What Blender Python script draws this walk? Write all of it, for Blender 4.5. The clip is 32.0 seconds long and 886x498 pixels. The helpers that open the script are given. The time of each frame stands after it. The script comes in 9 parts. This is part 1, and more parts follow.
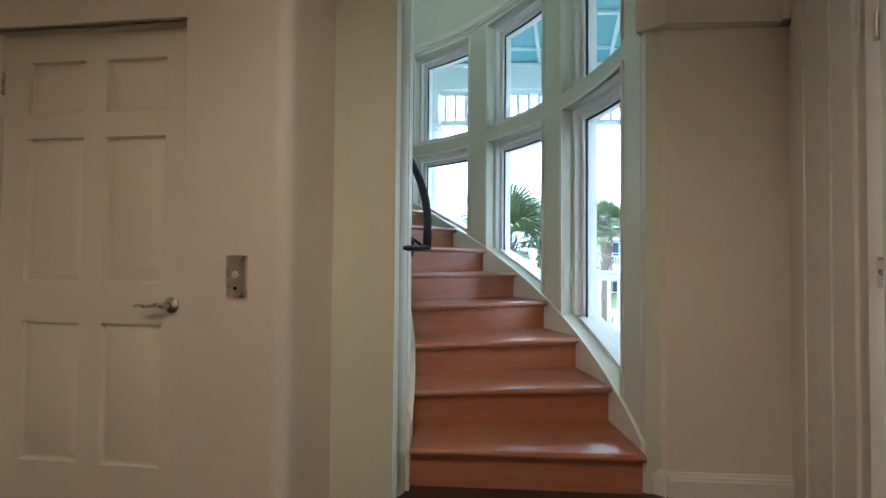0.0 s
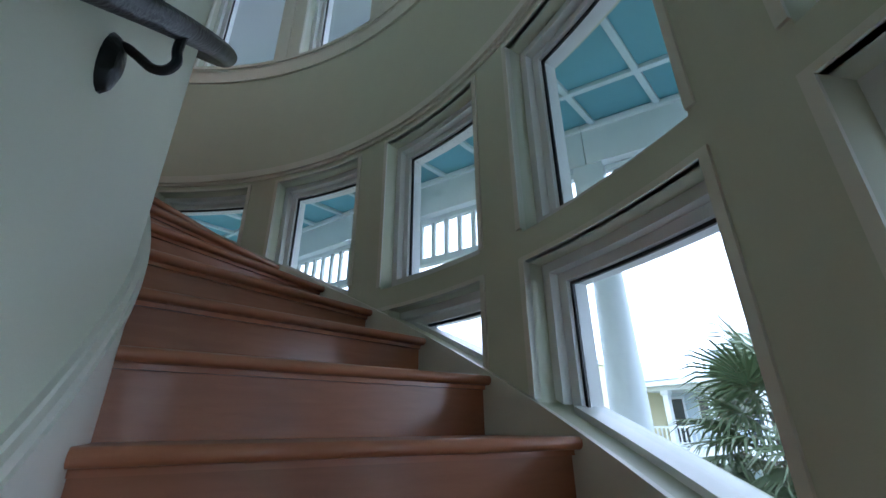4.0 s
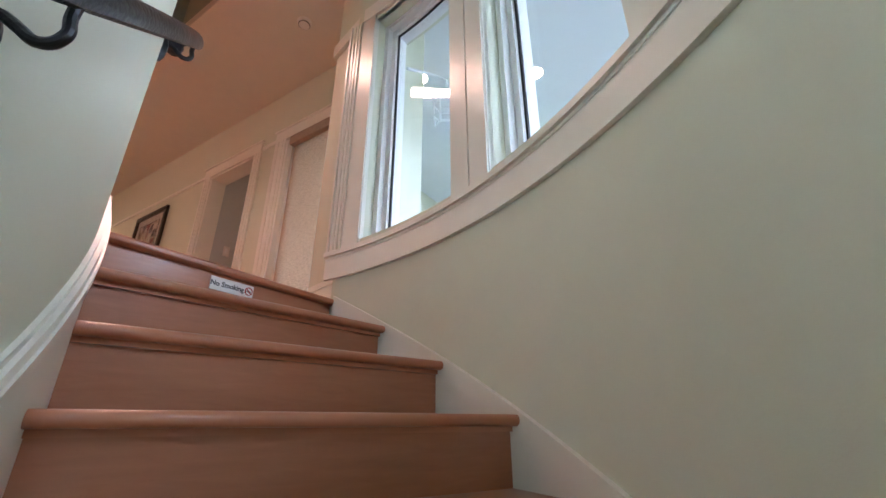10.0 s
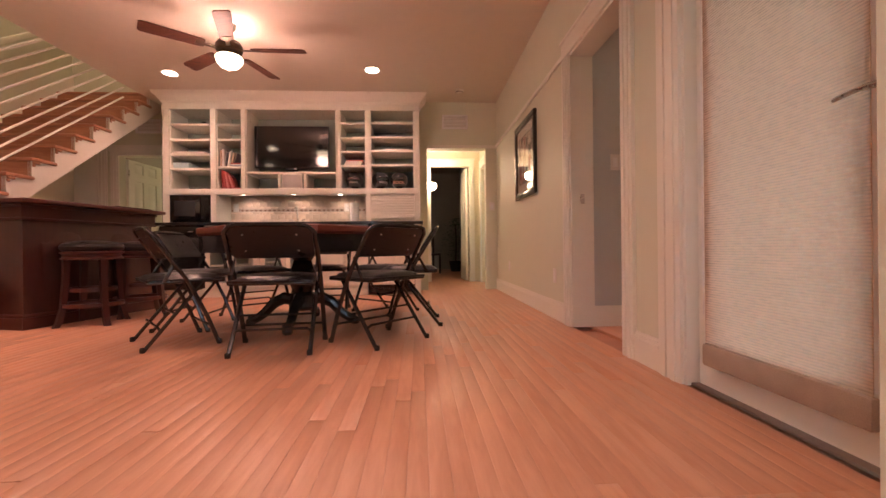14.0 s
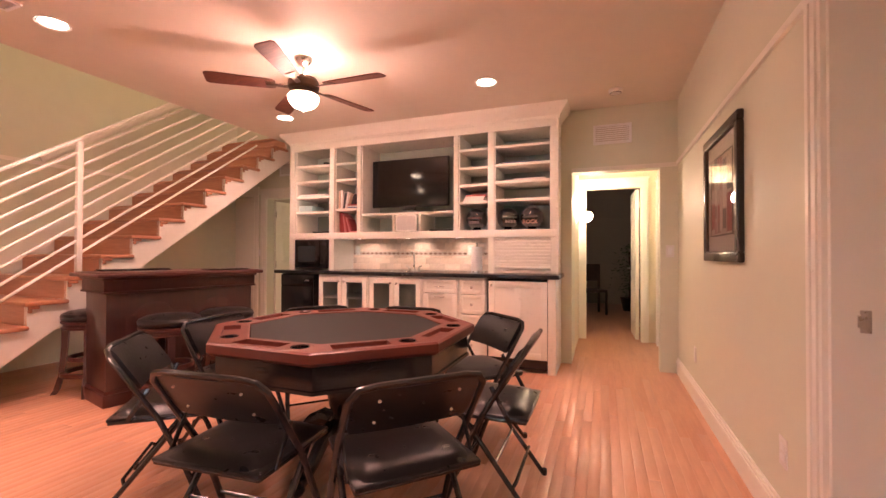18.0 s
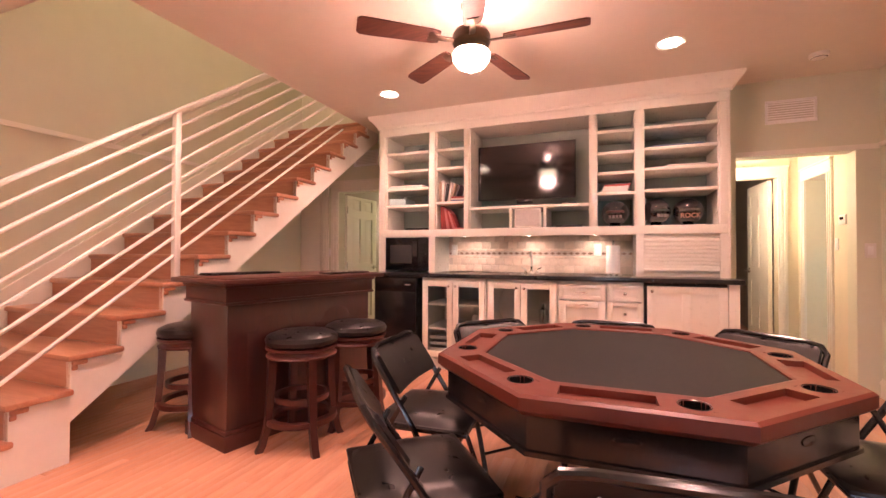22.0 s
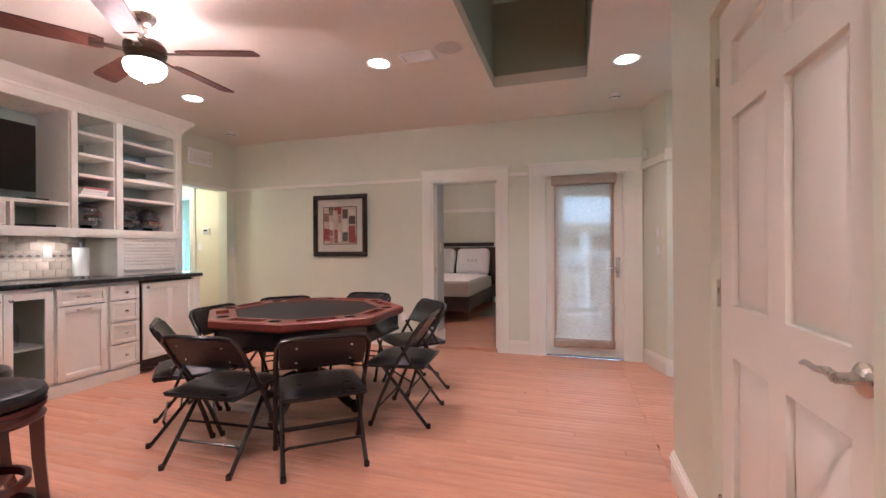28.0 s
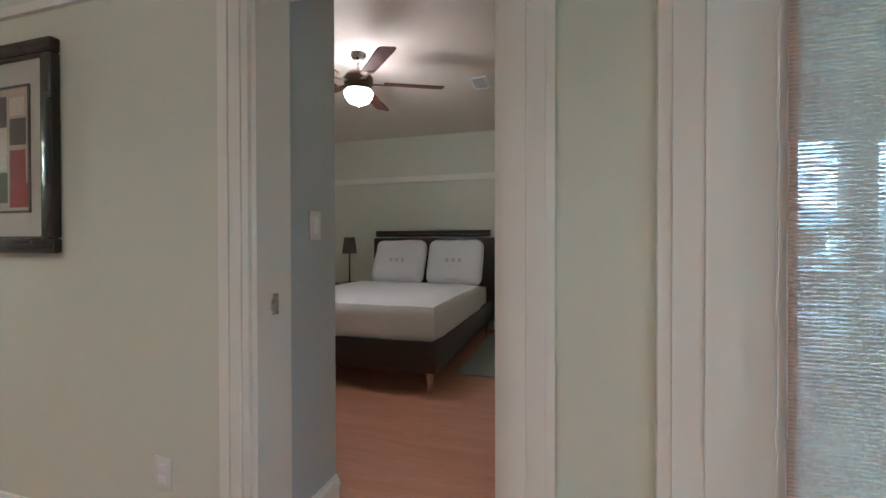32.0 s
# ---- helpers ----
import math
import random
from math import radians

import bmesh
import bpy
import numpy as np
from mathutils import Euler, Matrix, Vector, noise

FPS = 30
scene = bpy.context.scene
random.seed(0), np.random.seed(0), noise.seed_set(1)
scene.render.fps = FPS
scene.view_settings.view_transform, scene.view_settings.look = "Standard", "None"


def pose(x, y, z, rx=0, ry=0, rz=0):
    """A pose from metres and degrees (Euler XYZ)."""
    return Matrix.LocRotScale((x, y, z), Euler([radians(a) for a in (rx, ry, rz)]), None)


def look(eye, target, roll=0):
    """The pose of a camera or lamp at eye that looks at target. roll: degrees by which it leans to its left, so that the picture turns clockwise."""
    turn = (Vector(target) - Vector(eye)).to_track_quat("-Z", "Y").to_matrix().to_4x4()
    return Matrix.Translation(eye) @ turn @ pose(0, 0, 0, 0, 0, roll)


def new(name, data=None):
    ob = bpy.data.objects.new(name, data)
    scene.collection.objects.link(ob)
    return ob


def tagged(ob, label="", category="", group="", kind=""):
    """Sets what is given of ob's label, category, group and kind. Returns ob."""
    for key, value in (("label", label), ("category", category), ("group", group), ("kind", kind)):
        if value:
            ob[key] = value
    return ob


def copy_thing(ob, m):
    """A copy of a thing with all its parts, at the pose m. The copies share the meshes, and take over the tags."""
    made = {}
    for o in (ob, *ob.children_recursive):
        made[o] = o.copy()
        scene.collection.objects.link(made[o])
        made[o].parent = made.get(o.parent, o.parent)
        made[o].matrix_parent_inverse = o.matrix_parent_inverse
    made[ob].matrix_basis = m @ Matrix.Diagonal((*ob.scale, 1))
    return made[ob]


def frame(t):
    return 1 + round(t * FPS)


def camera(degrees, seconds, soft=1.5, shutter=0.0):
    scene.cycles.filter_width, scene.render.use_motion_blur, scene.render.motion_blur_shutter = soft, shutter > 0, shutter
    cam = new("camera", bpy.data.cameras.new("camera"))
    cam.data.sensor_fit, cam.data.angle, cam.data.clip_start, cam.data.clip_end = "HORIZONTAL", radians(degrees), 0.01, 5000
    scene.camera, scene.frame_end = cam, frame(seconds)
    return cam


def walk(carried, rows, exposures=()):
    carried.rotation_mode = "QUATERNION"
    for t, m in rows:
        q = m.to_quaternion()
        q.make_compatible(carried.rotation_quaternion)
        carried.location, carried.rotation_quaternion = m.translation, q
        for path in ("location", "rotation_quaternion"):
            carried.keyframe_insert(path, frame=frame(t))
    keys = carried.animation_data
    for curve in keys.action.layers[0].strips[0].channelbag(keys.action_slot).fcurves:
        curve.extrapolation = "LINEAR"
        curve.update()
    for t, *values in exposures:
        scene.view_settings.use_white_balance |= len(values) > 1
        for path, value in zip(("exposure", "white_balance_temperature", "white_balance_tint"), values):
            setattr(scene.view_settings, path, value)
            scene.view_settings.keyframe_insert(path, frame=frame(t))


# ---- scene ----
cam = camera(93.0, 32.0)
PATH = [
    (0, (-4.973, 0.259, 1.058), (-4.425, -1.664, 1.102), 0.5),
    (0.5, (-4.911, -0.104, 1.047), (-4.465, -2.054, 1.093), 0.1),
    (1, (-4.871, -0.554, 1.075), (-4.442, -2.506, 1.121), 0.0),
    (1.5, (-4.819, -1.014, 1.077), (-4.383, -2.964, 1.136), -0.0),
    (2, (-4.748, -1.459, 1.118), (-4.272, -3.398, 1.229), -0.0),
    (2.5, (-4.636, -1.845, 1.173), (-3.953, -3.710, 1.408), -0.4),
    (3, (-4.538, -2.170, 1.241), (-3.661, -3.917, 1.665), -0.5),
    (3.5, (-4.389, -2.373, 1.403), (-3.239, -3.895, 2.002), -0.7),
    (4, (-4.242, -2.546, 1.543), (-2.991, -3.895, 2.325), -0.4),
    (4.5, (-4.078, -2.697, 1.706), (-2.673, -3.894, 2.476), -1.4),
    (6.5, (-3.251, -3.239, 2.324), (-1.474, -3.710, 3.113), 0.4),
    (7, (-3.048, -3.282, 2.464), (-1.236, -3.570, 3.257), 0.0),
    (7.5, (-2.749, -3.300, 2.635), (-0.910, -3.287, 3.422), 0.2),
    (8, (-2.523, -3.284, 2.768), (-0.698, -3.063, 3.558), 0.2),
    (8.5, (-2.262, -3.228, 2.900), (-0.509, -2.697, 3.704), -0.1),
    (9, (-2.099, -3.157, 3.050), (-0.388, -2.494, 3.845), 0.0),
    (9.5, (-1.909, -3.052, 3.203), (-0.275, -2.227, 4.008), -0.5),
    (10, (-1.736, -2.902, 3.396), (-0.176, -1.913, 4.162), -0.1),
    (10.5, (-1.537, -2.767, 3.541), (-0.101, -1.608, 4.313), -0.4),
    (11, (-1.404, -2.581, 3.667), (-0.173, -1.212, 4.448), -0.4),
    (11.5, (-1.291, -2.438, 3.835), (-0.185, -0.959, 4.601), -0.3),
    (12, (-1.135, -2.268, 3.987), (-0.217, -0.586, 4.557), 0.3),
    (12.5, (-1.050, -2.108, 4.122), (-0.313, -0.278, 4.447), 0.5),
    (13, (-0.948, -1.977, 4.258), (-0.342, -0.077, 4.406), -0.8),
    (13.5, (-0.868, -1.752, 4.433), (-0.545, 0.223, 4.423), -0.5),
    (14, (-0.788, -1.495, 4.570), (-0.672, 0.502, 4.568), -0.6),
    (14.5, (-0.755, -1.282, 4.630), (-0.700, 0.717, 4.636), -0.4),
    (16.5, (-0.562, -0.449, 5.115), (-0.668, 1.548, 5.111), -0.1),
    (17, (-0.563, -0.206, 5.125), (-0.897, 1.766, 5.139), 0.0),
    (17.5, (-0.425, -0.117, 5.099), (-0.887, 1.829, 5.131), -0.0),
    (18, (-0.347, -0.173, 5.123), (-1.059, 1.695, 5.148), 0.2),
    (18.5, (-0.401, -0.261, 5.146), (-1.369, 1.489, 5.163), 0.2),
    (19, (-0.425, -0.293, 5.160), (-1.617, 1.312, 5.167), 0.3),
    (19.5, (-0.491, -0.344, 5.161), (-1.851, 1.123, 5.164), 0.2),
    (20, (-0.527, -0.301, 5.124), (-1.989, 1.063, 5.139), 0.2),
    (20.5, (-0.665, -0.243, 5.126), (-2.137, 1.111, 5.139), 0.4),
    (21, (-0.938, -0.218, 5.170), (-2.199, 1.334, 5.169), 0.2),
    (21.5, (-1.352, -0.088, 5.129), (-2.340, 1.652, 5.136), 0.1),
    (22, (-1.747, 0.025, 5.115), (-2.460, 1.894, 5.142), 0.2),
    (22.5, (-2.128, 0.224, 5.074), (-2.590, 2.169, 5.114), 0.3),
    (23, (-2.571, 0.278, 5.093), (-2.910, 2.249, 5.140), 0.3),
    (23.5, (-2.978, 0.366, 5.078), (-3.183, 2.354, 5.130), 0.2),
    (24, (-3.353, 0.377, 5.087), (-3.391, 2.376, 5.129), 0.2),
    (24.5, (-3.683, 0.378, 5.082), (-3.362, 2.351, 5.128), 0.1),
    (25, (-3.929, 0.403, 5.075), (-3.232, 2.278, 5.121), -0.4),
    (25.5, (-4.101, 0.239, 5.126), (-2.909, 1.844, 5.159), -0.3),
    (26, (-4.380, 0.204, 5.148), (-2.784, 1.408, 5.180), -0.8),
    (26.5, (-4.549, 0.096, 5.190), (-2.819, 1.099, 5.211), -0.6),
    (28.5, (-4.307, -0.077, 5.155), (-2.380, 0.458, 5.153), -0.4),
    (29, (-3.934, -0.033, 5.128), (-2.009, 0.511, 5.129), -0.5),
    (29.5, (-3.474, 0.006, 5.108), (-1.542, 0.524, 5.108), -0.4),
    (30, (-2.974, 0.087, 5.104), (-1.044, 0.610, 5.098), -0.5),
    (30.5, (-2.430, 0.168, 5.105), (-0.491, 0.659, 5.086), -0.7),
    (31, (-1.895, 0.278, 5.109), (0.043, 0.769, 5.087), -0.5),
    (31.5, (-1.341, 0.416, 5.116), (0.594, 0.922, 5.084), -0.4),
    (32, (-0.768, 0.570, 5.113), (1.149, 1.138, 5.094), -0.1),
]
EXPOSURES = [(0, 0.35, 5700, 10), (1, 0.2, 5300, 6), (2, -1.2, 5000, 7), (3, -1.55, 5300, 9), (4, -0.9, 5800, 17), (7, -0.62, 6300, 22), (8, -0.1, 6350, 22), (9, 0.36, 6300, 23), (10.5, 0.42, 5950, 18), (12, 0.12, 5600, 14), (13, -0.2, 5950, 12), (14, 0.5, 6500, 22), (16.5, 1.1, 6600, 27),
             (19, 1.1, 6350, 27), (23, 1.2, 6300, 29), (26, 1.2, 4600, 2), (28.5, 0.82, 4400, -5), (30, 0.85, 3900, -18), (31, 0.62, 4150, -14), (32, 0.48, 3900, -20)]
walk(cam, [(t, look(eye, target, roll)) for t, eye, target, roll in PATH], EXPOSURES)

# ---- world and daylight: a bright overcast sky ----
world = bpy.data.worlds.new("sky")
scene.world = world
world.use_nodes = True
_wn, _wl = world.node_tree.nodes, world.node_tree.links
_sky = _wn.new("ShaderNodeTexSky")
_sky.sky_type, _sky.sun_disc = "NISHITA", False
_sky.sun_elevation, _sky.sun_rotation = radians(48), radians(200)
_grey = _wn.new("ShaderNodeMix")
_grey.data_type = "RGBA"
_grey.inputs["Factor"].default_value = 0.8
_wl.new(_sky.outputs["Color"], _grey.inputs["A"])
_grey.inputs["B"].default_value = (59.0, 69.0, 78.0, 1)
_wl.new(_grey.outputs["Result"], _wn["Background"].inputs["Color"])
_wn["Background"].inputs["Strength"].default_value = 0.14


def lamp(name, kind, m, power, colour, **more):
    data = bpy.data.lights.new(name, kind)
    data.energy, data.color = power, colour
    for key, value in more.items():
        if key == "size":
            data.size = value
        elif key == "size_y":
            data.shape, data.size_y = "RECTANGLE", value
        elif key == "disk":
            data.shape, data.size = "DISK", value
        elif key == "radius":
            data.shadow_soft_size = value
        elif key == "angle":
            data.angle = radians(value)
        elif key == "spread":
            data.spread = radians(value)
        elif key == "cone":
            data.spot_size, data.spot_blend = radians(value), 0.6
    ob = new(name, data)
    ob.matrix_world = m
    return ob


lamp("sun", "SUN", look((-6, -14, 16), (0, 0, 0)), 1.6, (1, 0.97, 0.92), angle=25)

WARM = (1.0, 0.55, 0.42)
CAN_POWER, FAN_POWER = 11, 43

# ---- plan ----
Z0 = 3.99            # upper floor
ZC = 6.625           # upper ceiling
RISE = 0.19
CX, CY = -2.827, -1.26
R_IN, R_OUT = 1.49, 2.58
TH0, DTH = 184.36, 8.334
XE, XW, YN = 0.325, -5.65, 4.75
YH = 4.40               # face of the wall with the hall opening
Y_ELEV = -0.57


def polar(r, th, z=0.0):
    return (CX + r * math.cos(radians(th)), CY + r * math.sin(radians(th)), z)


def skirt_z(th):
    return RISE * (th - TH0) / DTH + 0.015


# ---- materials ----
def material(name, base, rough=0.5, metal=0.0, vary=0.06, scale=6.0, bump=0.0, bump_scale=60.0, coat=0.0, per_object=0.0, spec=0.5):
    m = bpy.data.materials.new(name)
    m.use_nodes = True
    n, l = m.node_tree.nodes, m.node_tree.links
    b = n["Principled BSDF"]
    b.inputs["Roughness"].default_value, b.inputs["Metallic"].default_value = rough, metal
    b.inputs["Coat Weight"].default_value, b.inputs["Coat Roughness"].default_value = coat, 0.12
    b.inputs["Specular IOR Level"].default_value = spec
    co = n.new("ShaderNodeTexCoord")
    big, small = n.new("ShaderNodeTexNoise"), n.new("ShaderNodeTexNoise")
    big.inputs["Scale"].default_value, small.inputs["Scale"].default_value = scale * 0.25, scale * 4
    big.inputs["Detail"].default_value = small.inputs["Detail"].default_value = 3
    for t in (big, small):
        l.new(co.outputs["Object"], t.inputs["Vector"])
    add = n.new("ShaderNodeMath")
    l.new(big.outputs["Fac"], add.inputs[0]), l.new(small.outputs["Fac"], add.inputs[1])
    rng = n.new("ShaderNodeMapRange")
    rng.inputs["From Min"].default_value, rng.inputs["From Max"].default_value = 0.6, 1.4
    rng.inputs["To Min"].default_value, rng.inputs["To Max"].default_value = 1 - vary, 1 + vary
    l.new(add.outputs[0], rng.inputs["Value"])
    value = rng.outputs[0]
    if per_object:
        info, mr, mul = n.new("ShaderNodeObjectInfo"), n.new("ShaderNodeMapRange"), n.new("ShaderNodeMath")
        mr.inputs["To Min"].default_value, mr.inputs["To Max"].default_value = 1 - per_object, 1 + per_object
        l.new(info.outputs["Random"], mr.inputs["Value"])
        mul.operation = "MULTIPLY"
        l.new(value, mul.inputs[0]), l.new(mr.outputs[0], mul.inputs[1])
        value = mul.outputs[0]
    mix = n.new("ShaderNodeVectorMath")
    mix.operation = "SCALE"
    mix.inputs[0].default_value = base[:3]
    l.new(value, mix.inputs["Scale"])
    l.new(mix.outputs[0], b.inputs["Base Color"])
    rr = n.new("ShaderNodeMapRange")
    rr.inputs["To Min"].default_value, rr.inputs["To Max"].default_value = max(rough - 0.08, 0.02), min(rough + 0.08, 1)
    l.new(small.outputs["Fac"], rr.inputs["Value"]), l.new(rr.outputs[0], b.inputs["Roughness"])
    if bump:
        bn, bt = n.new("ShaderNodeBump"), n.new("ShaderNodeTexNoise")
        bt.inputs["Scale"].default_value = bump_scale
        bn.inputs["Strength"].default_value, bn.inputs["Distance"].default_value = bump, 0.01
        l.new(co.outputs["Object"], bt.inputs["Vector"])
        l.new(bt.outputs["Fac"], bn.inputs["Height"]), l.new(bn.outputs["Normal"], b.inputs["Normal"])
    return m


def wood(name, dark, light, along, rough=0.25, coat=0.4, per_object=0.1, stretch=14.0, bump=0.03):
    """Grain that runs along one axis of the object (0, 1 or 2)."""
    m = bpy.data.materials.new(name)
    m.use_nodes = True
    n, l = m.node_tree.nodes, m.node_tree.links
    b = n["Principled BSDF"]
    b.inputs["Coat Weight"].default_value, b.inputs["Coat Roughness"].default_value = coat, 0.15
    co, mp = n.new("ShaderNodeTexCoord"), n.new("ShaderNodeMapping")
    sc = [stretch, stretch, stretch]
    sc[along] = 1.2
    mp.inputs["Scale"].default_value = sc
    l.new(co.outputs["Object"], mp.inputs["Vector"])
    info, off = n.new("ShaderNodeObjectInfo"), n.new("ShaderNodeVectorMath")
    sh = n.new("ShaderNodeMath")
    sh.operation = "MULTIPLY"
    sh.inputs[1].default_value = 37.0
    l.new(info.outputs["Random"], sh.inputs[0])
    l.new(mp.outputs[0], off.inputs[0]), l.new(sh.outputs[0], off.inputs[1])
    fine, wide = n.new("ShaderNodeTexNoise"), n.new("ShaderNodeTexNoise")
    fine.inputs["Scale"].default_value, fine.inputs["Detail"].default_value = 5.0, 6
    fine.inputs["Distortion"].default_value = 0.6
    wide.inputs["Scale"].default_value, wide.inputs["Detail"].default_value = 0.9, 2
    l.new(off.outputs[0], fine.inputs["Vector"]), l.new(off.outputs[0], wide.inputs["Vector"])
    add = n.new("ShaderNodeMath")
    l.new(fine.outputs["Fac"], add.inputs[0]), l.new(wide.outputs["Fac"], add.inputs[1])
    ramp = n.new("ShaderNodeValToRGB")
    ramp.color_ramp.elements[0].position, ramp.color_ramp.elements[1].position = 0.36, 0.66
    ramp.color_ramp.elements[0].color, ramp.color_ramp.elements[1].color = (*dark, 1), (*light, 1)
    half = n.new("ShaderNodeMath")
    half.operation = "MULTIPLY"
    half.inputs[1].default_value = 0.5
    l.new(add.outputs[0], half.inputs[0]), l.new(half.outputs[0], ramp.inputs["Fac"])
    mr, mul = n.new("ShaderNodeMapRange"), n.new("ShaderNodeVectorMath")
    mr.inputs["To Min"].default_value, mr.inputs["To Max"].default_value = 1 - per_object, 1 + per_object
    mul.operation = "SCALE"
    l.new(info.outputs["Random"], mr.inputs["Value"])
    l.new(ramp.outputs["Color"], mul.inputs[0]), l.new(mr.outputs[0], mul.inputs["Scale"])
    l.new(mul.outputs[0], b.inputs["Base Color"])
    rr = n.new("ShaderNodeMapRange")
    rr.inputs["To Min"].default_value, rr.inputs["To Max"].default_value = rough, rough + 0.14
    l.new(fine.outputs["Fac"], rr.inputs["Value"]), l.new(rr.outputs[0], b.inputs["Roughness"])
    bn = n.new("ShaderNodeBump")
    bn.inputs["Strength"].default_value, bn.inputs["Distance"].default_value = bump, 0.004
    l.new(fine.outputs["Fac"], bn.inputs["Height"]), l.new(bn.outputs["Normal"], b.inputs["Normal"])
    return m


def glow(name, colour, strength):
    m = bpy.data.materials.new(name)
    m.use_nodes = True
    b = m.node_tree.nodes["Principled BSDF"]
    b.inputs["Base Color"].default_value = (0.9, 0.85, 0.75, 1)
    b.inputs["Emission Color"].default_value, b.inputs["Emission Strength"].default_value = (*colour, 1), strength
    return m


def glass_material(name, tint=(1, 1, 1), gloss=1.0, dull=0.0):
    m = bpy.data.materials.new(name)
    m.use_nodes = True
    n, l = m.node_tree.nodes, m.node_tree.links
    n.remove(n["Principled BSDF"])
    tr, gl, mx, lw = n.new("ShaderNodeBsdfTransparent"), n.new("ShaderNodeBsdfGlossy"), n.new("ShaderNodeMixShader"), n.new("ShaderNodeLayerWeight")
    tr.inputs["Color"].default_value = (*tint, 1)
    gl.inputs["Roughness"].default_value = dull
    lw.inputs["Blend"].default_value = 0.5
    pw, mu = n.new("ShaderNodeMath"), n.new("ShaderNodeMath")
    pw.operation, mu.operation = "POWER", "MULTIPLY_ADD"
    pw.inputs[1].default_value = 5.0
    mu.inputs[1].default_value, mu.inputs[2].default_value = 0.9 * gloss, 0.035 * gloss
    l.new(lw.outputs["Facing"], pw.inputs[0]), l.new(pw.outputs[0], mu.inputs[0])
    l.new(mu.outputs[0], mx.inputs[0]), l.new(tr.outputs[0], mx.inputs[1]), l.new(gl.outputs[0], mx.inputs[2])
    l.new(mx.outputs[0], n["Material Output"].inputs["Surface"])
    return m


WALL = material("wall_paint", (0.66, 0.68, 0.545), 0.55, vary=0.03, scale=2, bump=0.05, bump_scale=220)
WALL_LOBBY = material("lobby_paint", (0.72, 0.66, 0.555), 0.55, vary=0.03, scale=2, bump=0.05, bump_scale=220)
TRIM = material("trim_paint", (0.80, 0.79, 0.70), 0.32, vary=0.02, scale=3)
WHITE = material("white_vinyl", (0.82, 0.83, 0.82), 0.35, vary=0.02)
CEIL = material("ceiling_paint", (0.74, 0.70, 0.60), 0.75, vary=0.03, scale=2, bump=0.04, bump_scale=180)
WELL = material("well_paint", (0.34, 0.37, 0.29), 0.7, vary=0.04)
CABINET = material("cabinet_paint", (0.80, 0.79, 0.71), 0.3, vary=0.02)
GASKET = material("gasket", (0.015, 0.017, 0.02), 0.4)
TREAD = wood("tread_wood", (0.39, 0.150, 0.076), (0.48, 0.200, 0.105), 0, rough=0.24, coat=0.4, per_object=0.08, stretch=9)
RISER = wood("riser_wood", (0.37, 0.145, 0.073), (0.46, 0.195, 0.102), 0, rough=0.28, coat=0.35, per_object=0.08, stretch=9)
PLANK = wood("floor_plank", (0.53, 0.26, 0.155), (0.65, 0.35, 0.22), 1, rough=0.34, coat=0.15, per_object=0.04, stretch=11, bump=0.012)
OAK = wood("stair_oak", (0.40, 0.17, 0.095), (0.54, 0.265, 0.155), 0, rough=0.28, coat=0.35)
MAHOGANY = material("mahogany", (0.068, 0.018, 0.013), 0.36, vary=0.12, scale=9, per_object=0.05)
MAHOGANY_RIM = material("mahogany_rim", (0.150, 0.033, 0.019), 0.40, vary=0.10, scale=7, per_object=0.05)
MAHOGANY_UP = wood("mahogany_upright", (0.042, 0.012, 0.010), (0.062, 0.018, 0.014), 2, rough=0.25, coat=0.5, per_object=0.08)
FAN_WOOD = wood("fan_wood", (0.07, 0.022, 0.013), (0.15, 0.055, 0.03), 0, rough=0.5, coat=0.05)
BLACK_METAL = material("black_enamel", (0.012, 0.012, 0.013), 0.2, vary=0.2, spec=0.6)
IRON = material("wrought_iron", (0.02, 0.022, 0.025), 0.35, metal=0.6, vary=0.2, bump=0.2, bump_scale=90)
VINYL = material("black_vinyl", (0.010, 0.009, 0.009), 0.3, vary=0.2, bump=0.10, bump_scale=260, spec=0.4)
FELT = material("grey_green_felt", (0.014, 0.0145, 0.0135), 0.5, vary=0.10, scale=20, bump=0.08, bump_scale=500, spec=0.2)
NICKEL = material("brushed_nickel", (0.55, 0.52, 0.47), 0.28, metal=1.0, vary=0.05)
BRONZE = material("oiled_bronze", (0.10, 0.07, 0.05), 0.35, metal=0.8, vary=0.1)
SILL_METAL = material("threshold_metal", (0.20, 0.165, 0.135), 0.5, metal=0.3, vary=0.15)
STONE = material("dark_granite", (0.018, 0.02, 0.022), 0.14, vary=0.5, scale=60, spec=0.6)
PLASTIC = material("white_plastic", (0.75, 0.74, 0.70), 0.35, vary=0.02)
BLACK = material("black_plastic", (0.010, 0.010, 0.011), 0.25, vary=0.2)
SCREEN = material("screen_glass", (0.006, 0.006, 0.007), 0.06, vary=0.1, spec=0.6)
RAIL_PAINT = material("rail_paint", (0.80, 0.78, 0.70), 0.35, vary=0.03)
PORCH_WHITE = material("porch_white", (0.74, 0.79, 0.82), 0.5, vary=0.04, scale=3)
PORCH_BLUE = material("porch_blue", (0.16, 0.42, 0.50), 0.55, vary=0.08, scale=4, per_object=0.05)
DECK = material("deck_board", (0.15, 0.172, 0.21), 0.6, vary=0.12, scale=9, bump=0.15, bump_scale=60, per_object=0.12)
GLASS = glass_material("window_glass", (0.97, 0.985, 1.0), 0.9)
CABGLASS = glass_material("cabinet_glass", (0.85, 0.88, 0.88), 0.9)
CAN_GLOW = glow("can_lamp", (1, 0.80, 0.55), 30)
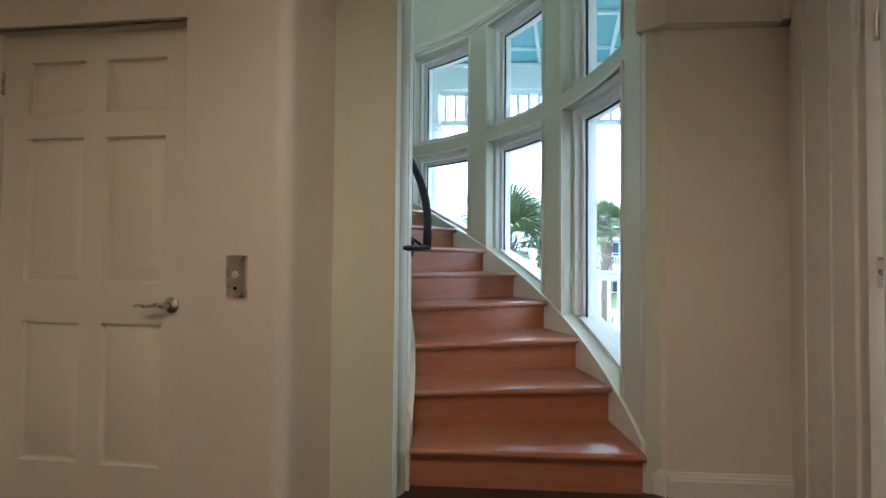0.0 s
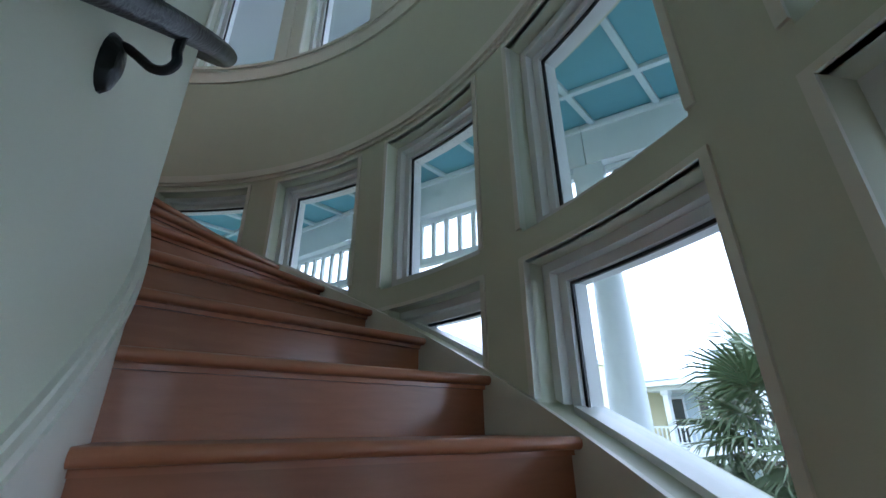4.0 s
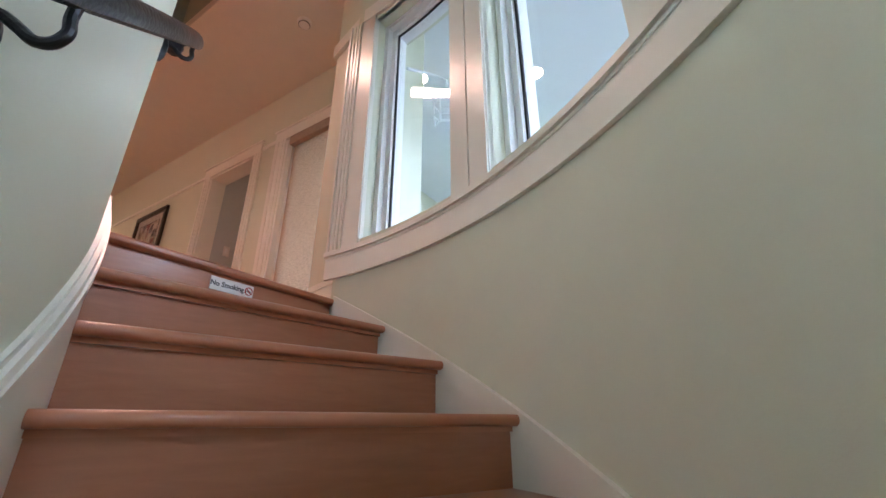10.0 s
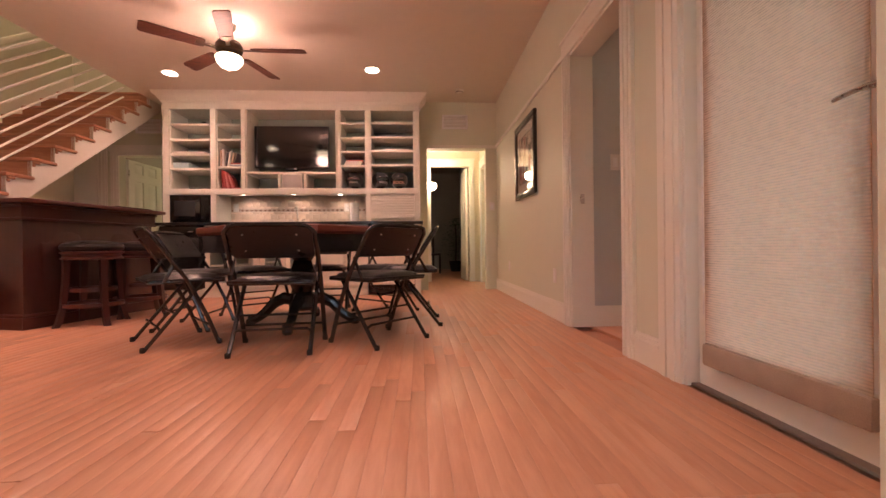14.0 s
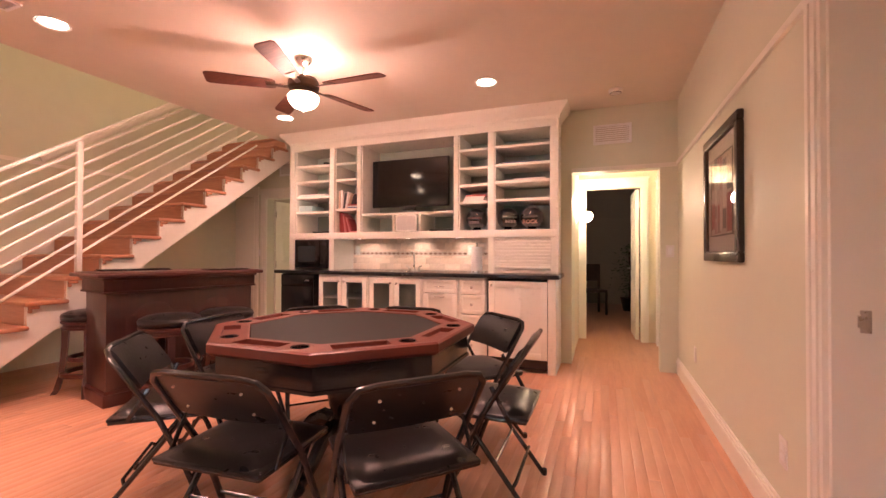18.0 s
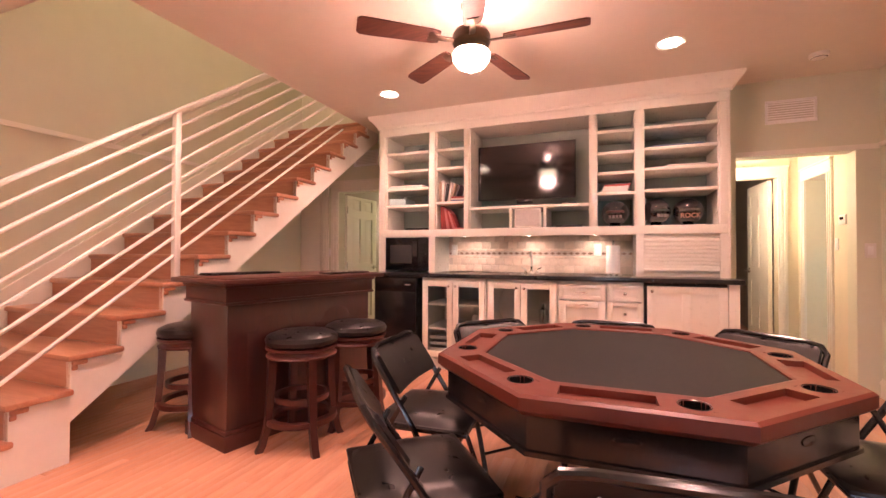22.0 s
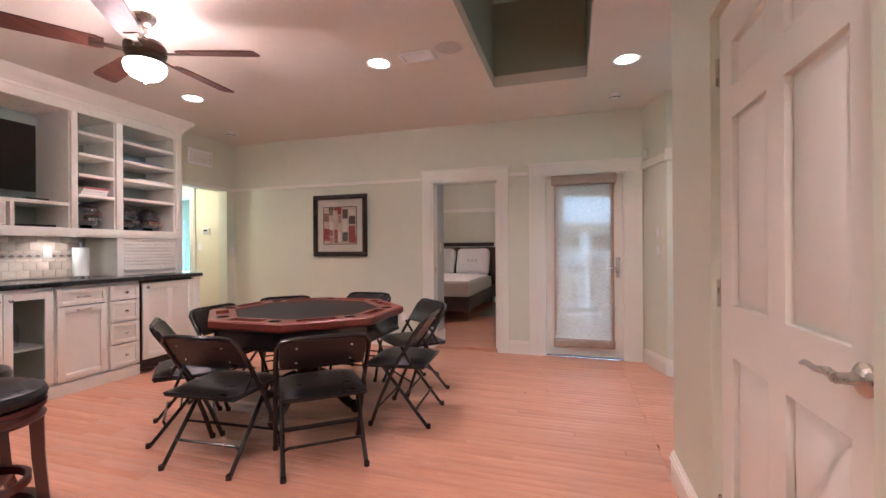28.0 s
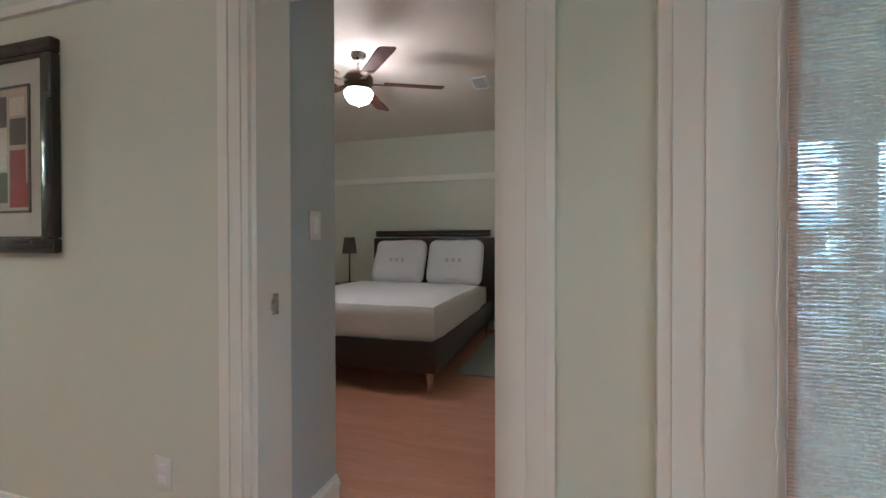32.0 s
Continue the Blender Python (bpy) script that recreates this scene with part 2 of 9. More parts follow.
BOWL_GLOW = glow("bowl_lamp", (1, 0.78, 0.50), 9)
PUCK_GLOW = glow("puck_lamp", (1, 0.83, 0.6), 16)
SCONCE_GLOW = glow("sconce_lamp", (1, 0.76, 0.46), 10)


# ---- mesh tools ----
class Shape:
    """Vertices and faces gathered for one mesh."""

    def __init__(self):
        self.v, self.f, self.mi = [], [], []
        self.slot = 0

    def add(self, verts, faces):
        k = len(self.v)
        self.v += [tuple(p) for p in verts]
        self.f += [tuple(i + k for i in f) for f in faces]
        self.mi += [self.slot] * len(faces)
        return self

    def box(self, x0, x1, y0, y1, z0, z1, m=None):
        x0, x1, y0, y1, z0, z1 = min(x0, x1), max(x0, x1), min(y0, y1), max(y0, y1), min(z0, z1), max(z0, z1)
        p = [(x, y, z) for z in (z0, z1) for y in (y0, y1) for x in (x0, x1)]
        if m is not None:
            p = [m @ Vector(q) for q in p]
        return self.add(p, [(0, 2, 3, 1), (4, 5, 7, 6), (0, 1, 5, 4), (2, 6, 7, 3), (0, 4, 6, 2), (1, 3, 7, 5)])

    def rbox(self, x0, x1, y0, y1, z0, z1, c=0.004, m=None):
        """A box with chamfered edges."""
        x0, x1, y0, y1, z0, z1 = min(x0, x1), max(x0, x1), min(y0, y1), max(y0, y1), min(z0, z1), max(z0, z1)
        c = min(c, (x1 - x0) * 0.45, (y1 - y0) * 0.45, (z1 - z0) * 0.45)
        bm = bmesh.new()
        bmesh.ops.create_cube(bm, size=1)
        for q in bm.verts:
            q.co = ((x0 + x1) / 2 + q.co.x * (x1 - x0), (y0 + y1) / 2 + q.co.y * (y1 - y0), (z0 + z1) / 2 + q.co.z * (z1 - z0))
        bmesh.ops.bevel(bm, geom=bm.edges[:], offset=c, segments=2, profile=0.5, affect="EDGES")
        bm.verts.index_update()
        vs = [(m @ q.co) if m is not None else q.co.copy() for q in bm.verts]
        fs = [[q.index for q in f.verts] for f in bm.faces]
        bm.free()
        return self.add(vs, fs)

    def prism(self, poly, z0, z1, m=None):
        """A polygon in x and y, drawn up from z0 to z1."""
        n = len(poly)
        p = [(x, y, z0) for x, y in poly] + [(x, y, z1) for x, y in poly]
        if m is not None:
            p = [m @ Vector(q) for q in p]
        return self.add(p, [tuple(range(n - 1, -1, -1)), tuple(range(n, 2 * n))] + [(i, (i + 1) % n, n + (i + 1) % n, n + i) for i in range(n)])

    def lathe(self, prof, steps=20, m=None, caps=True):
        """A profile of (radius, height) turned about z."""
        p, n = [], len(prof)
        for s in range(steps):
            a = 2 * math.pi * s / steps
            p += [(r * math.cos(a), r * math.sin(a), z) for r, z in prof]
        if m is not None:
            p = [m @ Vector(q) for q in p]
        f = []
        for s in range(steps):
            t = (s + 1) % steps
            f += [(s * n + i, t * n + i, t * n + i + 1, s * n + i + 1) for i in range(n - 1)]
        if caps:
            f += [tuple(s * n for s in range(steps - 1, -1, -1)), tuple(s * n + n - 1 for s in range(steps))]
        return self.add(p, f)

    def tube(self, pts, r, steps=10, m=None, flat=1.0, caps=True):
        """A round bar along points; r a number or one a point."""
        pts = [Vector(q) for q in pts]
        n, rs = len(pts), (r if isinstance(r, (list, tuple)) else [r] * len(pts))
        up, p = None, []
        for i, q in enumerate(pts):
            d = (pts[min(i + 1, n - 1)] - pts[max(i - 1, 0)]).normalized()
            if up is None:
                up = Vector((0, 0, 1)) if abs(d.z) < 0.9 else Vector((1, 0, 0))
            side = d.cross(up).normalized()
            up = side.cross(d).normalized()
            for s in range(steps):
                a = 2 * math.pi * s / steps
                p.append(q + side * (rs[i] * math.cos(a)) + up * (rs[i] * flat * math.sin(a)))
        if m is not None:
            p = [m @ q for q in p]
        f = []
        for i in range(n - 1):
            f += [(i * steps + s, i * steps + (s + 1) % steps, (i + 1) * steps + (s + 1) % steps, (i + 1) * steps + s) for s in range(steps)]
        if caps:
            f += [tuple(range(steps - 1, -1, -1)), tuple((n - 1) * steps + s for s in range(steps))]
        return self.add(p, f)

    def hexa(self, lo, hi):
        """Eight corners: a lower and an upper ring of four."""
        return self.add(list(lo) + list(hi), [(3, 2, 1, 0), (4, 5, 6, 7), (0, 1, 5, 4), (1, 2, 6, 5), (2, 3, 7, 6), (3, 0, 4, 7)])

    def arc(self, r0, r1, ta, tb, za, zb, step=2.0):
        """A curved bar about the stair's axis; za and zb numbers or functions of the angle."""
        n = max(1, math.ceil(abs(tb - ta) / step))
        fa = za if callable(za) else (lambda t: za)
        fb = zb if callable(zb) else (lambda t: zb)
        ring = []
        for i in range(n + 1):
            t = ta + (tb - ta) * i / n
            ring.append([polar(r0, t, fa(t)), polar(r1, t, fa(t)), polar(r1, t, fb(t)), polar(r0, t, fb(t))])
        p = [q for r in ring for q in r]
        f = [(0, 1, 2, 3), tuple(4 * n + i for i in (3, 2, 1, 0))]
        for i in range(n):
            f += [(4 * i + j, 4 * i + 4 + j, 4 * i + 4 + (j + 1) % 4, 4 * i + (j + 1) % 4) for j in range(4)]
        return self.add(p, f)

    def mesh(self, name, mats, smooth=30):
        me = bpy.data.meshes.new(name)
        me.from_pydata(self.v, [], self.f)
        for m in mats if isinstance(mats, (list, tuple)) else [mats]:
            me.materials.append(m)
        me.polygons.foreach_set("material_index", self.mi)
        bm = bmesh.new()
        bm.from_mesh(me)
        bmesh.ops.recalc_face_normals(bm, faces=bm.faces[:])
        bm.to_mesh(me)
        bm.free()
        if smooth:
            me.polygons.foreach_set("use_smooth", [True] * len(me.polygons))
            me.set_sharp_from_angle(angle=radians(smooth))
        me.update()
        return me


def part(name, shape, mat, parent=None, label="", smooth=30, at=None):
    ob = new(name, shape if isinstance(shape, bpy.types.Mesh) else shape.mesh(name, mat, smooth))
    if at is not None:
        ob.matrix_basis = at
    if parent is not None:
        ob.parent = parent
    if label:
        ob["label"] = label
    return ob


def thing(name, label, category, group="", m=None):
    ob = new(name)
    ob.empty_display_size = 0.1
    tagged(ob, label, category, group)
    if m is not None:
        ob.matrix_basis = m
    return ob


def setting(name, shape, mat, label, category, smooth=30):
    return tagged(part(name, shape, mat, smooth=smooth), label, category, kind="structure")


def letters(text, size, depth=0.0005, bold=0.0):
    """The mesh of a word in the built-in font, centred, in the x-z plane facing -y."""
    c = bpy.data.curves.new("letters", "FONT")
    c.body, c.size, c.extrude, c.align_x, c.align_y, c.offset = text, size, depth, "CENTER", "CENTER", bold
    c.resolution_u = 3
    ob = new("letters", c)
    bpy.context.view_layer.update()
    me = bpy.data.meshes.new_from_object(ob.evaluated_get(bpy.context.evaluated_depsgraph_get()))
    bpy.data.objects.remove(ob)
    bpy.data.curves.remove(c)
    me.transform(pose(0, 0, 0, 90))
    return me


# ================= the round stairwell =================
COLS = [212.4 + 20.3 * i for i in range(8)]
GLASS_R, GLASS_W = 2.735, 12.0
PAD = 1.45                                  # frame beside the glass, in degrees


def open_low(th):
    return (skirt_z(th) + 0.0, 2.075)


def open_mid(th):
    return (max(2.19, skirt_z(th)), 3.10)


def wall_ranges(th, inside):
    """Solid stretches of height of the outer wall at an angle."""
    if inside is None:
        return [(-3.5, ZC)]
    out, z = [], -3.5
    if inside <= 3:
        a, b = open_low(th)
        if b - a > 0.01:
            out.append((z, a))
            z = b
    if inside <= 5:
        a, b = open_mid(th)
        if b - a > 0.01:
            out.append((z, a))
            z = b
    out.append((z, 4.30))
    out.append((5.92, ZC))
    return out


def wall_outer():
    s = Shape()
    cuts = [193.2]
    for c in COLS:
        cuts += [c - GLASS_W - PAD, c + PAD]
    cuts.append(360.0)
    for i in range(len(cuts) - 1):
        inside = (i - 1) // 2 if i % 2 == 1 else None
        a, b = cuts[i], cuts[i + 1]
        n = max(1, math.ceil((b - a) / 1.6))
        for j in range(n):
            t0, t1 = a + (b - a) * j / n, a + (b - a) * (j + 1) / n
            ra, rb = wall_ranges(t0, inside), wall_ranges(t1, inside)
            if len(ra) != len(rb):
                ra = rb = min(ra, rb, key=len)
            for (a0, a1), (b0, b1) in zip(ra, rb):
                s.hexa([polar(R_OUT, t0, a0), polar(2.86, t0, a0), polar(2.86, t1, b0), polar(R_OUT, t1, b0)],
                       [polar(R_OUT, t0, a1), polar(2.86, t0, a1), polar(2.86, t1, b1), polar(R_OUT, t1, b1)])
    s.arc(R_OUT, 2.86, 186.0, 193.2, 3.05, ZC)
    return setting("wall_stairwell", s, WALL, "tall curved sage-painted wall round the stair, with rows of windows", "wall")


wall_outer()


def curved_window(name, th, zbot, ztop, sloped):
    """One pane with its vinyl frame, black gasket and casing bead; zbot may follow the stair."""
    lo, hi = th - GLASS_W, th
    fb = zbot if callable(zbot) else (lambda t: zbot)
    if callable(zbot):
        # the glass ends where the slope meets the head
        while fb(hi) > ztop - 0.02 and hi > lo + 1:
            hi -= 0.25
    w = tagged(new(name), "fixed white-framed window in the curved stair wall", "window", kind="structure")
    fr = Shape()
    a, b = lo - PAD, th + PAD
    ztop_o = ztop + 0.07
    bo = (lambda t: fb(t) - 0.055) if not callable(zbot) else (lambda t: min(fb(t), ztop_o - 0.005))
    top_f = lambda t: max(ztop_o, bo(t) + 0.004)
    # outer member, then the thinner sash that steps back to the glass
    fr.arc(2.70, 2.80, a, lo, bo, top_f), fr.arc(2.70, 2.80, hi if hi == th else th, b, bo, top_f)
    fr.arc(2.70, 2.80, a, b, ztop, ztop_o)
    fr.arc(2.66, 2.70, a, lo - 0.75, bo, top_f), fr.arc(2.66, 2.70, th + 0.75, b, bo, top_f)
    fr.arc(2.66, 2.70, a, b, ztop + 0.035, ztop_o)
    part("window_frame", fr, WHITE, w)
    if not callable(zbot):
        part("window_sill", Shape().arc(2.66, 2.80, a, b, zbot - 0.055, zbot), WHITE, w)
    else:
        e = hi + 0.8 if hi < th else th
        part("window_sill", Shape().arc(2.665, 2.80, a, min(e, b), lambda t: fb(t) - 0.03, lambda t: fb(t) + 0.012), WHITE, w)
    g = Shape()
    g.arc(2.718, 2.728, hi - 0.22, hi, fb, ztop), g.arc(2.718, 2.728, lo, lo + 0.2, fb, ztop), g.arc(2.718, 2.728, lo, hi, ztop - 0.012, ztop)
    part("gasket", g, GASKET, w)
    p = part("pane", Shape().arc(GLASS_R, GLASS_R + 0.008, lo, hi, fb, ztop, 1.5), GLASS, w)
    p.visible_shadow = False
    # bead on the wall's face along the head and the jambs
    bead = Shape()
    bead.arc(R_OUT - 0.008, R_OUT + 0.02, a - 0.55, a, bo, ztop_o + 0.015), bead.arc(R_OUT - 0.008, R_OUT + 0.02, b, b + 0.55, lambda t: min(bo(t), ztop_o), ztop_o + 0.015)
    bead.arc(R_OUT - 0.008, R_OUT + 0.02, a - 0.55, b + 0.55, ztop_o, ztop_o + 0.018)
    part("casing", bead, TRIM, w)
    return w


_w = 0
for _i, _c in enumerate(COLS):
    if _i <= 3:
        _w += 1
        curved_window("window_%d" % _w, _c, lambda t: skirt_z(t) + 0.01, 2.005, True)
    if _i <= 5:
        _w += 1
        if skirt_z(_c) > 2.30:
            curved_window("window_%d" % _w, _c, lambda t: max(2.26, skirt_z(t) + 0.01), 3.03, True)
        else:
            curved_window("window_%d" % _w, _c, 2.26, 3.03, False)
    _w += 1
    curved_window("window_%d" % _w, _c, 4.315, 5.85, False)

# moulded band over the middle row, with its return down to the stair
_s = Shape()
_s.arc(R_OUT - 0.028, R_OUT, 193.2, 317.6, 3.165, 3.195), _s.arc(R_OUT - 0.018, R_OUT, 193.2, 317.6, 3.195, 3.225)
_s.arc(R_OUT - 0.012, R_OUT, 193.2, 317.6, 3.145, 3.165)
_s.arc(R_OUT - 0.020, R_OUT, 316.6, 317.8, lambda t: skirt_z(t), 3.225)
setting("trim_window_band", _s, TRIM, "thin painted moulding over the middle row of stair windows", "moulding")
# sill cap and apron under the upper row
_s = Shape()
_s.arc(R_OUT - 0.035, R_OUT + 0.10, 186, 361.2, 4.232, 4.258), _s.arc(R_OUT - 0.022, R_OUT, 186, 361.2, 4.218, 4.232)
_s.arc(R_OUT - 0.018, R_OUT, 186, 361.2, 4.105, 4.218)
setting("trim_upper_sill", _s, TRIM, "curved painted sill and apron under the upper stair windows", "sill")
_s = Shape()
for _c in COLS[3:]:
    for _o, _d in ((-GLASS_W - PAD - 2.6, 2.5), (PAD + 0.1, 2.5)):
        _s.arc(R_OUT - 0.016, R_OUT, _c + _o, _c + _o + _d, 4.258, 5.96)
    _s.arc(R_OUT - 0.018, R_OUT, _c - GLASS_W - PAD - 2.6, _c + PAD + 2.6, 5.96, 6.08)
setting("trim_upper_casing", _s, TRIM, "flat painted casings between the upper stair windows", "moulding")
_s = Shape().arc(R_OUT - 0.016, R_OUT + 0.01, 358.5, 361.0, 4.258, 5.96)
for _t in (358.8, 359.4, 360.0):
    _s.arc(R_OUT - 0.026, R_OUT - 0.016, _t, _t + 0.35, 4.258, 5.96, 1)
_s.arc(R_OUT - 0.030, R_OUT + 0.01, 360.7, 361.0, 4.258, 5.96)
setting("trim_end_casing", _s, TRIM, "fluted painted casing at the end of the upper windows", "moulding")
# outer skirt board that climbs with the stair
_s = Shape()
_s.arc(R_OUT - 0.018, R_OUT, 193.4, 359.2, lambda t: max(skirt_z(t) - 0.42, -0.05), lambda t: skirt_z(t) + 0.006)
setting("baseboard_stair_outer", _s, TRIM, "painted skirt board climbing beside the stair treads", "skirting")

# inner drum wall round the lift shaft
_s = Shape()
_s.arc(1.30, R_IN, 191.8, 359.9, -0.05, ZC, 3.0)
_s.lathe([(0.095, -0.05), (0.095, ZC)], 14, pose(*polar(R_IN - 0.095, 191.9)))
setting("wall_drum", _s, WALL, "curved sage-painted inner wall that the stair winds round", "wall")
_s = Shape()
_lo, _hi = (lambda t: max(skirt_z(t) - 0.40, -0.03)), (lambda t: skirt_z(t) + 0.13)
_s.arc(R_IN, R_IN + 0.016, 191.5, 359.4, _lo, _hi), _s.arc(R_IN, R_IN + 0.026, 191.5, 359.4, lambda t: skirt_z(t) + 0.13, lambda t: skirt_z(t) + 0.15)
_s.arc(R_IN, R_IN + 0.020, 191.5, 359.4, lambda t: skirt_z(t) + 0.15, lambda t: skirt_z(t) + 0.175)
_s.arc(R_IN, R_IN + 0.010, 191.5, 359.4, lambda t: skirt_z(t) + 0.175, lambda t: skirt_z(t) + 0.19)
setting("baseboard_stair_inner", _s, TRIM, "moulded white skirting that climbs along the drum wall", "skirting")


# ---- the winding stair: one tread and one riser, placed step by step ----
def tread_mesh():
    """A winder whose nosing lies on the x axis, its back turned by one step."""
    s = Shape()
    r0, r1 = R_IN + 0.016, R_OUT - 0.018
    prof = []
    for i in range(7):                       # rounded nosing in y (ahead of the step) and z
        a = math.pi / 2 + math.pi * i / 6
        prof.append((0.016 * math.cos(a), -0.016 + 0.016 * math.sin(a)))
    n = len(prof)
    verts, faces = [], []
    for r in (r0 + 0.0, r1):
        verts += [(r, y - 0.014, z) for y, z in prof]
        a = radians(DTH + 0.6)
        verts += [(r * math.cos(a), r * math.sin(a), -0.032), (r * math.cos(a), r * math.sin(a), 0.0)]
    k = n + 2
    for i in range(k):
        j = (i + 1) % k
        faces.append((i, j, k + j, k + i))
    faces += [tuple(range(k - 1, -1, -1)), tuple(range(k, 2 * k))]
    s.add(verts, faces)
    # cove under the nosing
    s.box(r0, r1, 0.004, 0.016, -0.046, -0.032)
    return s.mesh("tread", TREAD, 40)


def riser_mesh():
    s = Shape()
    s.box(R_IN + 0.016, R_OUT - 0.018, 0.016, 0.034, -RISE - 0.002, -0.032)
    return s.mesh("riser", RISER)


STAIR = thing("winding_stair", "closed-riser winding stair with polished red-brown wooden treads", "stairs")
_tm, _rm = tread_mesh(), riser_mesh()
for _k in range(1, 22):
    _m = pose(CX, CY, _k * RISE, 0, 0, TH0 + DTH * _k)
    if _k < 21:
        part("tread", _tm, None, STAIR, at=_m)
    part("riser", _rm, None, STAIR, at=_m)
# landing nosing at the top of the flight
_s = Shape()
_s.tube([polar(R_IN - 0.02, 359.35, Z0 - 0.016), polar(R_OUT + 0.03, 359.35, Z0 - 0.016)], 0.017, 12)
_m0, _m1 = polar(R_IN - 0.02, 359.35), polar(R_OUT + 0.03, 359.35)
_s.prism([(_m0[0], _m0[1]), (_m1[0], _m1[1]), (_m1[0], _m1[1] + 0.14), (_m0[0], _m0[1] + 0.12)], Z0 - 0.032, Z0 + 0.0015)
part("landing_nosing", _s, TREAD, STAIR)

# ---- sign on the top riser ----
_th = TH0 + DTH * 21 + 0.15
SIGN = thing("no_smoking_sign", "small white no smoking sign on the top riser", "sign", m=pose(*polar(2.035, _th, Z0 - 0.072), 0, 0, _th))
part("plate", Shape().rbox(-0.095, 0.095, 0.006, 0.010, -0.027, 0.027, 0.001), PLASTIC, SIGN)
_ink, _red = material("sign_ink", (0.02, 0.02, 0.02), 0.5), material("sign_red", (0.45, 0.06, 0.05), 0.5)
_t = letters("No Smoking", 0.029, bold=0.0007)
_t.materials.append(_ink)
part("lettering", _t, None, SIGN, "black lettering", at=pose(-0.0225, 0.0055, 0))
_s = Shape()
_pts = [(0.073 + 0.016 * math.cos(a * math.pi / 12), 0.0052, 0.016 * math.sin(a * math.pi / 12)) for a in range(25)]
_s.tube(_pts, 0.0022, 6), _s.tube([(0.062, 0.0052, 0.011), (0.084, 0.0052, -0.011)], 0.002, 6)
part("ban_ring", _s, _red, SIGN, "red ban ring")
part("cigarette", Shape().box(0.063, 0.083, 0.0052, 0.0058, -0.004, 0.001), _ink, SIGN)


# ---- iron handrail on the drum wall ----
def handrail():
    h = thing("handrail", "black wrought-iron handrail on scrolled brackets, on the drum wall", "handrail")
    r = R_IN + 0.082
    rail_z = lambda t: RISE * (t - TH0) / DTH + 0.865 + 0.035 * max(0.0, (226 - t) / 30) + 0.04 * min(1.0, max(0.0, (t - 318) / 28))
    pts = [polar(R_IN - 0.03, 190.5, rail_z(195.0) - 0.04), polar(r - 0.03, 193.8, rail_z(195.0) - 0.04), polar(r, 195.0, rail_z(195.0) - 0.035), polar(r, 196.0, rail_z(196.0) - 0.01), polar(r, 197.5, rail_z(197.5))]
    pts += [polar(r, t, rail_z(t)) for t in range(200, 352, 3)]
    pts += [polar(r + 0.005, 353, rail_z(353) + 0.005), polar(r, 354.2, rail_z(354) - 0.005), polar(r - 0.02, 354.6, rail_z(354) - 0.03)]
    part("rail", Shape().tube(pts, 0.023, 12, flat=0.62), IRON, h)
    knob = Shape().lathe([(0.0, -0.035), (0.022, -0.03), (0.03, 0.0), (0.022, 0.03), (0.0, 0.035)], 14, pose(*polar(r - 0.02, 354.7, rail_z(354) - 0.045)))
    part("end_knob", knob, IRON, h)
    for t in (198.0, 239.9, 288.9, 317.5, 346.6):
        z = rail_z(t)
        ctl = [(0.0, -0.060), (0.015, -0.060), (0.036, -0.075), (0.056, -0.090), (0.074, -0.088), (0.084, -0.070), (0.080, -0.045), (0.082, -0.012)]
        bend = []
        for i in range(len(ctl) - 1):
            p0, p1, p2, p3 = (Vector(ctl[max(0, min(len(ctl) - 1, i + j))]) for j in (-1, 0, 1, 2))
            bend += [0.5 * (2 * p1 + (p2 - p0) * u + (2 * p0 - 5 * p1 + 4 * p2 - p3) * u * u + (3 * p1 - p0 - 3 * p2 + p3) * u ** 3) for u in (0, 0.25, 0.5, 0.75)]
        bend.append(Vector(ctl[-1]))
        b = part("bracket", Shape().tube([polar(R_IN + q.x, t, z + q.y) for q in bend], 0.0075, 10), IRON, h)
        part("rosette", Shape().lathe([(0.0, 0.018), (0.014, 0.016), (0.023, 0.008), (0.026, 0.0)], 16, pose(*polar(R_IN, t, z - 0.095)) @ pose(0, 0, 0, 0, 0, t) @ pose(0, 0, 0, 0, 90, 0) @ Matrix.Diagonal((2.1, 1, 1, 1))), IRON, b)
    return h


handrail()

# ================= lower lobby =================
_e = Vector((math.cos(radians(192.9)), math.sin(radians(192.9))))


def along(r, off=0.0):
    """A point on the wall line beside the first riser; off: towards the lobby."""
    n = Vector((_e.y, -_e.x))
    return (CX + _e.x * r + n.x * off, CY + _e.y * r + n.y * off)


def strip(name, p, q, thick, z0, z1, mat, label, category, side=1):
    """A wall or trim board along p to q, its thickness to the right of the way."""
    d = (Vector(q) - Vector(p)).normalized()
    n = Vector((d.y, -d.x)) * thick * side
    return setting(name, Shape().prism([p, q, (q[0] + n.x, q[1] + n.y), (p[0] + n.x, p[1] + n.y)], z0, z1), mat, label, category)


LZ = 3.0
setting("floor_lobby", Shape().box(-6.3, -2.2, -2.2, 2.2, -0.06, 0.0), material("dark_floor", (0.05, 0.035, 0.025), 0.35, vary=0.2), "dark floor of the lower lobby", "floor")
setting("ceiling_lobby", Shape().box(-6.3, -1.9, -1.9, 2.2, LZ, LZ + 0.1), CEIL, "plain ceiling of the lower lobby", "ceiling")
setting("wall_lobby_north", Shape().box(-6.3, -1.9, 2.0, 2.15, 0, LZ), WALL_LOBBY, "plain cream lobby wall", "wall")
setting("wall_lobby_east", Shape().box(-2.05, -1.9, -1.0, 2.0, 0, LZ), WALL_LOBBY, "plain cream lobby wall", "wall")
YA = -1.04
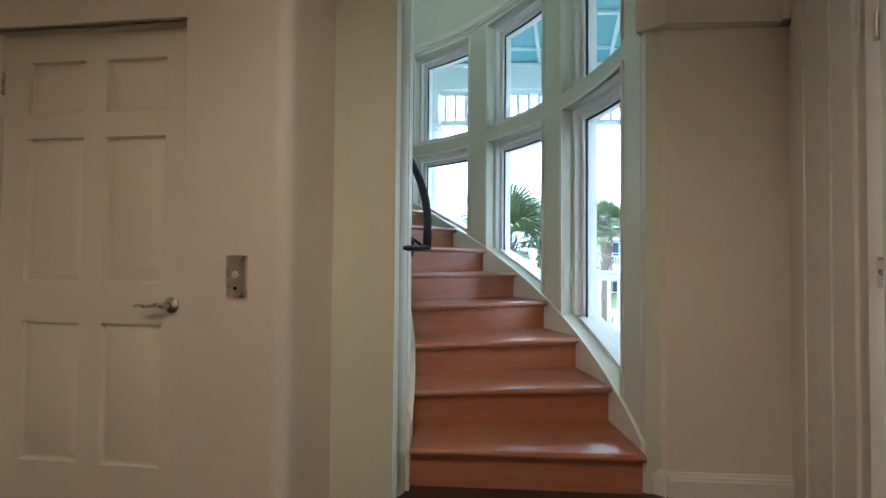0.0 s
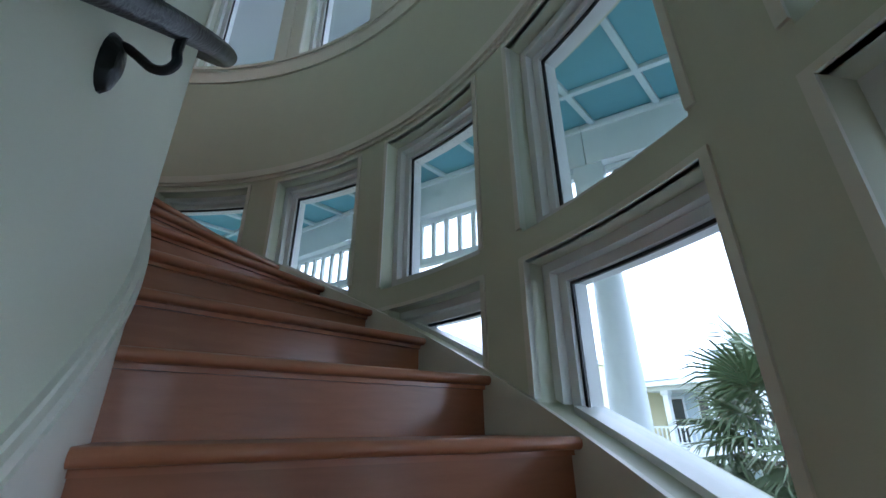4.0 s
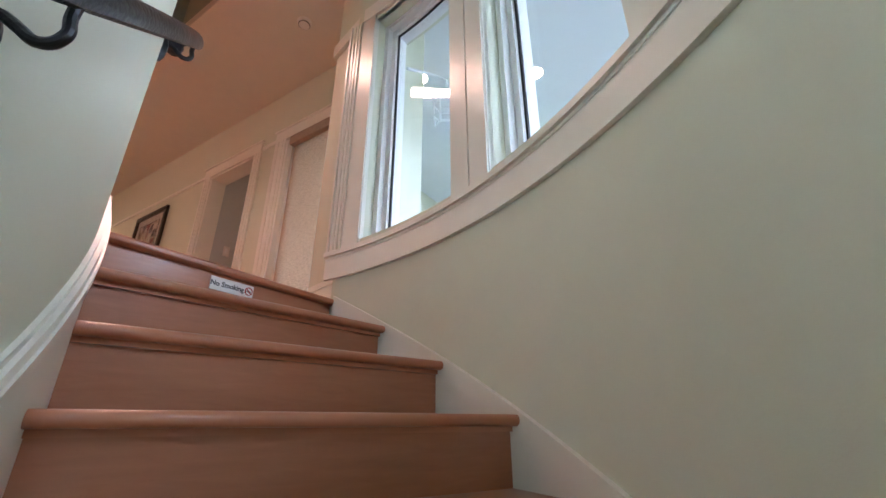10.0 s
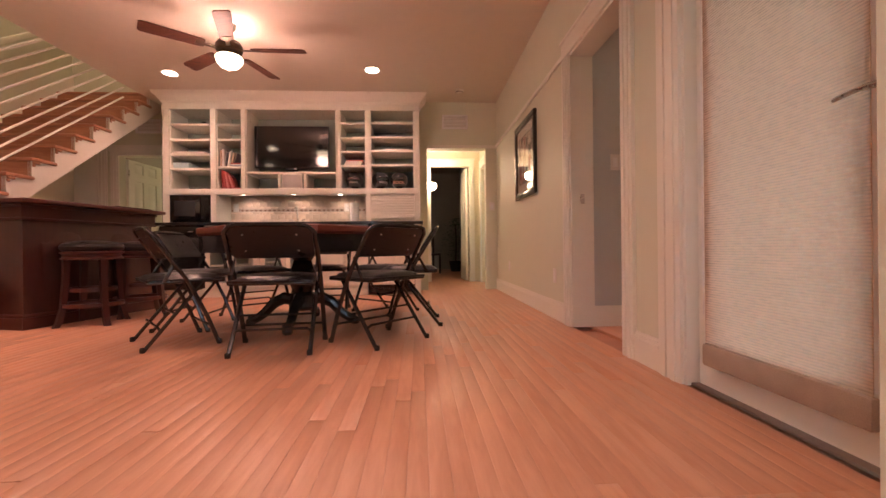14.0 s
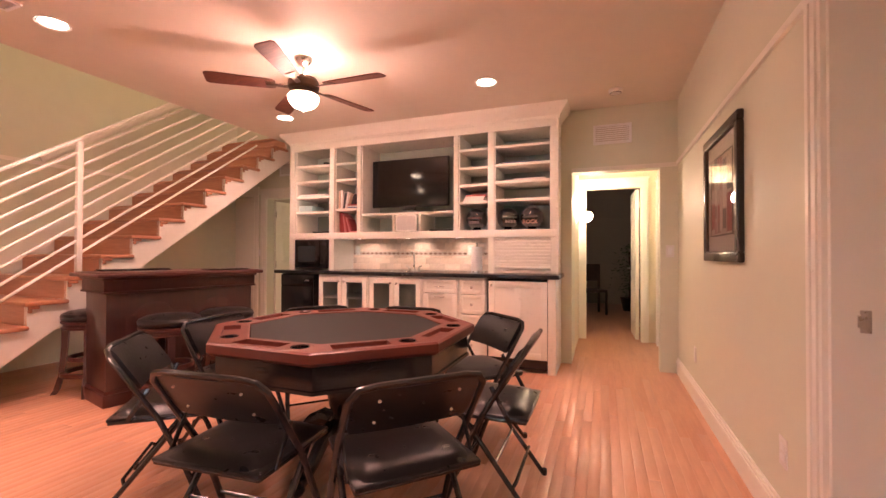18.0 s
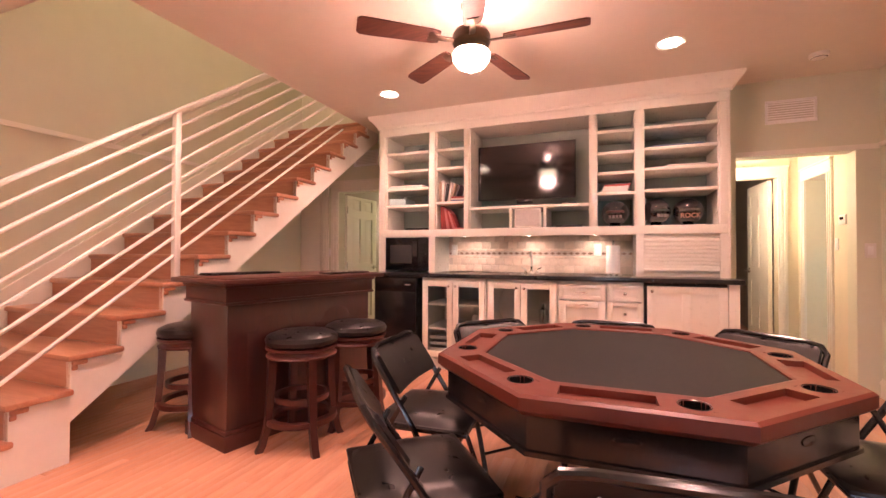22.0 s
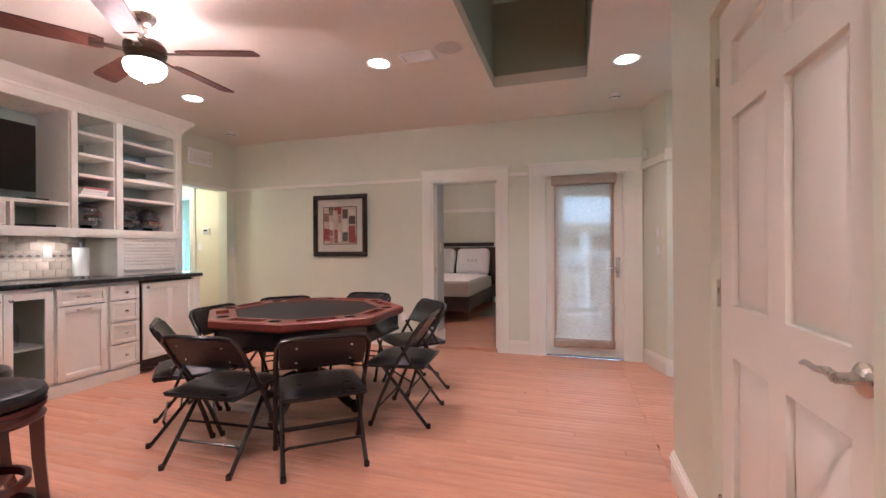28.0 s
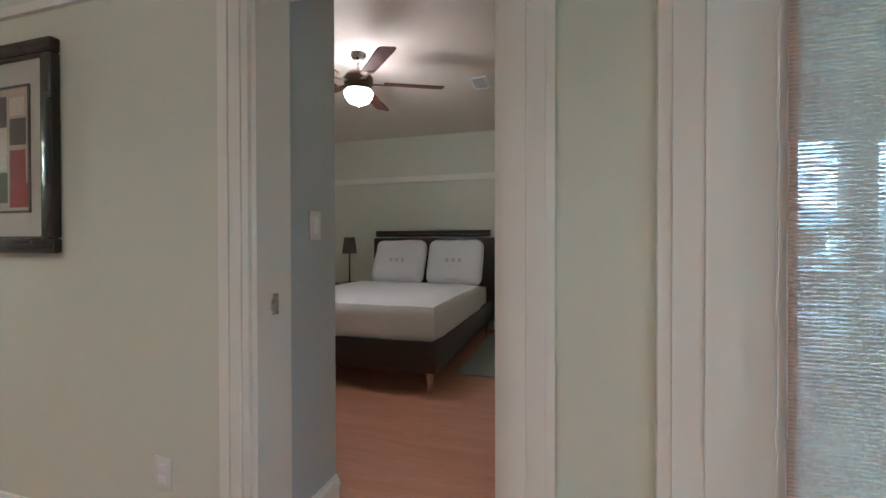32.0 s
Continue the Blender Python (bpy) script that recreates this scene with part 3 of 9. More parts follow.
# wall with the lift door
_s = Shape()
LIFT = pose(-3.545, YA, 0, 0, 0, 9.4)
_s.box(0.885, 1.60, -0.18, 0, 0, LZ, LIFT), _s.box(0, 0.885, -0.18, 0, 1.995, LZ, LIFT), _s.box(-3.545, -3.96, YA - 0.18, YA, 0, LZ)
_s.box(-4.01, -3.90, -1.60, YA - 0.05, 0, LZ)
_s.lathe([(0.05, 0), (0.05, LZ)], 14, pose(-3.96, YA - 0.05, 0))
setting("wall_lift_lower", _s, WALL_LOBBY, "cream wall with rounded corner around the lift door", "wall")
_p, _q = along(1.02, 0.0), along(R_IN - 0.05, 0.0)
strip("wall_beside_stair", _p, _q, 0.12, 0, LZ, WALL_LOBBY, "narrow cream wall at the foot of the stair", "wall", side=-1)
setting("wall_stair_right", Shape().prism([along(2.665), along(3.25), along(3.25, -0.2), along(2.60, -0.2), along(2.575, -0.06)], 0, LZ), WALL_LOBBY, "cream wall with a chamfered corner beside the foot of the stair", "wall", 0)
strip("wall_stair_return", along(2.577, -0.06), along(2.60, -0.35), 0.05, 0, LZ, WALL, "reveal at the foot of the stair", "wall", side=1)
_s = Shape().prism([along(2.665), along(3.205), along(3.205, 0.05), along(2.645, 0.05)], 2.12, 2.30)
_s.prism([along(2.665), along(2.645, 0.05), along(2.54, -0.025), along(2.575, -0.06)], 2.12, 2.30)
_s.box(-5.951, -5.90, -1.96, -1.895, 2.12, 2.30)
setting("trim_lobby_rail", _s, WALL_LOBBY, "painted rail high on the lobby wall", "moulding", 0)
setting("wall_lobby_west", Shape().box(-6.13, -5.951, -0.53, 2.15, 0, LZ).box(-6.13, -5.951, -2.3, -1.49, 0, LZ).box(-6.13, -5.951, -1.49, -0.53, 2.06, LZ), WALL_LOBBY, "cream lobby wall with a door", "wall")


def baseboard(name, p, q, z, label="moulded white skirting board"):
    d = (Vector(q) - Vector(p)).normalized()
    n = Vector((d.y, -d.x))
    s = Shape()
    for t, a, b in ((0.016, 0.0, 0.105), (0.022, 0.105, 0.12), (0.017, 0.12, 0.135), (0.009, 0.135, 0.15)):
        s.prism([p, q, (q[0] + n.x * t, q[1] + n.y * t), (p[0] + n.x * t, p[1] + n.y * t)], z + a, z + b)
    return setting(name, s, TRIM, label, "skirting")


baseboard("baseboard_lobby_left", along(1.06, 0.0), along(R_IN - 0.0, 0.0), 0)
baseboard("baseboard_lobby_right", along(2.665), along(3.205), -0.04)
baseboard("baseboard_lobby_corner", along(2.577, -0.058), along(2.665), -0.04)


# ---- panelled doors ----
def panel_door(name, label, w, h, m, mat, panels=((0.22, 0.80), (0.98, 1.62), (1.73, 1.88)), grip=0.93, hinges=True):
    """A six-panel leaf in the x-z plane facing -y, hinged edge at x=0."""
    d = tagged(new(name), label, "door", kind="structure")
    d.matrix_basis = m
    s = Shape()
    st, mid = 0.115, 0.10
    pw = (w - 2 * st - mid) / 2
    rows = list(panels)
    xs = [st, st + pw, st + pw + mid, w - st]
    s.box(0, st, 0, 0.04, 0, h), s.box(w - st, w, 0, 0.04, 0, h)
    if rows:
        s.box(xs[1], xs[2], 0, 0.04, 0, h)
        zs = [0] + [z for r in rows for z in r] + [h]
        for a, b in zip(zs[0::2], zs[1::2]):
            s.box(xs[0], xs[1], 0, 0.04, a, b), s.box(xs[2], xs[3], 0, 0.04, a, b)
    else:
        s.box(st, w - st, 0, 0.04, 0, h)
    part("leaf", s, mat, d)
    for a, b in rows:
        for x0, x1 in ((xs[0], xs[1]), (xs[2], xs[3])):
            q = Shape().box(x0, x1, 0.020, 0.034, a, b)
            q.add([(x0 + 0.045, 0.004, a + 0.045), (x1 - 0.045, 0.004, a + 0.045), (x1 - 0.045, 0.004, b - 0.045), (x0 + 0.045, 0.004, b - 0.045),
                   (x0 + 0.010, 0.020, a + 0.010), (x1 - 0.010, 0.020, a + 0.010), (x1 - 0.010, 0.020, b - 0.010), (x0 + 0.010, 0.020, b - 0.010)],
                  [(0, 1, 2, 3), (4, 5, 1, 0), (5, 6, 2, 1), (6, 7, 3, 2), (7, 4, 0, 3)])
            part("panel", q, mat, d)
    for side in (-1, 1):
        y = -0.0 if side < 0 else 0.04
        mm = pose(w - 0.07, y, grip) @ (pose(0, 0, 0, 90) if side < 0 else pose(0, 0, 0, -90))
        hd = part("door_handle", Shape().lathe([(0.0, 0.0), (0.033, 0.0), (0.033, 0.006), (0.026, 0.012), (0.012, 0.016), (0.011, 0.05), (0.0, 0.052)], 18, mm), NICKEL, d, "satin nickel lever handle")
        yy = side * 0.048 + (0.04 if side > 0 else 0)
        part("lever", Shape().tube([(w - 0.07, yy, grip), (w - 0.10, yy, grip + 0.006), (w - 0.14, yy, grip - 0.002), (w - 0.18, yy, grip + 0.002), (w - 0.195, yy, grip - 0.004)], [0.011, 0.009, 0.007, 0.006, 0.005], 8), NICKEL, hd)
    if hinges:
        for z in (0.22, h / 2, h - 0.2):
            part("hinge", Shape().tube([(-0.004, -0.006, z - 0.05), (-0.004, -0.006, z + 0.05)], 0.007, 8), NICKEL, d)
    return d


def call_panel(m):
    c = thing("lift_call_panel", "brushed metal lift call panel on the wall", "call panel", "lift panels", m)
    part("faceplate", Shape().rbox(-0.043, 0.043, -0.014, 0, -0.078, 0.078, 0.003), NICKEL, c)
    part("button", Shape().lathe([(0, 0.006), (0.012, 0.005), (0.014, 0)], 16, pose(0, -0.014, 0.005, 90)), PLASTIC, c)
    part("key_switch", Shape().lathe([(0, 0.003), (0.006, 0.002), (0.007, 0)], 12, pose(0, -0.014, -0.045, 90)), BLACK, c)
    return c


DOOR_CREAM = material("door_cream", (0.74, 0.68, 0.55), 0.4, vary=0.02)
# facing north: turned about z
panel_door("door_1", "closed cream six-panel lift door with a nickel lever", 0.87, 1.985, LIFT @ pose(0.88, -0.05, 0.005, 0, 0, 180), DOOR_CREAM, ((0.20, 0.775), (0.94, 1.545), (1.65, 1.87)), 0.855)
call_panel(pose(-3.81, YA, 0.985, 0, 0, 180))
_s = Shape()
_s.box(-0.005, 0.90, -0.02, 0.018, 1.995, 2.02, LIFT)
setting("trim_lift_door_lower", _s, WALL_LOBBY, "thin head trim over the lift door", "moulding")
panel_door("door_2", "white panelled lobby door on nickel hinges", 0.9, 2.04, pose(-5.985, -1.465, 0.005, 0, 0, 90), TRIM)
_s = Shape()
_s.box(-5.951, -5.93, -1.90, -1.64, 0, 2.17), _s.box(-5.93, -5.922, -1.88, -1.80, 0, 2.15), _s.box(-5.951, -5.938, -1.64, -1.52, 0, 2.08), _s.box(-5.951, -5.93, -1.64, -0.42, 2.08, 2.17), _s.box(-5.951, -5.93, -0.54, -0.42, 0, 2.08)
_s.box(-6.13, -5.951, -1.495, -1.475, 0, 2.06)
setting("trim_lobby_door", _s, WALL_LOBBY, "painted casing round the lobby door", "moulding")

# ================= upper room: shell =================
H = lambda h: Z0 + h
# slab under the planks
_s = Shape()
_s.box(XW - 0.2, XE + 0.25, -0.95, YN + 0.1, Z0 - 0.25, Z0 - 0.021)
_s.box(-2.06, -0.20, -1.25, -0.86, Z0 - 0.25, Z0 - 0.021)
FLOOR = setting("floor_slab", _s, TREAD, "subfloor under the planks", "floor")
# ceiling with its long recessed well
WX0, WX1, WY0, WY1 = -4.51, -0.68, -0.21, 0.58
_s = Shape()
_s.box(-4.38, XE + 0.2, WY1, YN + 0.2, ZC, ZC + 0.1), _s.box(XW - 0.2, -4.38, WY1, 1.49, ZC, ZC + 0.1), _s.box(XW - 0.2, WX0, WY0, WY1, ZC, ZC + 0.1), _s.box(WX1, XE + 0.2, WY0, WY1, ZC, ZC + 0.1)
_s.box(XW - 0.2, XE + 0.2, -1.3, WY0, ZC, ZC + 0.1)
_s.arc(1.2, 2.86, 180, 360, ZC, ZC + 0.1, 4.0)
setting("ceiling_room", _s, CEIL, "plain painted ceiling with recessed downlights", "ceiling")
# sides and top of the recess: one grey-green, darker than the ceiling
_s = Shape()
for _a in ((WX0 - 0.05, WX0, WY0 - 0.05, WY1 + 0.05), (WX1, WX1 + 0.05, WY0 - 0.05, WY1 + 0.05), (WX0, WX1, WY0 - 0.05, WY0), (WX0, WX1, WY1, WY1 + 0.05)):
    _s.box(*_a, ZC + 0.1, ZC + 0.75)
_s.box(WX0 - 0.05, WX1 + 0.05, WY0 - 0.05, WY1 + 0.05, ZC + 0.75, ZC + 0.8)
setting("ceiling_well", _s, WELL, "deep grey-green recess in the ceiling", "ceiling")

# east wall with the bedroom doorway and the glazed door
D1, D2 = (0.715, 1.515), (-0.62, 0.21)
_s = Shape()
T = 0.16
_s.box(XE, XE + T, D1[1], YN, Z0, ZC), _s.box(XE, XE + T, D2[1], D1[0], Z0, ZC), _s.box(XE, XE + T, -0.86, D2[0], Z0, ZC)
_s.box(XE, XE + T, D1[0], D1[1], H(1.985), ZC), _s.box(XE, XE + T, D2[0], D2[1], H(1.985), ZC)
setting("wall_east", _s, WALL, "long pale sage wall with a picture and two doorways", "wall")
# pier between the glazed door and the stairwell
_s = Shape()
_s.prism([(XE, -0.79), (-0.125, -0.925), (-0.215, -1.275), (-0.10, -1.30), (XE + T, -1.30), (XE + T, -0.79)], Z0 - 0.3, ZC)
setting("wall_stair_pier", _s, WALL, "painted pier between room and stairwell", "wall")
# north wall: left doorways, cabinet bay, hall opening
_s = Shape()
NW = ((-6.20, -5.30), (-5.03, -4.30), (-0.655, 0.17))
_s.box(XW - 2, NW[0][0], YN, YN + 0.14, Z0, ZC), _s.box(NW[0][1], NW[1][0], YN, YN + 0.14, Z0, ZC), _s.box(NW[1][1], -0.76, YN, YN + 0.14, Z0, ZC), _s.box(-0.76, NW[2][0], YH, YN + 0.14, Z0, ZC), _s.box(NW[2][1], XE, YH, YH + 0.14, Z0, ZC)
_s.box(NW[0][0], NW[0][1], YN, YN + 0.14, H(2.0), ZC), _s.box(NW[1][0], NW[1][1], YN, YN + 0.14, H(1.95), ZC), _s.box(NW[2][0], NW[2][1], YH, YH + 0.14, H(1.985), ZC)
setting("wall_north", _s, WALL, "sage wall behind the built-in cabinets, with doorways", "wall")
# west wall with a glazed door
D3 = (-0.24, 0.62)
_s = Shape()
_s.box(XW - T, XW, -1.0, D3[0], Z0, ZC + 2.6), _s.box(XW - T, XW, D3[1], YN, Z0, ZC + 2.6), _s.box(XW - T, XW, D3[0], D3[1], H(1.985), ZC + 2.6)
setting("wall_west", _s, WALL, "sage wall behind the straight stair, with a glazed door", "wall")
# lift enclosure on the upper floor
_s = Shape()
DE = (-3.54, -2.67)
_s.box(-2.06, DE[1], Y_ELEV - 0.16, Y_ELEV, Z0, ZC), _s.box(DE[0], -4.32, Y_ELEV - 0.16, Y_ELEV, Z0, ZC), _s.box(DE[0], DE[1], Y_ELEV - 0.16, Y_ELEV, H(2.03), ZC)
_s.box(-2.20, -2.06, -1.26, Y_ELEV - 0.16, Z0, ZC), _s.box(-2.06, -1.34, -1.36, -1.262, Z0, ZC), _s.box(-4.32, -4.18, -1.26, Y_ELEV - 0.16, Z0, ZC)
_s.box(XW, -4.32, -1.1, -1.0, Z0, ZC)
setting("wall_lift_upper", _s, WALL, "painted lift enclosure standing in the room", "wall")
setting("wall_lift_back", Shape().box(-4.30, -1.40, -1.42, -1.37, -0.05, ZC), WALL, "wall that closes the lift shaft", "wall")
panel_door("door_3", "closed cream six-panel lift door with a nickel lever", 0.865, 2.02, pose(-2.673, Y_ELEV - 0.03, Z0 + 0.005, 0, 0, 180), TRIM)
call_panel(pose(-3.86, Y_ELEV, H(1.27), 0, 0, 180))


# ---- casings, rails and skirtings of the room ----
def casing(name, axis, at_, lo, hi, top, w=0.12, face=1, label="fluted painted door casing", head=0.115, base=None):
    """Side boards and a head board on a wall; axis 'x': the wall is x = at_, running along y. face: +1 or -1, the way the wall looks."""
    s = Shape()
    b = Z0 if base is None else base

    def put(u0, u1, z0, z1, t):
        if axis == "x":
            s.box(at_, at_ + face * t, u0, u1, z0, z1)
        else:
            s.box(u0, u1, at_, at_ + face * t, z0, z1)
    for u0, u1 in ((lo - w, lo), (hi, hi + w)):
        put(u0, u1, b, b + top, 0.02)
        for k in range(2):
            c = u0 + w * (0.2 + 0.42 * k)
            put(c, c + w * 0.2, b, b + top, 0.027)
    put(lo - w, hi + w, b + top, b + top + head, 0.022)
    put(lo - w - 0.012, hi + w + 0.012, b + top + head, b + top + head + 0.018, 0.034)
    return setting(name, s, TRIM, label, "moulding")


casing("trim_bedroom_door", "x", XE, D1[0], D1[1], 1.985, 0.115, -1)
casing("trim_glazed_door", "x", XE, D2[0], D2[1], 1.985, 0.16, -1)
casing("trim_west_door", "x", XW, D3[0], D3[1], 1.985, 0.15, 1)
casing("trim_closet_door", "y", YN, NW[0][0], NW[0][1], 2.0, 0.11, -1)
casing("trim_bath_door", "y", YN, NW[1][0], NW[1][1], 1.95, 0.11, -1)
# jamb linings
_s = Shape()
for _d in (D1, D2):
    _s.box(XE - 0.004, XE + T + 0.004, _d[0] - 0.002, _d[0] + 0.018, Z0, H(1.985)), _s.box(XE - 0.004, XE + T + 0.004, _d[1] - 0.018, _d[1] + 0.002, Z0, H(1.985)), _s.box(XE - 0.004, XE + T + 0.004, _d[0], _d[1], H(1.967), H(1.987))
setting("trim_jambs_east", _s, TRIM, "white painted door linings", "moulding")
# picture rail
_s = Shape()
_s.box(XE - 0.016, XE, D1[1] + 0.13, YH, H(2.0), H(2.035)), _s.box(XE - 0.016, XE, D2[1] + 0.17, D1[0] - 0.125, H(2.0), H(2.035))
_s.box(XW, XW + 0.016, D3[1] + 0.16, YN, H(2.02), H(2.055))
_s.box(-0.655, XE, YH - 0.010, YH, H(1.99), H(2.03)), _s.box(XW, -4.0, YN - 0.016, YN, H(2.02), H(2.10))
setting("trim_picture_rail", _s, TRIM, "thin painted rail along the walls", "moulding")
_s = Shape()
_s.prism([(XE - 0.02, -0.77), (-0.140, -0.902), (-0.140, -0.93), (XE, -0.82)], H(1.99), H(2.06))
_s.prism([(-0.150, -0.905), (-0.240, -1.27), (-0.212, -1.275), (-0.122, -0.925)], H(1.99), H(2.10))
setting("trim_pier_rail", _s, TRIM, "painted rail capping the pier panel", "moulding")
def bb(name, p, q, z):
    return baseboard(name, q, p, z)


bb("baseboard_east", (XE, D1[1] + 0.12), (XE, YH), Z0)
bb("baseboard_pilaster", (XE, D2[1] + 0.165), (XE, D1[0] - 0.12), Z0)
bb("baseboard_pier_side", (-0.125, -0.925), (XE - 0.02, -0.796), Z0)
bb("baseboard_pier_front", (-0.215, -1.275), (-0.125, -0.925), Z0)
bb("baseboard_west", (XW, 1.0), (XW, D3[1] + 0.155), Z0)
bb("baseboard_lift_a", (DE[1] + 0.02, Y_ELEV), (-2.06, Y_ELEV), Z0)
bb("baseboard_lift_b", (-4.32, Y_ELEV), (DE[0] - 0.02, Y_ELEV), Z0)
bb("baseboard_lift_c", (-2.06, Y_ELEV), (-2.06, -1.26), Z0)
bb("baseboard_drum_end", (-2.06, -1.26), (-1.33, -1.255), Z0)


# ================= lamps of the room =================
def downlight(x, y, power=CAN_POWER):
    d = thing("downlight", "recessed round ceiling downlight, lit", "downlight", "ceiling downlights", pose(x, y, ZC))
    part("trim_ring", Shape().lathe([(0.075, 0.004), (0.095, -0.006), (0.098, 0.0), (0.075, 0.0)], 24), WHITE, d)
    part("lens", Shape().lathe([(0.0, -0.001), (0.074, -0.001), (0.074, 0.003), (0, 0.003)], 24, caps=False), CAN_GLOW, d)
    lamp("downlight_lamp", "AREA", pose(x, y, ZC - 0.012), power, WARM, disk=0.14, spread=120)
    return d


for _x, _y in ((-3.71, 1.47), (-1.45, 1.35), (-1.30, 3.37), (-3.63, 3.53), (-4.39, -0.29), (-0.94, -0.49)):
    downlight(_x, _y, CAN_POWER * (0.6 if _y > 3 else 1.0 if _x < -2 else 0.7))
# lobby downlight
_c = thing("lobby_downlight", "round recessed lobby downlight, lit", "lamp", m=pose(-4.85, 0.80, LZ))
part("trim_ring", Shape().lathe([(0.075, -0.002), (0.095, -0.006), (0.10, 0.0)], 24, caps=False), WHITE, _c)
part("lens", Shape().lathe([(0.0, -0.003), (0.076, -0.003)], 24, caps=False), CAN_GLOW, _c)
lamp("lobby_lamp", "SPOT", pose(-4.85, 0.80, LZ - 0.03), 95, (1.0, 0.74, 0.52), cone=150, radius=0.07)


# ================= built-in cabinets =================
YF, YB, YL = 4.12, 4.56, 3.90           # face of the upper units, their back, face of the lower units
POSTS = ((-4.05, -3.99), (-3.47, -3.40), (-3.08, -3.03), (-1.86, -1.81), (-1.475, -1.415), (-0.835, -0.78))
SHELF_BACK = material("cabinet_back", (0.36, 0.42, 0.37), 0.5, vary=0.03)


def upper_unit(x0, x1, shelves, label, z0=1.39, z1=2.42):
    u = thing("shelf_unit", label, "shelves", "built-in shelf units")
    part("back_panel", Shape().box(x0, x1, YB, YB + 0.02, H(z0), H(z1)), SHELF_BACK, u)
    part("side_panel", Shape().box(x0, x0 + 0.012, YF + 0.025, YB, H(z0), H(z1)), CABINET, u)
    part("side_panel", Shape().box(x1 - 0.012, x1, YF + 0.025, YB, H(z0), H(z1)), CABINET, u)
    for z in shelves:
        part("shelf", Shape().rbox(x0 + 0.012, x1 - 0.012, YF + 0.006, YB, H(z) - 0.028, H(z), 0.003), CABINET, u)
    return u


COLS_UP = ((-3.99, -3.47), (-3.40, -3.08), (-3.03, -1.86), (-1.81, -1.475), (-1.415, -0.835))
upper_unit(*COLS_UP[0], (2.235, 2.04, 1.845, 1.66, 1.39), "painted open shelf unit, sparsely filled, with books and boxes")
upper_unit(*COLS_UP[1], (2.235, 2.04, 1.68, 1.39), "narrow painted shelf unit with two rows of books")
upper_unit(*COLS_UP[2], (1.61, 1.39), "wide painted niche for the television over three cubbies")
upper_unit(*COLS_UP[3], (2.265, 2.07, 1.885, 1.70, 1.39), "narrow painted shelf unit with one round black helmet")
upper_unit(*COLS_UP[4], (2.27, 2.08, 1.90, 1.71, 1.39), "painted open shelf unit with two round black helmets")
FACE = thing("cabinet_face_frame", "cream-painted face frame with a crown moulding up to the ceiling", "cabinet")
for _a, _b in POSTS:
    part("stile", Shape().rbox(_a, _b, YF, YF + 0.025, H(1.385), H(2.42), 0.002), CABINET, FACE)
part("top_rail", Shape().rbox(-4.05, -0.78, YF, YF + 0.03, H(2.42), H(2.51), 0.002), CABINET, FACE)
part("valance", Shape().rbox(-4.05, -0.78, YF - 0.004, YF + 0.03, H(1.312), H(1.388), 0.002), CABINET, FACE)
part("underside", Shape().box(-4.05, -0.78, YF + 0.03, YB, H(1.345), H(1.362)), CABINET, FACE)
part("end_panel", Shape().rbox(-4.07, -4.05, YF, YB + 0.18, H(0.0), H(2.51), 0.002), CABINET, FACE)
part("end_panel", Shape().rbox(-0.78, -0.76, YF, YB + 0.18, H(0.0), H(2.51), 0.002), CABINET, FACE)
part("top_panel", Shape().box(-4.05, -0.78, YF + 0.03, YB + 0.18, H(2.42), H(2.44)), CABINET, FACE)
_prof = [(0.0, 2.50), (0.012, 2.50), (0.014, 2.525), (0.03, 2.54), (0.05, 2.57), (0.08, 2.595), (0.088, 2.615), (0.095, 2.635), (0.0, 2.635)]
_s = Shape()
_n = len(_prof)
_s.add([(-4.07 - d, YF - d, H(z)) for d, z in _prof] + [(-0.76 + d, YF - d, H(z)) for d, z in _prof], [tuple(range(_n)), tuple(range(2 * _n - 1, _n - 1, -1))] + [(i, i + 1, _n + i + 1, _n + i) for i in range(_n - 1)])
_s.add([(-0.76 + d, YF - d, H(z)) for d, z in _prof] + [(-0.76 + d, YH, H(z)) for d, z in _prof], [tuple(range(_n)), tuple(range(2 * _n - 1, _n - 1, -1))] + [(i, i + 1, _n + i + 1, _n + i) for i in range(_n - 1)])
part("crown_moulding", _s, CABINET, FACE)
# lower third of the television niche: two dividers
for _x in (-2.60, -2.27):
    part("divider", Shape().rbox(_x - 0.014, _x + 0.014, YF + 0.004, YB, H(1.39), H(1.582), 0.002), CABINET, FACE)
SPK = thing("center_speaker", "pale fabric speaker grille in the middle cubby", "speaker")
part("frame", Shape().rbox(-2.565, -2.305, YF + 0.01, YF + 0.03, H(1.395), H(1.578), 0.004), CABINET, SPK)
part("grille_cloth", Shape().rbox(-2.55, -2.32, YF + 0.005, YF + 0.012, H(1.408), H(1.565), 0.002), material("speaker_cloth", (0.62, 0.60, 0.56), 0.95, vary=0.1, scale=200, bump=0.4, bump_scale=900), SPK)
# television
TV = thing("television", "large black flat television mounted in the niche", "television")
part("bezel", Shape().rbox(-2.99, -2.0, 4.33, 4.37, H(1.695), H(2.265), 0.006), BLACK, TV)
part("screen", Shape().box(-2.978, -2.012, 4.3275, 4.331, H(1.712), H(2.252)), SCREEN, TV)
part("mount", Shape().rbox(-2.65, -2.35, 4.37, YB, H(1.85), H(2.1), 0.004), BLACK, TV)
part("stand_foot", Shape().rbox(-2.58, -2.42, 4.33, 4.36, H(1.655), H(1.70), 0.004), BLACK, TV)
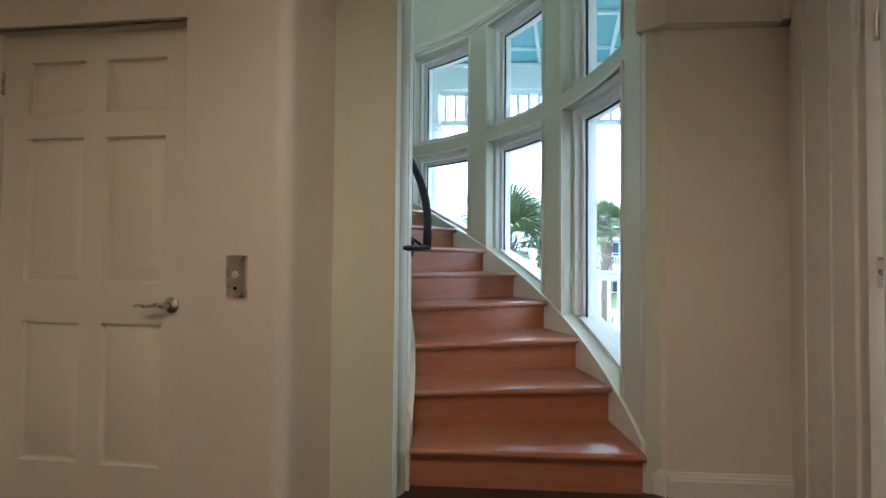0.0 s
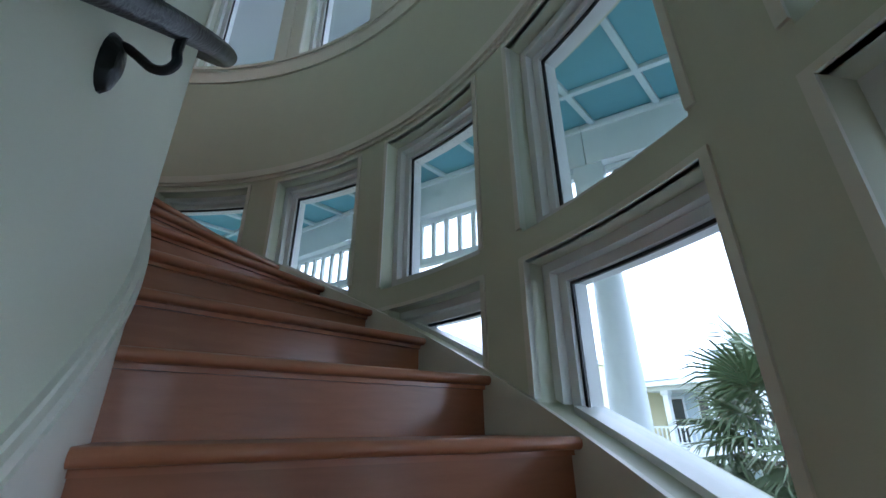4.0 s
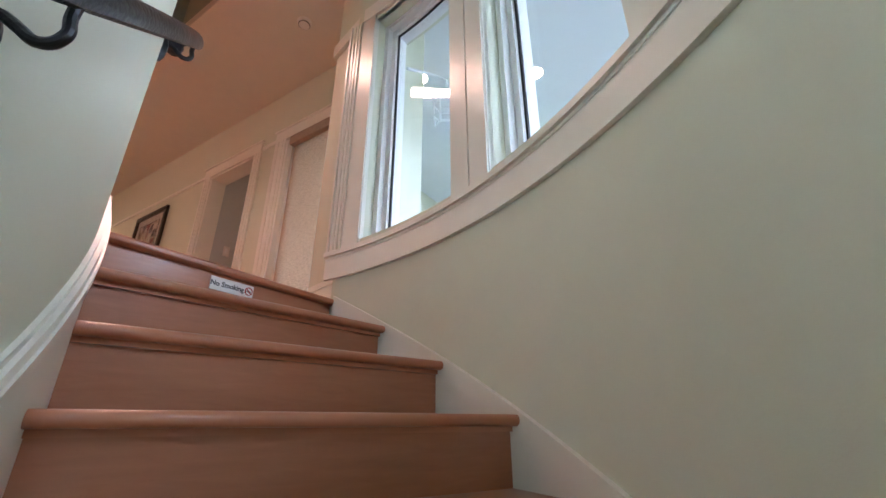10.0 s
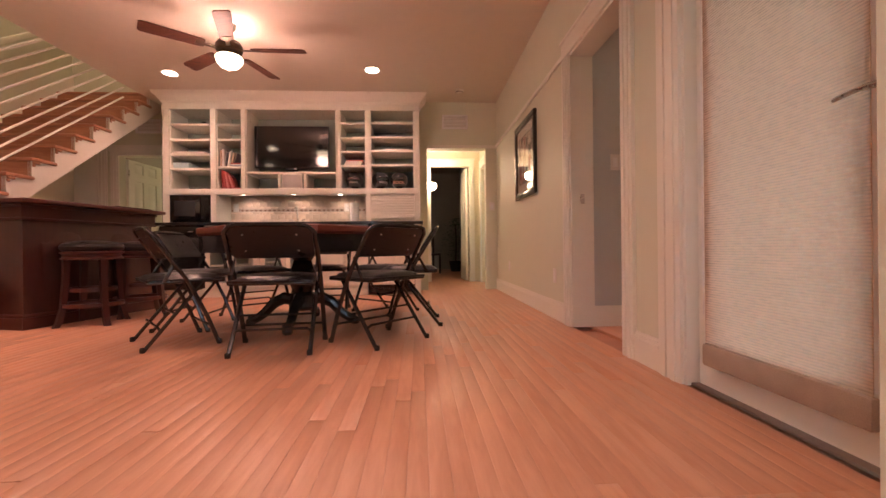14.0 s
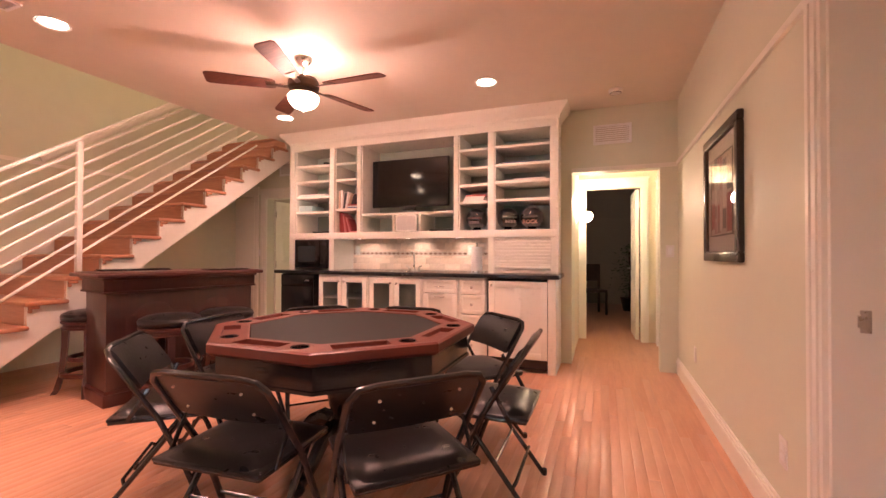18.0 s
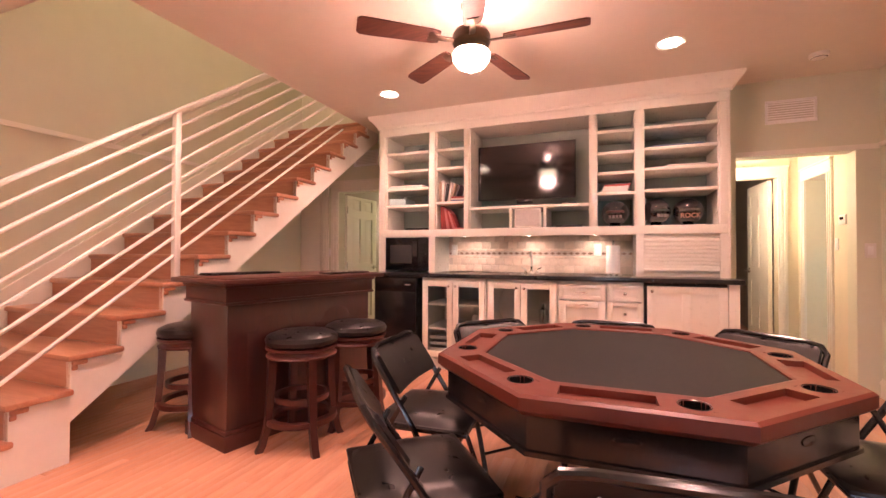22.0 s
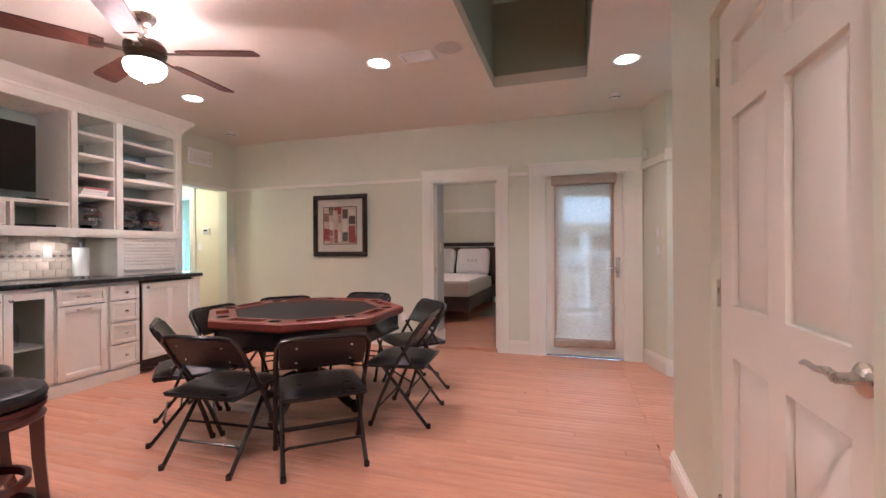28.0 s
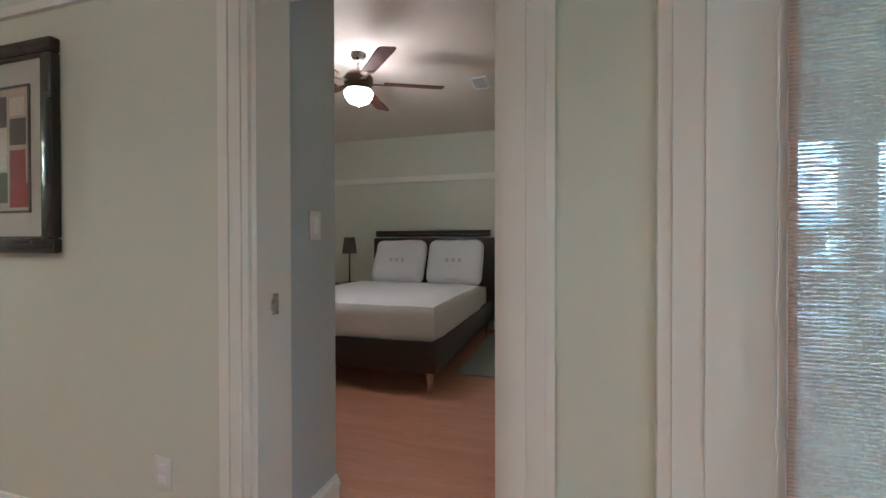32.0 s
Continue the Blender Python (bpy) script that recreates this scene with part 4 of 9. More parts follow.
# appliance garage with a slatted roll-up door
GAR = thing("appliance_garage", "appliance garage with a white roll-up slatted door, shut", "cabinet")
part("side_panel", Shape().box(-1.475, -1.415, YF, YB, H(0.938), H(1.312)), CABINET, GAR)
part("side_panel", Shape().box(-0.835, -0.78, YF, YB, H(0.938), H(1.312)), CABINET, GAR)
for _i in range(11):
    _z = 0.94 + _i * 0.0338
    part("slat", Shape().rbox(-1.415, -0.835, YF + 0.012, YF + 0.024, H(_z), H(_z + 0.0325), 0.005), CABINET, GAR)
part("pull_rail", Shape().rbox(-1.41, -0.84, YF - 0.004, YF + 0.02, H(0.99), H(1.012), 0.004), CABINET, GAR)
# microwave bay
MWB = thing("microwave_bay", "painted bay holding the microwave", "cabinet")
part("side_panel", Shape().box(-4.05, -3.99, YF, YB, H(0.938), H(1.312)), CABINET, MWB)
part("side_panel", Shape().box(-3.47, -3.40, YF, YB, H(0.938), H(1.312)), CABINET, MWB)
MW = thing("microwave", "built-in black microwave oven with a dark glass door", "microwave")
part("body", Shape().rbox(-3.985, -3.475, YF + 0.0, YF + 0.38, H(0.955), H(1.308), 0.006), BLACK, MW)
part("door", Shape().rbox(-3.975, -3.60, YF - 0.012, YF + 0.0, H(0.965), H(1.298), 0.004), SCREEN, MW)
part("window", Shape().box(-3.925, -3.66, YF - 0.0135, YF - 0.011, H(1.03), H(1.23)), material("microwave_glass", (0.03, 0.035, 0.04), 0.05, vary=0.1, spec=0.8), MW)
part("control_panel", Shape().rbox(-3.595, -3.485, YF - 0.01, YF + 0.0, H(0.965), H(1.298), 0.003), BLACK, MW)
part("display", Shape().box(-3.58, -3.50, YF - 0.0115, YF - 0.009, H(1.24), H(1.27)), SCREEN, MW)
# backsplash of small tiles with a diamond border, one object a tile
TILE = material("travertine_tile", (0.70, 0.58, 0.48), 0.4, vary=0.12, scale=14, bump=0.08, bump_scale=120, per_object=0.13)
DIAMOND = material("brown_tile", (0.22, 0.13, 0.09), 0.3, vary=0.15, scale=20, per_object=0.2)
BSP = tagged(part("backsplash", Shape().box(-3.40, -1.475, YB - 0.006, YB + 0.02, H(0.938), H(1.345)), material("grout", (0.55, 0.47, 0.40), 0.9)), "beige stone tile backsplash with a diamond border", "backsplash", kind="structure")
_tile = Shape().rbox(-0.048, 0.048, -0.007, 0, -0.036, 0.036, 0.003).mesh("tile", TILE)
_half = Shape().rbox(-0.048, 0.048, -0.007, 0, -0.014, 0.014, 0.003).mesh("tile", TILE)
_dia = Shape().add([(-0.028, 0, 0), (0, 0, -0.014), (0.028, 0, 0), (0, 0, 0.014), (-0.028, -0.005, 0), (0, -0.005, -0.014), (0.028, -0.005, 0), (0, -0.005, 0.014)], [(3, 2, 1, 0), (4, 5, 6, 7), (0, 1, 5, 4), (1, 2, 6, 5), (2, 3, 7, 6), (3, 0, 4, 7)]).mesh("tile", DIAMOND)
for _r, (_z, _me) in enumerate(((0.977, _tile), (1.051, _tile), (1.103, _half), (1.178, _half), (1.23, _tile), (1.304, _tile))):
    for _c in range(20):
        _x = -3.40 + 0.048 + _c * 0.098 - (0.049 if _r % 2 else 0)
        if -3.40 < _x - 0.04 and _x + 0.04 < -1.47:
            part("tile", _me, None, BSP, at=pose(_x, YB - 0.006, H(_z)))
for _c in range(31):
    part("tile", _dia, None, BSP, at=pose(-3.37 + _c * 0.0625, YB - 0.006, H(1.141)))

# counter, sink, tap
CT = thing("countertop", "polished dark stone countertop over the base cabinets", "countertop")
part("slab", Shape().rbox(-4.08, -0.73, 3.862, YB, H(0.898), H(0.937), 0.006), STONE, CT)
SK = thing("sink", "small round undermount steel sink", "sink")
part("rim", Shape().lathe([(0.15, 0.0), (0.165, 0.003), (0.17, 0.0)], 28, pose(-2.43, 4.10, H(0.9375)), caps=False), NICKEL, SK)
part("bowl", Shape().lathe([(0.15, 0.001), (0.14, 0.0015), (0.0, 0.0008)], 28, pose(-2.43, 4.10, H(0.9375)), caps=False), BLACK_METAL, SK)
FAU = thing("faucet", "polished two-handle gooseneck bar faucet", "faucet", m=pose(-2.43, 4.34, H(0.937)))
part("spout", Shape().tube([(0, 0, 0), (0, 0, 0.17), (0, -0.015, 0.205), (0, -0.05, 0.225), (0, -0.09, 0.21), (0, -0.11, 0.175)], 0.011, 10), NICKEL, FAU)
part("base", Shape().lathe([(0.03, 0), (0.028, 0.012), (0.018, 0.03), (0.014, 0.05)], 16), NICKEL, FAU)
for _d in (-0.06, 0.06):
    part("handle", Shape().lathe([(0.018, 0), (0.014, 0.03), (0.009, 0.045)], 12, pose(_d, 0, 0)).tube([(_d, 0, 0.045), (_d * 1.7, -0.01, 0.06)], 0.006, 8), NICKEL, FAU)
PT = thing("paper_towel_holder", "roll of white paper towel on an upright holder", "paper towel", m=pose(-1.66, 4.33, H(0.937)))
part("roll", Shape().lathe([(0.02, 0.02), (0.06, 0.02), (0.062, 0.03), (0.062, 0.27), (0.06, 0.28), (0.02, 0.28)], 24, caps=False), material("paper", (0.82, 0.81, 0.78), 0.9, bump=0.15, bump_scale=150), PT)
part("post", Shape().lathe([(0.075, 0), (0.075, 0.012), (0.008, 0.014), (0.008, 0.31), (0.014, 0.32), (0.0, 0.335)], 18), NICKEL, PT)


def outlet(m, label="white wall outlet with a cover plate", switch=False):
    o = thing("light_switch" if switch else "wall_outlet", label, "switch" if switch else "outlet", m=m)
    part("cover_plate", Shape().rbox(-0.036, 0.036, -0.006, 0, -0.058, 0.058, 0.002), PLASTIC, o)
    if switch:
        part("rocker", Shape().rbox(-0.017, 0.017, -0.010, -0.005, -0.033, 0.033, 0.002), WHITE, o)
    else:
        for z in (-0.02, 0.02):
            part("socket", Shape().rbox(-0.016, 0.016, -0.008, -0.005, z - 0.014, z + 0.014, 0.003), WHITE, o)
    return o


outlet(pose(-3.33, YB - 0.013, H(1.18)))
outlet(pose(-1.80, YB - 0.013, H(1.18)))
for _x in (-3.08, -2.43, -1.82):
    _p = thing("puck_light", "small round under-cabinet light, lit", "lamp", "under-cabinet lights", pose(_x, 4.17, H(1.326)))
    part("housing", Shape().lathe([(0.036, 0), (0.036, -0.01), (0.03, -0.014), (0.028, -0.014)], 20, caps=False), WHITE, _p)
    part("lens", Shape().lathe([(0.0, -0.013), (0.028, -0.013)], 20, caps=False), PUCK_GLOW, _p)
    lamp("puck_lamp", "SPOT", pose(_x, 4.30, H(1.335), 24), 4.5, (1, 0.70, 0.50), cone=120, radius=0.03)


# ---- base cabinets ----
def pull(parent, x, z, w=0.10):
    part("handle", Shape().tube([(x - w / 2, YL - 0.024, H(z)), (x - w / 2, YL - 0.045, H(z)), (x + w / 2, YL - 0.045, H(z)), (x + w / 2, YL - 0.024, H(z))], 0.006, 8), NICKEL, parent, "polished bar handle")


def knob(parent, x, z):
    part("knob", Shape().lathe([(0.006, 0), (0.006, 0.012), (0.014, 0.02), (0.013, 0.027), (0, 0.03)], 14, pose(x, YL - 0.022, H(z), 90)), NICKEL, parent, "polished metal knob")


def front(x0, x1, z0, z1, parent, name, glass=False, rail=0.055):
    """A recessed-panel front."""
    s = Shape()
    s.rbox(x0, x0 + rail, YL - 0.022, YL, H(z0), H(z1), 0.002), s.rbox(x1 - rail, x1, YL - 0.022, YL, H(z0), H(z1), 0.002)
    s.rbox(x0 + rail, x1 - rail, YL - 0.022, YL, H(z0), H(z0 + rail), 0.002), s.rbox(x0 + rail, x1 - rail, YL - 0.022, YL, H(z1 - rail), H(z1), 0.002)
    if not glass:
        s.box(x0 + rail, x1 - rail, YL - 0.012, YL, H(z0 + rail), H(z1 - rail))
    d = part(name, s, CABINET, parent)
    if glass:
        p = part("glass", Shape().box(x0 + rail, x1 - rail, YL - 0.013, YL - 0.010, H(z0 + rail), H(z1 - rail)), CABGLASS, d)
        p.visible_shadow = False
    return d


def carcass(x0, x1, parent, shelves=()):
    s = Shape()
    s.box(x0, x0 + 0.018, YL, 4.5, H(0.11), H(0.897)), s.box(x1 - 0.018, x1, YL, 4.5, H(0.11), H(0.897)), s.box(x0, x1, 4.48, 4.5, H(0.11), H(0.897))
    s.box(x0, x1, YL, 4.5, H(0.11), H(0.128)), s.box(x0, x1, YL, YL + 0.02, H(0.87), H(0.897))
    part("carcass", s, CABINET, parent)
    for z in shelves:
        part("shelf", Shape().rbox(x0 + 0.018, x1 - 0.018, YL + 0.02, 4.48, H(z), H(z + 0.018), 0.002), CABINET, parent)


WCH = thing("dishwasher", "black built-in dishwasher under the counter", "dishwasher")
part("body", Shape().rbox(-3.985, -3.50, YL, 4.45, H(0.10), H(0.893), 0.004), BLACK, WCH)
part("door", Shape().rbox(-3.98, -3.505, YL - 0.022, YL - 0.001, H(0.13), H(0.75), 0.006), BLACK_METAL, WCH)
part("control_panel", Shape().rbox(-3.98, -3.505, YL - 0.024, YL - 0.001, H(0.755), H(0.885), 0.006), BLACK_METAL, WCH)
part("handle", Shape().tube([(-3.62, YL - 0.026, H(0.82)), (-3.62, YL - 0.035, H(0.82)), (-3.56, YL - 0.035, H(0.82)), (-3.56, YL - 0.026, H(0.82))], 0.005, 8), NICKEL, WCH)
for _x0, _xm, _x1, _sh, _lab in ((-3.445, -3.118, -2.785, (0.38, 0.62), "cream base cabinet with two glass doors, glassware and trays inside"), (-2.775, -2.455, -2.13, (0.42,), "cream base cabinet with glass doors, a dish and shaker inside")):
    _u = thing("base_cabinet", _lab, "cabinet", "base cabinets")
    carcass(_x0, _x1, _u, _sh)
    _d = front(_x0 + 0.012, _xm - 0.003, 0.125, 0.868, _u, "door", True)
    knob(_d, _xm - 0.035, 0.82)
    _d = front(_xm + 0.003, _x1 - 0.012, 0.125, 0.868, _u, "door", True)
    knob(_d, _xm + 0.035, 0.82)
_u = thing("base_cabinet", "cream base cabinet with one drawer over a pull-out door", "cabinet", "base cabinets")
carcass(-2.125, -1.725, _u)
pull(front(-2.115, -1.735, 0.735, 0.868, _u, "drawer", rail=0.035), -1.925, 0.80)
pull(front(-2.115, -1.735, 0.125, 0.725, _u, "door"), -1.925, 0.695)
_u = thing("base_cabinet", "narrow cream base cabinet with four drawers", "cabinet", "base cabinets")
carcass(-1.72, -1.435, _u)
for _z0, _z1 in ((0.735, 0.868), (0.535, 0.725), (0.335, 0.525), (0.125, 0.325)):
    knob(front(-1.71, -1.445, _z0, _z1, _u, "drawer", rail=0.035), -1.578, (_z0 + _z1) / 2)
_u = thing("undercounter_fridge", "undercounter fridge behind a cream panelled door, in a black surround", "fridge")
part("body", Shape().rbox(-1.43, -0.79, YL + 0.01, 4.45, H(0.03), H(0.893), 0.004), BLACK, _u)
_d = front(-1.408, -0.84, 0.13, 0.872, _u, "door", rail=0.06)
part("mid_rail", Shape().rbox(-1.155, -1.095, YL - 0.022, YL - 0.001, H(0.19), H(0.812), 0.002), CABINET, _d)
knob(_d, -1.375, 0.83)
setting("toe_kick", Shape().box(-3.49, -1.44, YL + 0.02, YL + 0.05, Z0, H(0.11)).box(-4.05, -3.49, YL + 0.05, YL + 0.07, Z0, H(0.11)), CABINET, "recessed plinth under the base cabinets", "plinth")
part("kick_face", Shape().rbox(-3.45, -1.43, YL - 0.004, YL + 0.012, Z0, H(0.10), 0.002), CABINET, bpy.data.objects["toe_kick"])
part("filler_panel", Shape().rbox(-0.835, -0.76, YL - 0.02, YL + 0.22, Z0, H(0.897), 0.002), CABINET, FACE)


# ---- glassware, trays, dish inside the glass doors ----
CLEAR = glass_material("clear_glass", (0.92, 0.94, 0.95), 1.0)
STEEL = material("polished_steel", (0.62, 0.62, 0.62), 0.15, metal=1.0, vary=0.04)
for _i in range(3):
    _t = thing("tray", "white plastic tray stacked in the cabinet", "tray", "trays")
    part("tray_body", Shape().rbox(-3.40, -3.16, 4.0, 4.3, H(0.15 + 0.06 * _i), H(0.165 + 0.06 * _i), 0.004).rbox(-3.40, -3.16, 3.995, 4.005, H(0.15 + 0.06 * _i), H(0.185 + 0.06 * _i), 0.003), PLASTIC, _t)
BL = thing("blender", "kitchen blender with a clear jug on the cabinet shelf", "blender", m=pose(-2.93, 4.15, H(0.398)))
part("motor_base", Shape().lathe([(0.075, 0), (0.08, 0.02), (0.065, 0.1), (0.05, 0.12)], 18), PLASTIC, BL)
part("jug", Shape().lathe([(0.045, 0.12), (0.06, 0.2), (0.07, 0.232)], 18, caps=False), CLEAR, BL)
PI = thing("pitcher", "blue-tinted glass pitcher in the cabinet", "pitcher", m=pose(-2.93, 4.15, H(0.128)))
part("body", Shape().lathe([(0.05, 0), (0.08, 0.05), (0.085, 0.14), (0.06, 0.2), (0.065, 0.24)], 20, caps=False), material("pale_blue", (0.42, 0.50, 0.62), 0.2), PI)
SHK = thing("cocktail_shaker", "polished steel cocktail shaker on the shelf", "shaker", m=pose(-2.28, 4.12, H(0.438)))
part("body", Shape().lathe([(0.035, 0), (0.045, 0.12), (0.042, 0.14)], 18), STEEL, SHK)
part("cap", Shape().lathe([(0.042, 0.14), (0.036, 0.17), (0.018, 0.19), (0.018, 0.22), (0, 0.225)], 18), STEEL, SHK)
DSH = thing("serving_platter", "round pale platter leaning inside the cabinet", "platter", m=pose(-2.62, 4.36, H(0.60), 78))
part("dish", Shape().lathe([(0.0, 0.0), (0.1, 0.0), (0.155, 0.018), (0.15, 0.022), (0.1, 0.006), (0, 0.006)], 28), PLASTIC, DSH)

# ---- on the shelves ----
PAPER = [material("book_red", (0.34, 0.05, 0.045), 0.5), material("book_white", (0.68, 0.66, 0.62), 0.5), material("book_dark", (0.05, 0.045, 0.05), 0.5), material("book_tan", (0.42, 0.30, 0.2), 0.5), material("book_blue", (0.10, 0.16, 0.28), 0.5), material("book_pink", (0.55, 0.2, 0.2), 0.5)]
PAGES = material("book_pages", (0.70, 0.66, 0.56), 0.8, vary=0.1, scale=60)


def book(x, y, z, w, d, h, mat, lean=0.0, flat=False, label="hardback book standing on the shelf"):
    m = pose(x, y, H(z), 0, lean, 0)
    b = thing("book", label, "book", "shelf books", m)
    if flat:
        part("cover", Shape().rbox(0, w, 0, d, 0, 0.002, 0.001).rbox(0, w, 0, d, h - 0.002, h, 0.001).rbox(0, w, -0.002, 0.001, 0, h, 0.001), mat, b)
        part("pages", Shape().box(0.004, w - 0.004, 0.002, d - 0.004, 0.002, h - 0.002), PAGES, b)
    else:
        part("cover", Shape().rbox(0, 0.002, 0, d, 0, h, 0.0008).rbox(w - 0.002, w, 0, d, 0, h, 0.0008).rbox(0, w, -0.002, 0.001, 0, h, 0.0008), mat, b)
        part("pages", Shape().box(0.002, w - 0.002, 0.002, d - 0.004, 0.004, h - 0.004), PAGES, b)
    return b


_r = random.Random(4)
_x = -3.375
for _w, _h, _c, _l in ((0.022, 0.22, 3, 0), (0.026, 0.23, 1, 0), (0.018, 0.20, 2, 6), (0.02, 0.21, 1, 10), (0.024, 0.20, 3, 14), (0.018, 0.19, 2, 18)):
    book(_x, YF + 0.06, 1.681, _w, 0.15, _h, PAPER[_c], _l)
    _x += _w + 0.006 + _l * 0.0006
for _i, (_c, _h) in enumerate(((4, 0.018), (1, 0.016), (0, 0.014))):
    book(-3.24, YF + 0.05, 1.681 + _i * 0.019, 0.15, 0.2, _h, PAPER[_c], flat=True, label="thin book lying in a stack")
_x = -3.36
for _w, _h, _c, _l in ((0.024, 0.25, 0, -2), (0.02, 0.24, 0, -4), (0.022, 0.23, 5, -8), (0.018, 0.21, 0, -12), (0.018, 0.20, 5, -16), (0.016, 0.17, 0, -20)):
    book(_x + abs(_l) * 0.0022, YF + 0.06, 1.392, _w, 0.15, _h, PAPER[_c], _l)
    _x += _w + 0.004
book(-3.20, YF + 0.05, 1.392, 0.11, 0.16, 0.016, PAPER[5], flat=True, label="thin pink book lying on the shelf")
for _i, (_c, _h) in enumerate(((1, 0.028), (1, 0.026), (0, 0.016))):
    book(-1.76 + _i * 0.012, YF + 0.04, 1.702 + sum((0.029, 0.027)[:_i]), 0.22, 0.22, _h, PAPER[_c], flat=True, label="thick white book lying in a stack")


def game_box(x, z, w, d, h, mat, label, name="game_box"):
    b = thing(name, label, "box", m=pose(x, YF + 0.05, H(z)))
    part("tray", Shape().rbox(0.002, w - 0.002, 0.002, d - 0.002, 0.0005, h * 0.5, 0.002), mat, b)
    part("lid", Shape().rbox(0, w, 0, d, h * 0.35, h, 0.003), mat, b)
    return b


game_box(-3.97, 1.847, 0.40, 0.3, 0.032, PAPER[1], "flat white board game box on the shelf")
game_box(-3.965, 1.662, 0.20, 0.24, 0.075, material("box_teal", (0.40, 0.55, 0.56), 0.5, vary=0.3, scale=30), "small teal patterned box on the shelf")
game_box(-1.36, 2.082, 0.42, 0.3, 0.02, PAPER[4], "flat blue board game on the shelf")
game_box(-1.22, 1.902, 0.32, 0.26, 0.022, PAPER[1], "flat pale game box on the shelf")
for _x, _z, _w in ((-3.92, 2.236, 0.18), (-3.62, 2.236, 0.05), (-3.78, 1.391, 0.1), (-3.66, 1.391, 0.14), (-2.18, 1.391, 0.25), (-2.12, 1.612, 0.14)):
    _t = thing("remote_control" if _w < 0.2 else "cable_box", "small black electronic box on the shelf", "electronics", m=pose(_x, YF + 0.08, H(_z)))
    part("case", Shape().rbox(0, _w, 0, 0.09, 0, 0.022 + 0.1 * (_w == 0.05) * 0.2, 0.004), BLACK, _t)
    part("front", Shape().rbox(0.006, _w - 0.006, -0.002, 0.001, 0.006, 0.018, 0.0005), SCREEN, _t)


def helmet(x, z, word, face, turn=0):
    """A round black lacquered head-shaped ornament with a printed band."""
    h = thing("round_ornament", "glossy black round helmet-shaped ornament with a printed face", "ornament", "round ornaments", pose(x, YF + 0.16, H(z), 0, 0, turn))
    part("foot", Shape().lathe([(0.055, 0), (0.06, 0.006), (0.045, 0.016), (0.03, 0.02)], 22), BLACK, h)
    part("shell", Shape().lathe([(0.121 * math.sin(radians(q)), 0.127 - 0.115 * math.cos(radians(q))) for q in (15, 30, 45, 60, 75, 90, 105, 120, 135, 150, 165, 180)], 32), material("black_lacquer", (0.01, 0.01, 0.012), 0.08, coat=1.0), h)
    s = Shape()
    pts = []
    for i in range(13):
        a = radians(-150 + 10 * i)
        pts.append(a)
    rows = ((0.122, 0.1225), (0.140, 0.1195), (0.158, 0.1130), (0.172, 0.1050))
    pts = pts[2:-2]
    n = len(pts)
    v = [(r * math.cos(a), r * math.sin(a), q) for q, r in rows for a in pts]
    s.add(v, [(k * n + i, k * n + i + 1, k * n + n + i + 1, k * n + n + i) for k in range(3) for i in range(n - 1)])
    part("printed_face", s, face, h)
    ink = material("helmet_ink", (0.36, 0.20, 0.14), 0.5)
    if word:
        t = letters(word, 0.056, 0.001, 0.001)
        t.materials.append(ink)
        part("lettering", t, None, h, "pale orange lettering", at=pose(0, -0.1225, 0.078))
    else:
        for x in (-0.045, -0.015, 0.015, 0.045):
            part("mark", Shape().rbox(x - 0.011, x + 0.011, -0.1225, -0.112, 0.072, 0.100, 0.001), material("dull_ink", (0.16, 0.14, 0.13), 0.5), h)
    return h


_fa = material("print_orange", (0.06, 0.018, 0.012), 0.3, vary=0.8, scale=40)
_fb = material("print_green", (0.025, 0.04, 0.032), 0.3, vary=0.8, scale=40)
helmet(-1.645, 1.392, "", _fa)
helmet(-1.30, 1.392, "", _fb, 25)
helmet(-1.045, 1.392, "ROCK", material("print_grey", (0.045, 0.04, 0.034), 0.3, vary=0.8, scale=40))

# ================= straight stair along the west wall =================
SX0, SX1, SRUN, SRISE = XW, -4.43, 0.2527, 0.181
SY, SZ = 1.171, 0.396                       # nosing of the second tread
ST = thing("straight_stair", "straight stair with oak treads and a cream rod balustrade", "stairs")
_tread = Shape().rbox(SX0 + 0.02, SX1 + 0.025, -0.012, SRUN + 0.02, -0.034, 0.0, 0.012).mesh("tread", OAK)
_riser = Shape().box(SX0 + 0.02, SX1 - 0.01, 0.012, 0.03, -SRISE, -0.034).mesh("riser", OAK)
_block = Shape().prism([(0.012, -0.034), (0.012, -0.36), (SRUN + 0.012, -0.36 + SRISE), (SRUN + 0.012, -0.034)], SX1 - 0.04, SX1, Matrix(((0, 0, 1, 0), (1, 0, 0, 0), (0, 1, 0, 0), (0, 0, 0, 1)))).mesh("stringer", RAIL_PAINT)
_corbel = Shape().rbox(SX1, SX1 + 0.018, 0.012, 0.085, -0.058, -0.034, 0.006).rbox(SX1, SX1 + 0.014, 0.012, 0.04, -0.085, -0.058, 0.006).mesh("tread_bracket", OAK)
for _k in range(16):
    _y, _z = SY + SRUN * _k, H(SZ + SRISE * _k)
    if _y + SRUN > YN:
        break
    part("tread", _tread, None, ST, at=pose(0, _y, _z))
    part("riser", _riser, None, ST, at=pose(0, _y, _z))
    if _k:
        part("stringer", _block, None, ST, at=pose(0, _y, _z))
    part("tread_bracket", _corbel, None, ST, at=pose(0, _y, _z))
part("starting_step", Shape().rbox(SX0 + 0.1, SX1 - 0.02, 0.76, 1.20, Z0, H(0.18), 0.004), OAK, ST)
part("starting_tread", Shape().rbox(SX0 + 0.02, SX1 + 0.02, 0.72, 1.20, H(0.18), H(0.214), 0.012), OAK, ST)
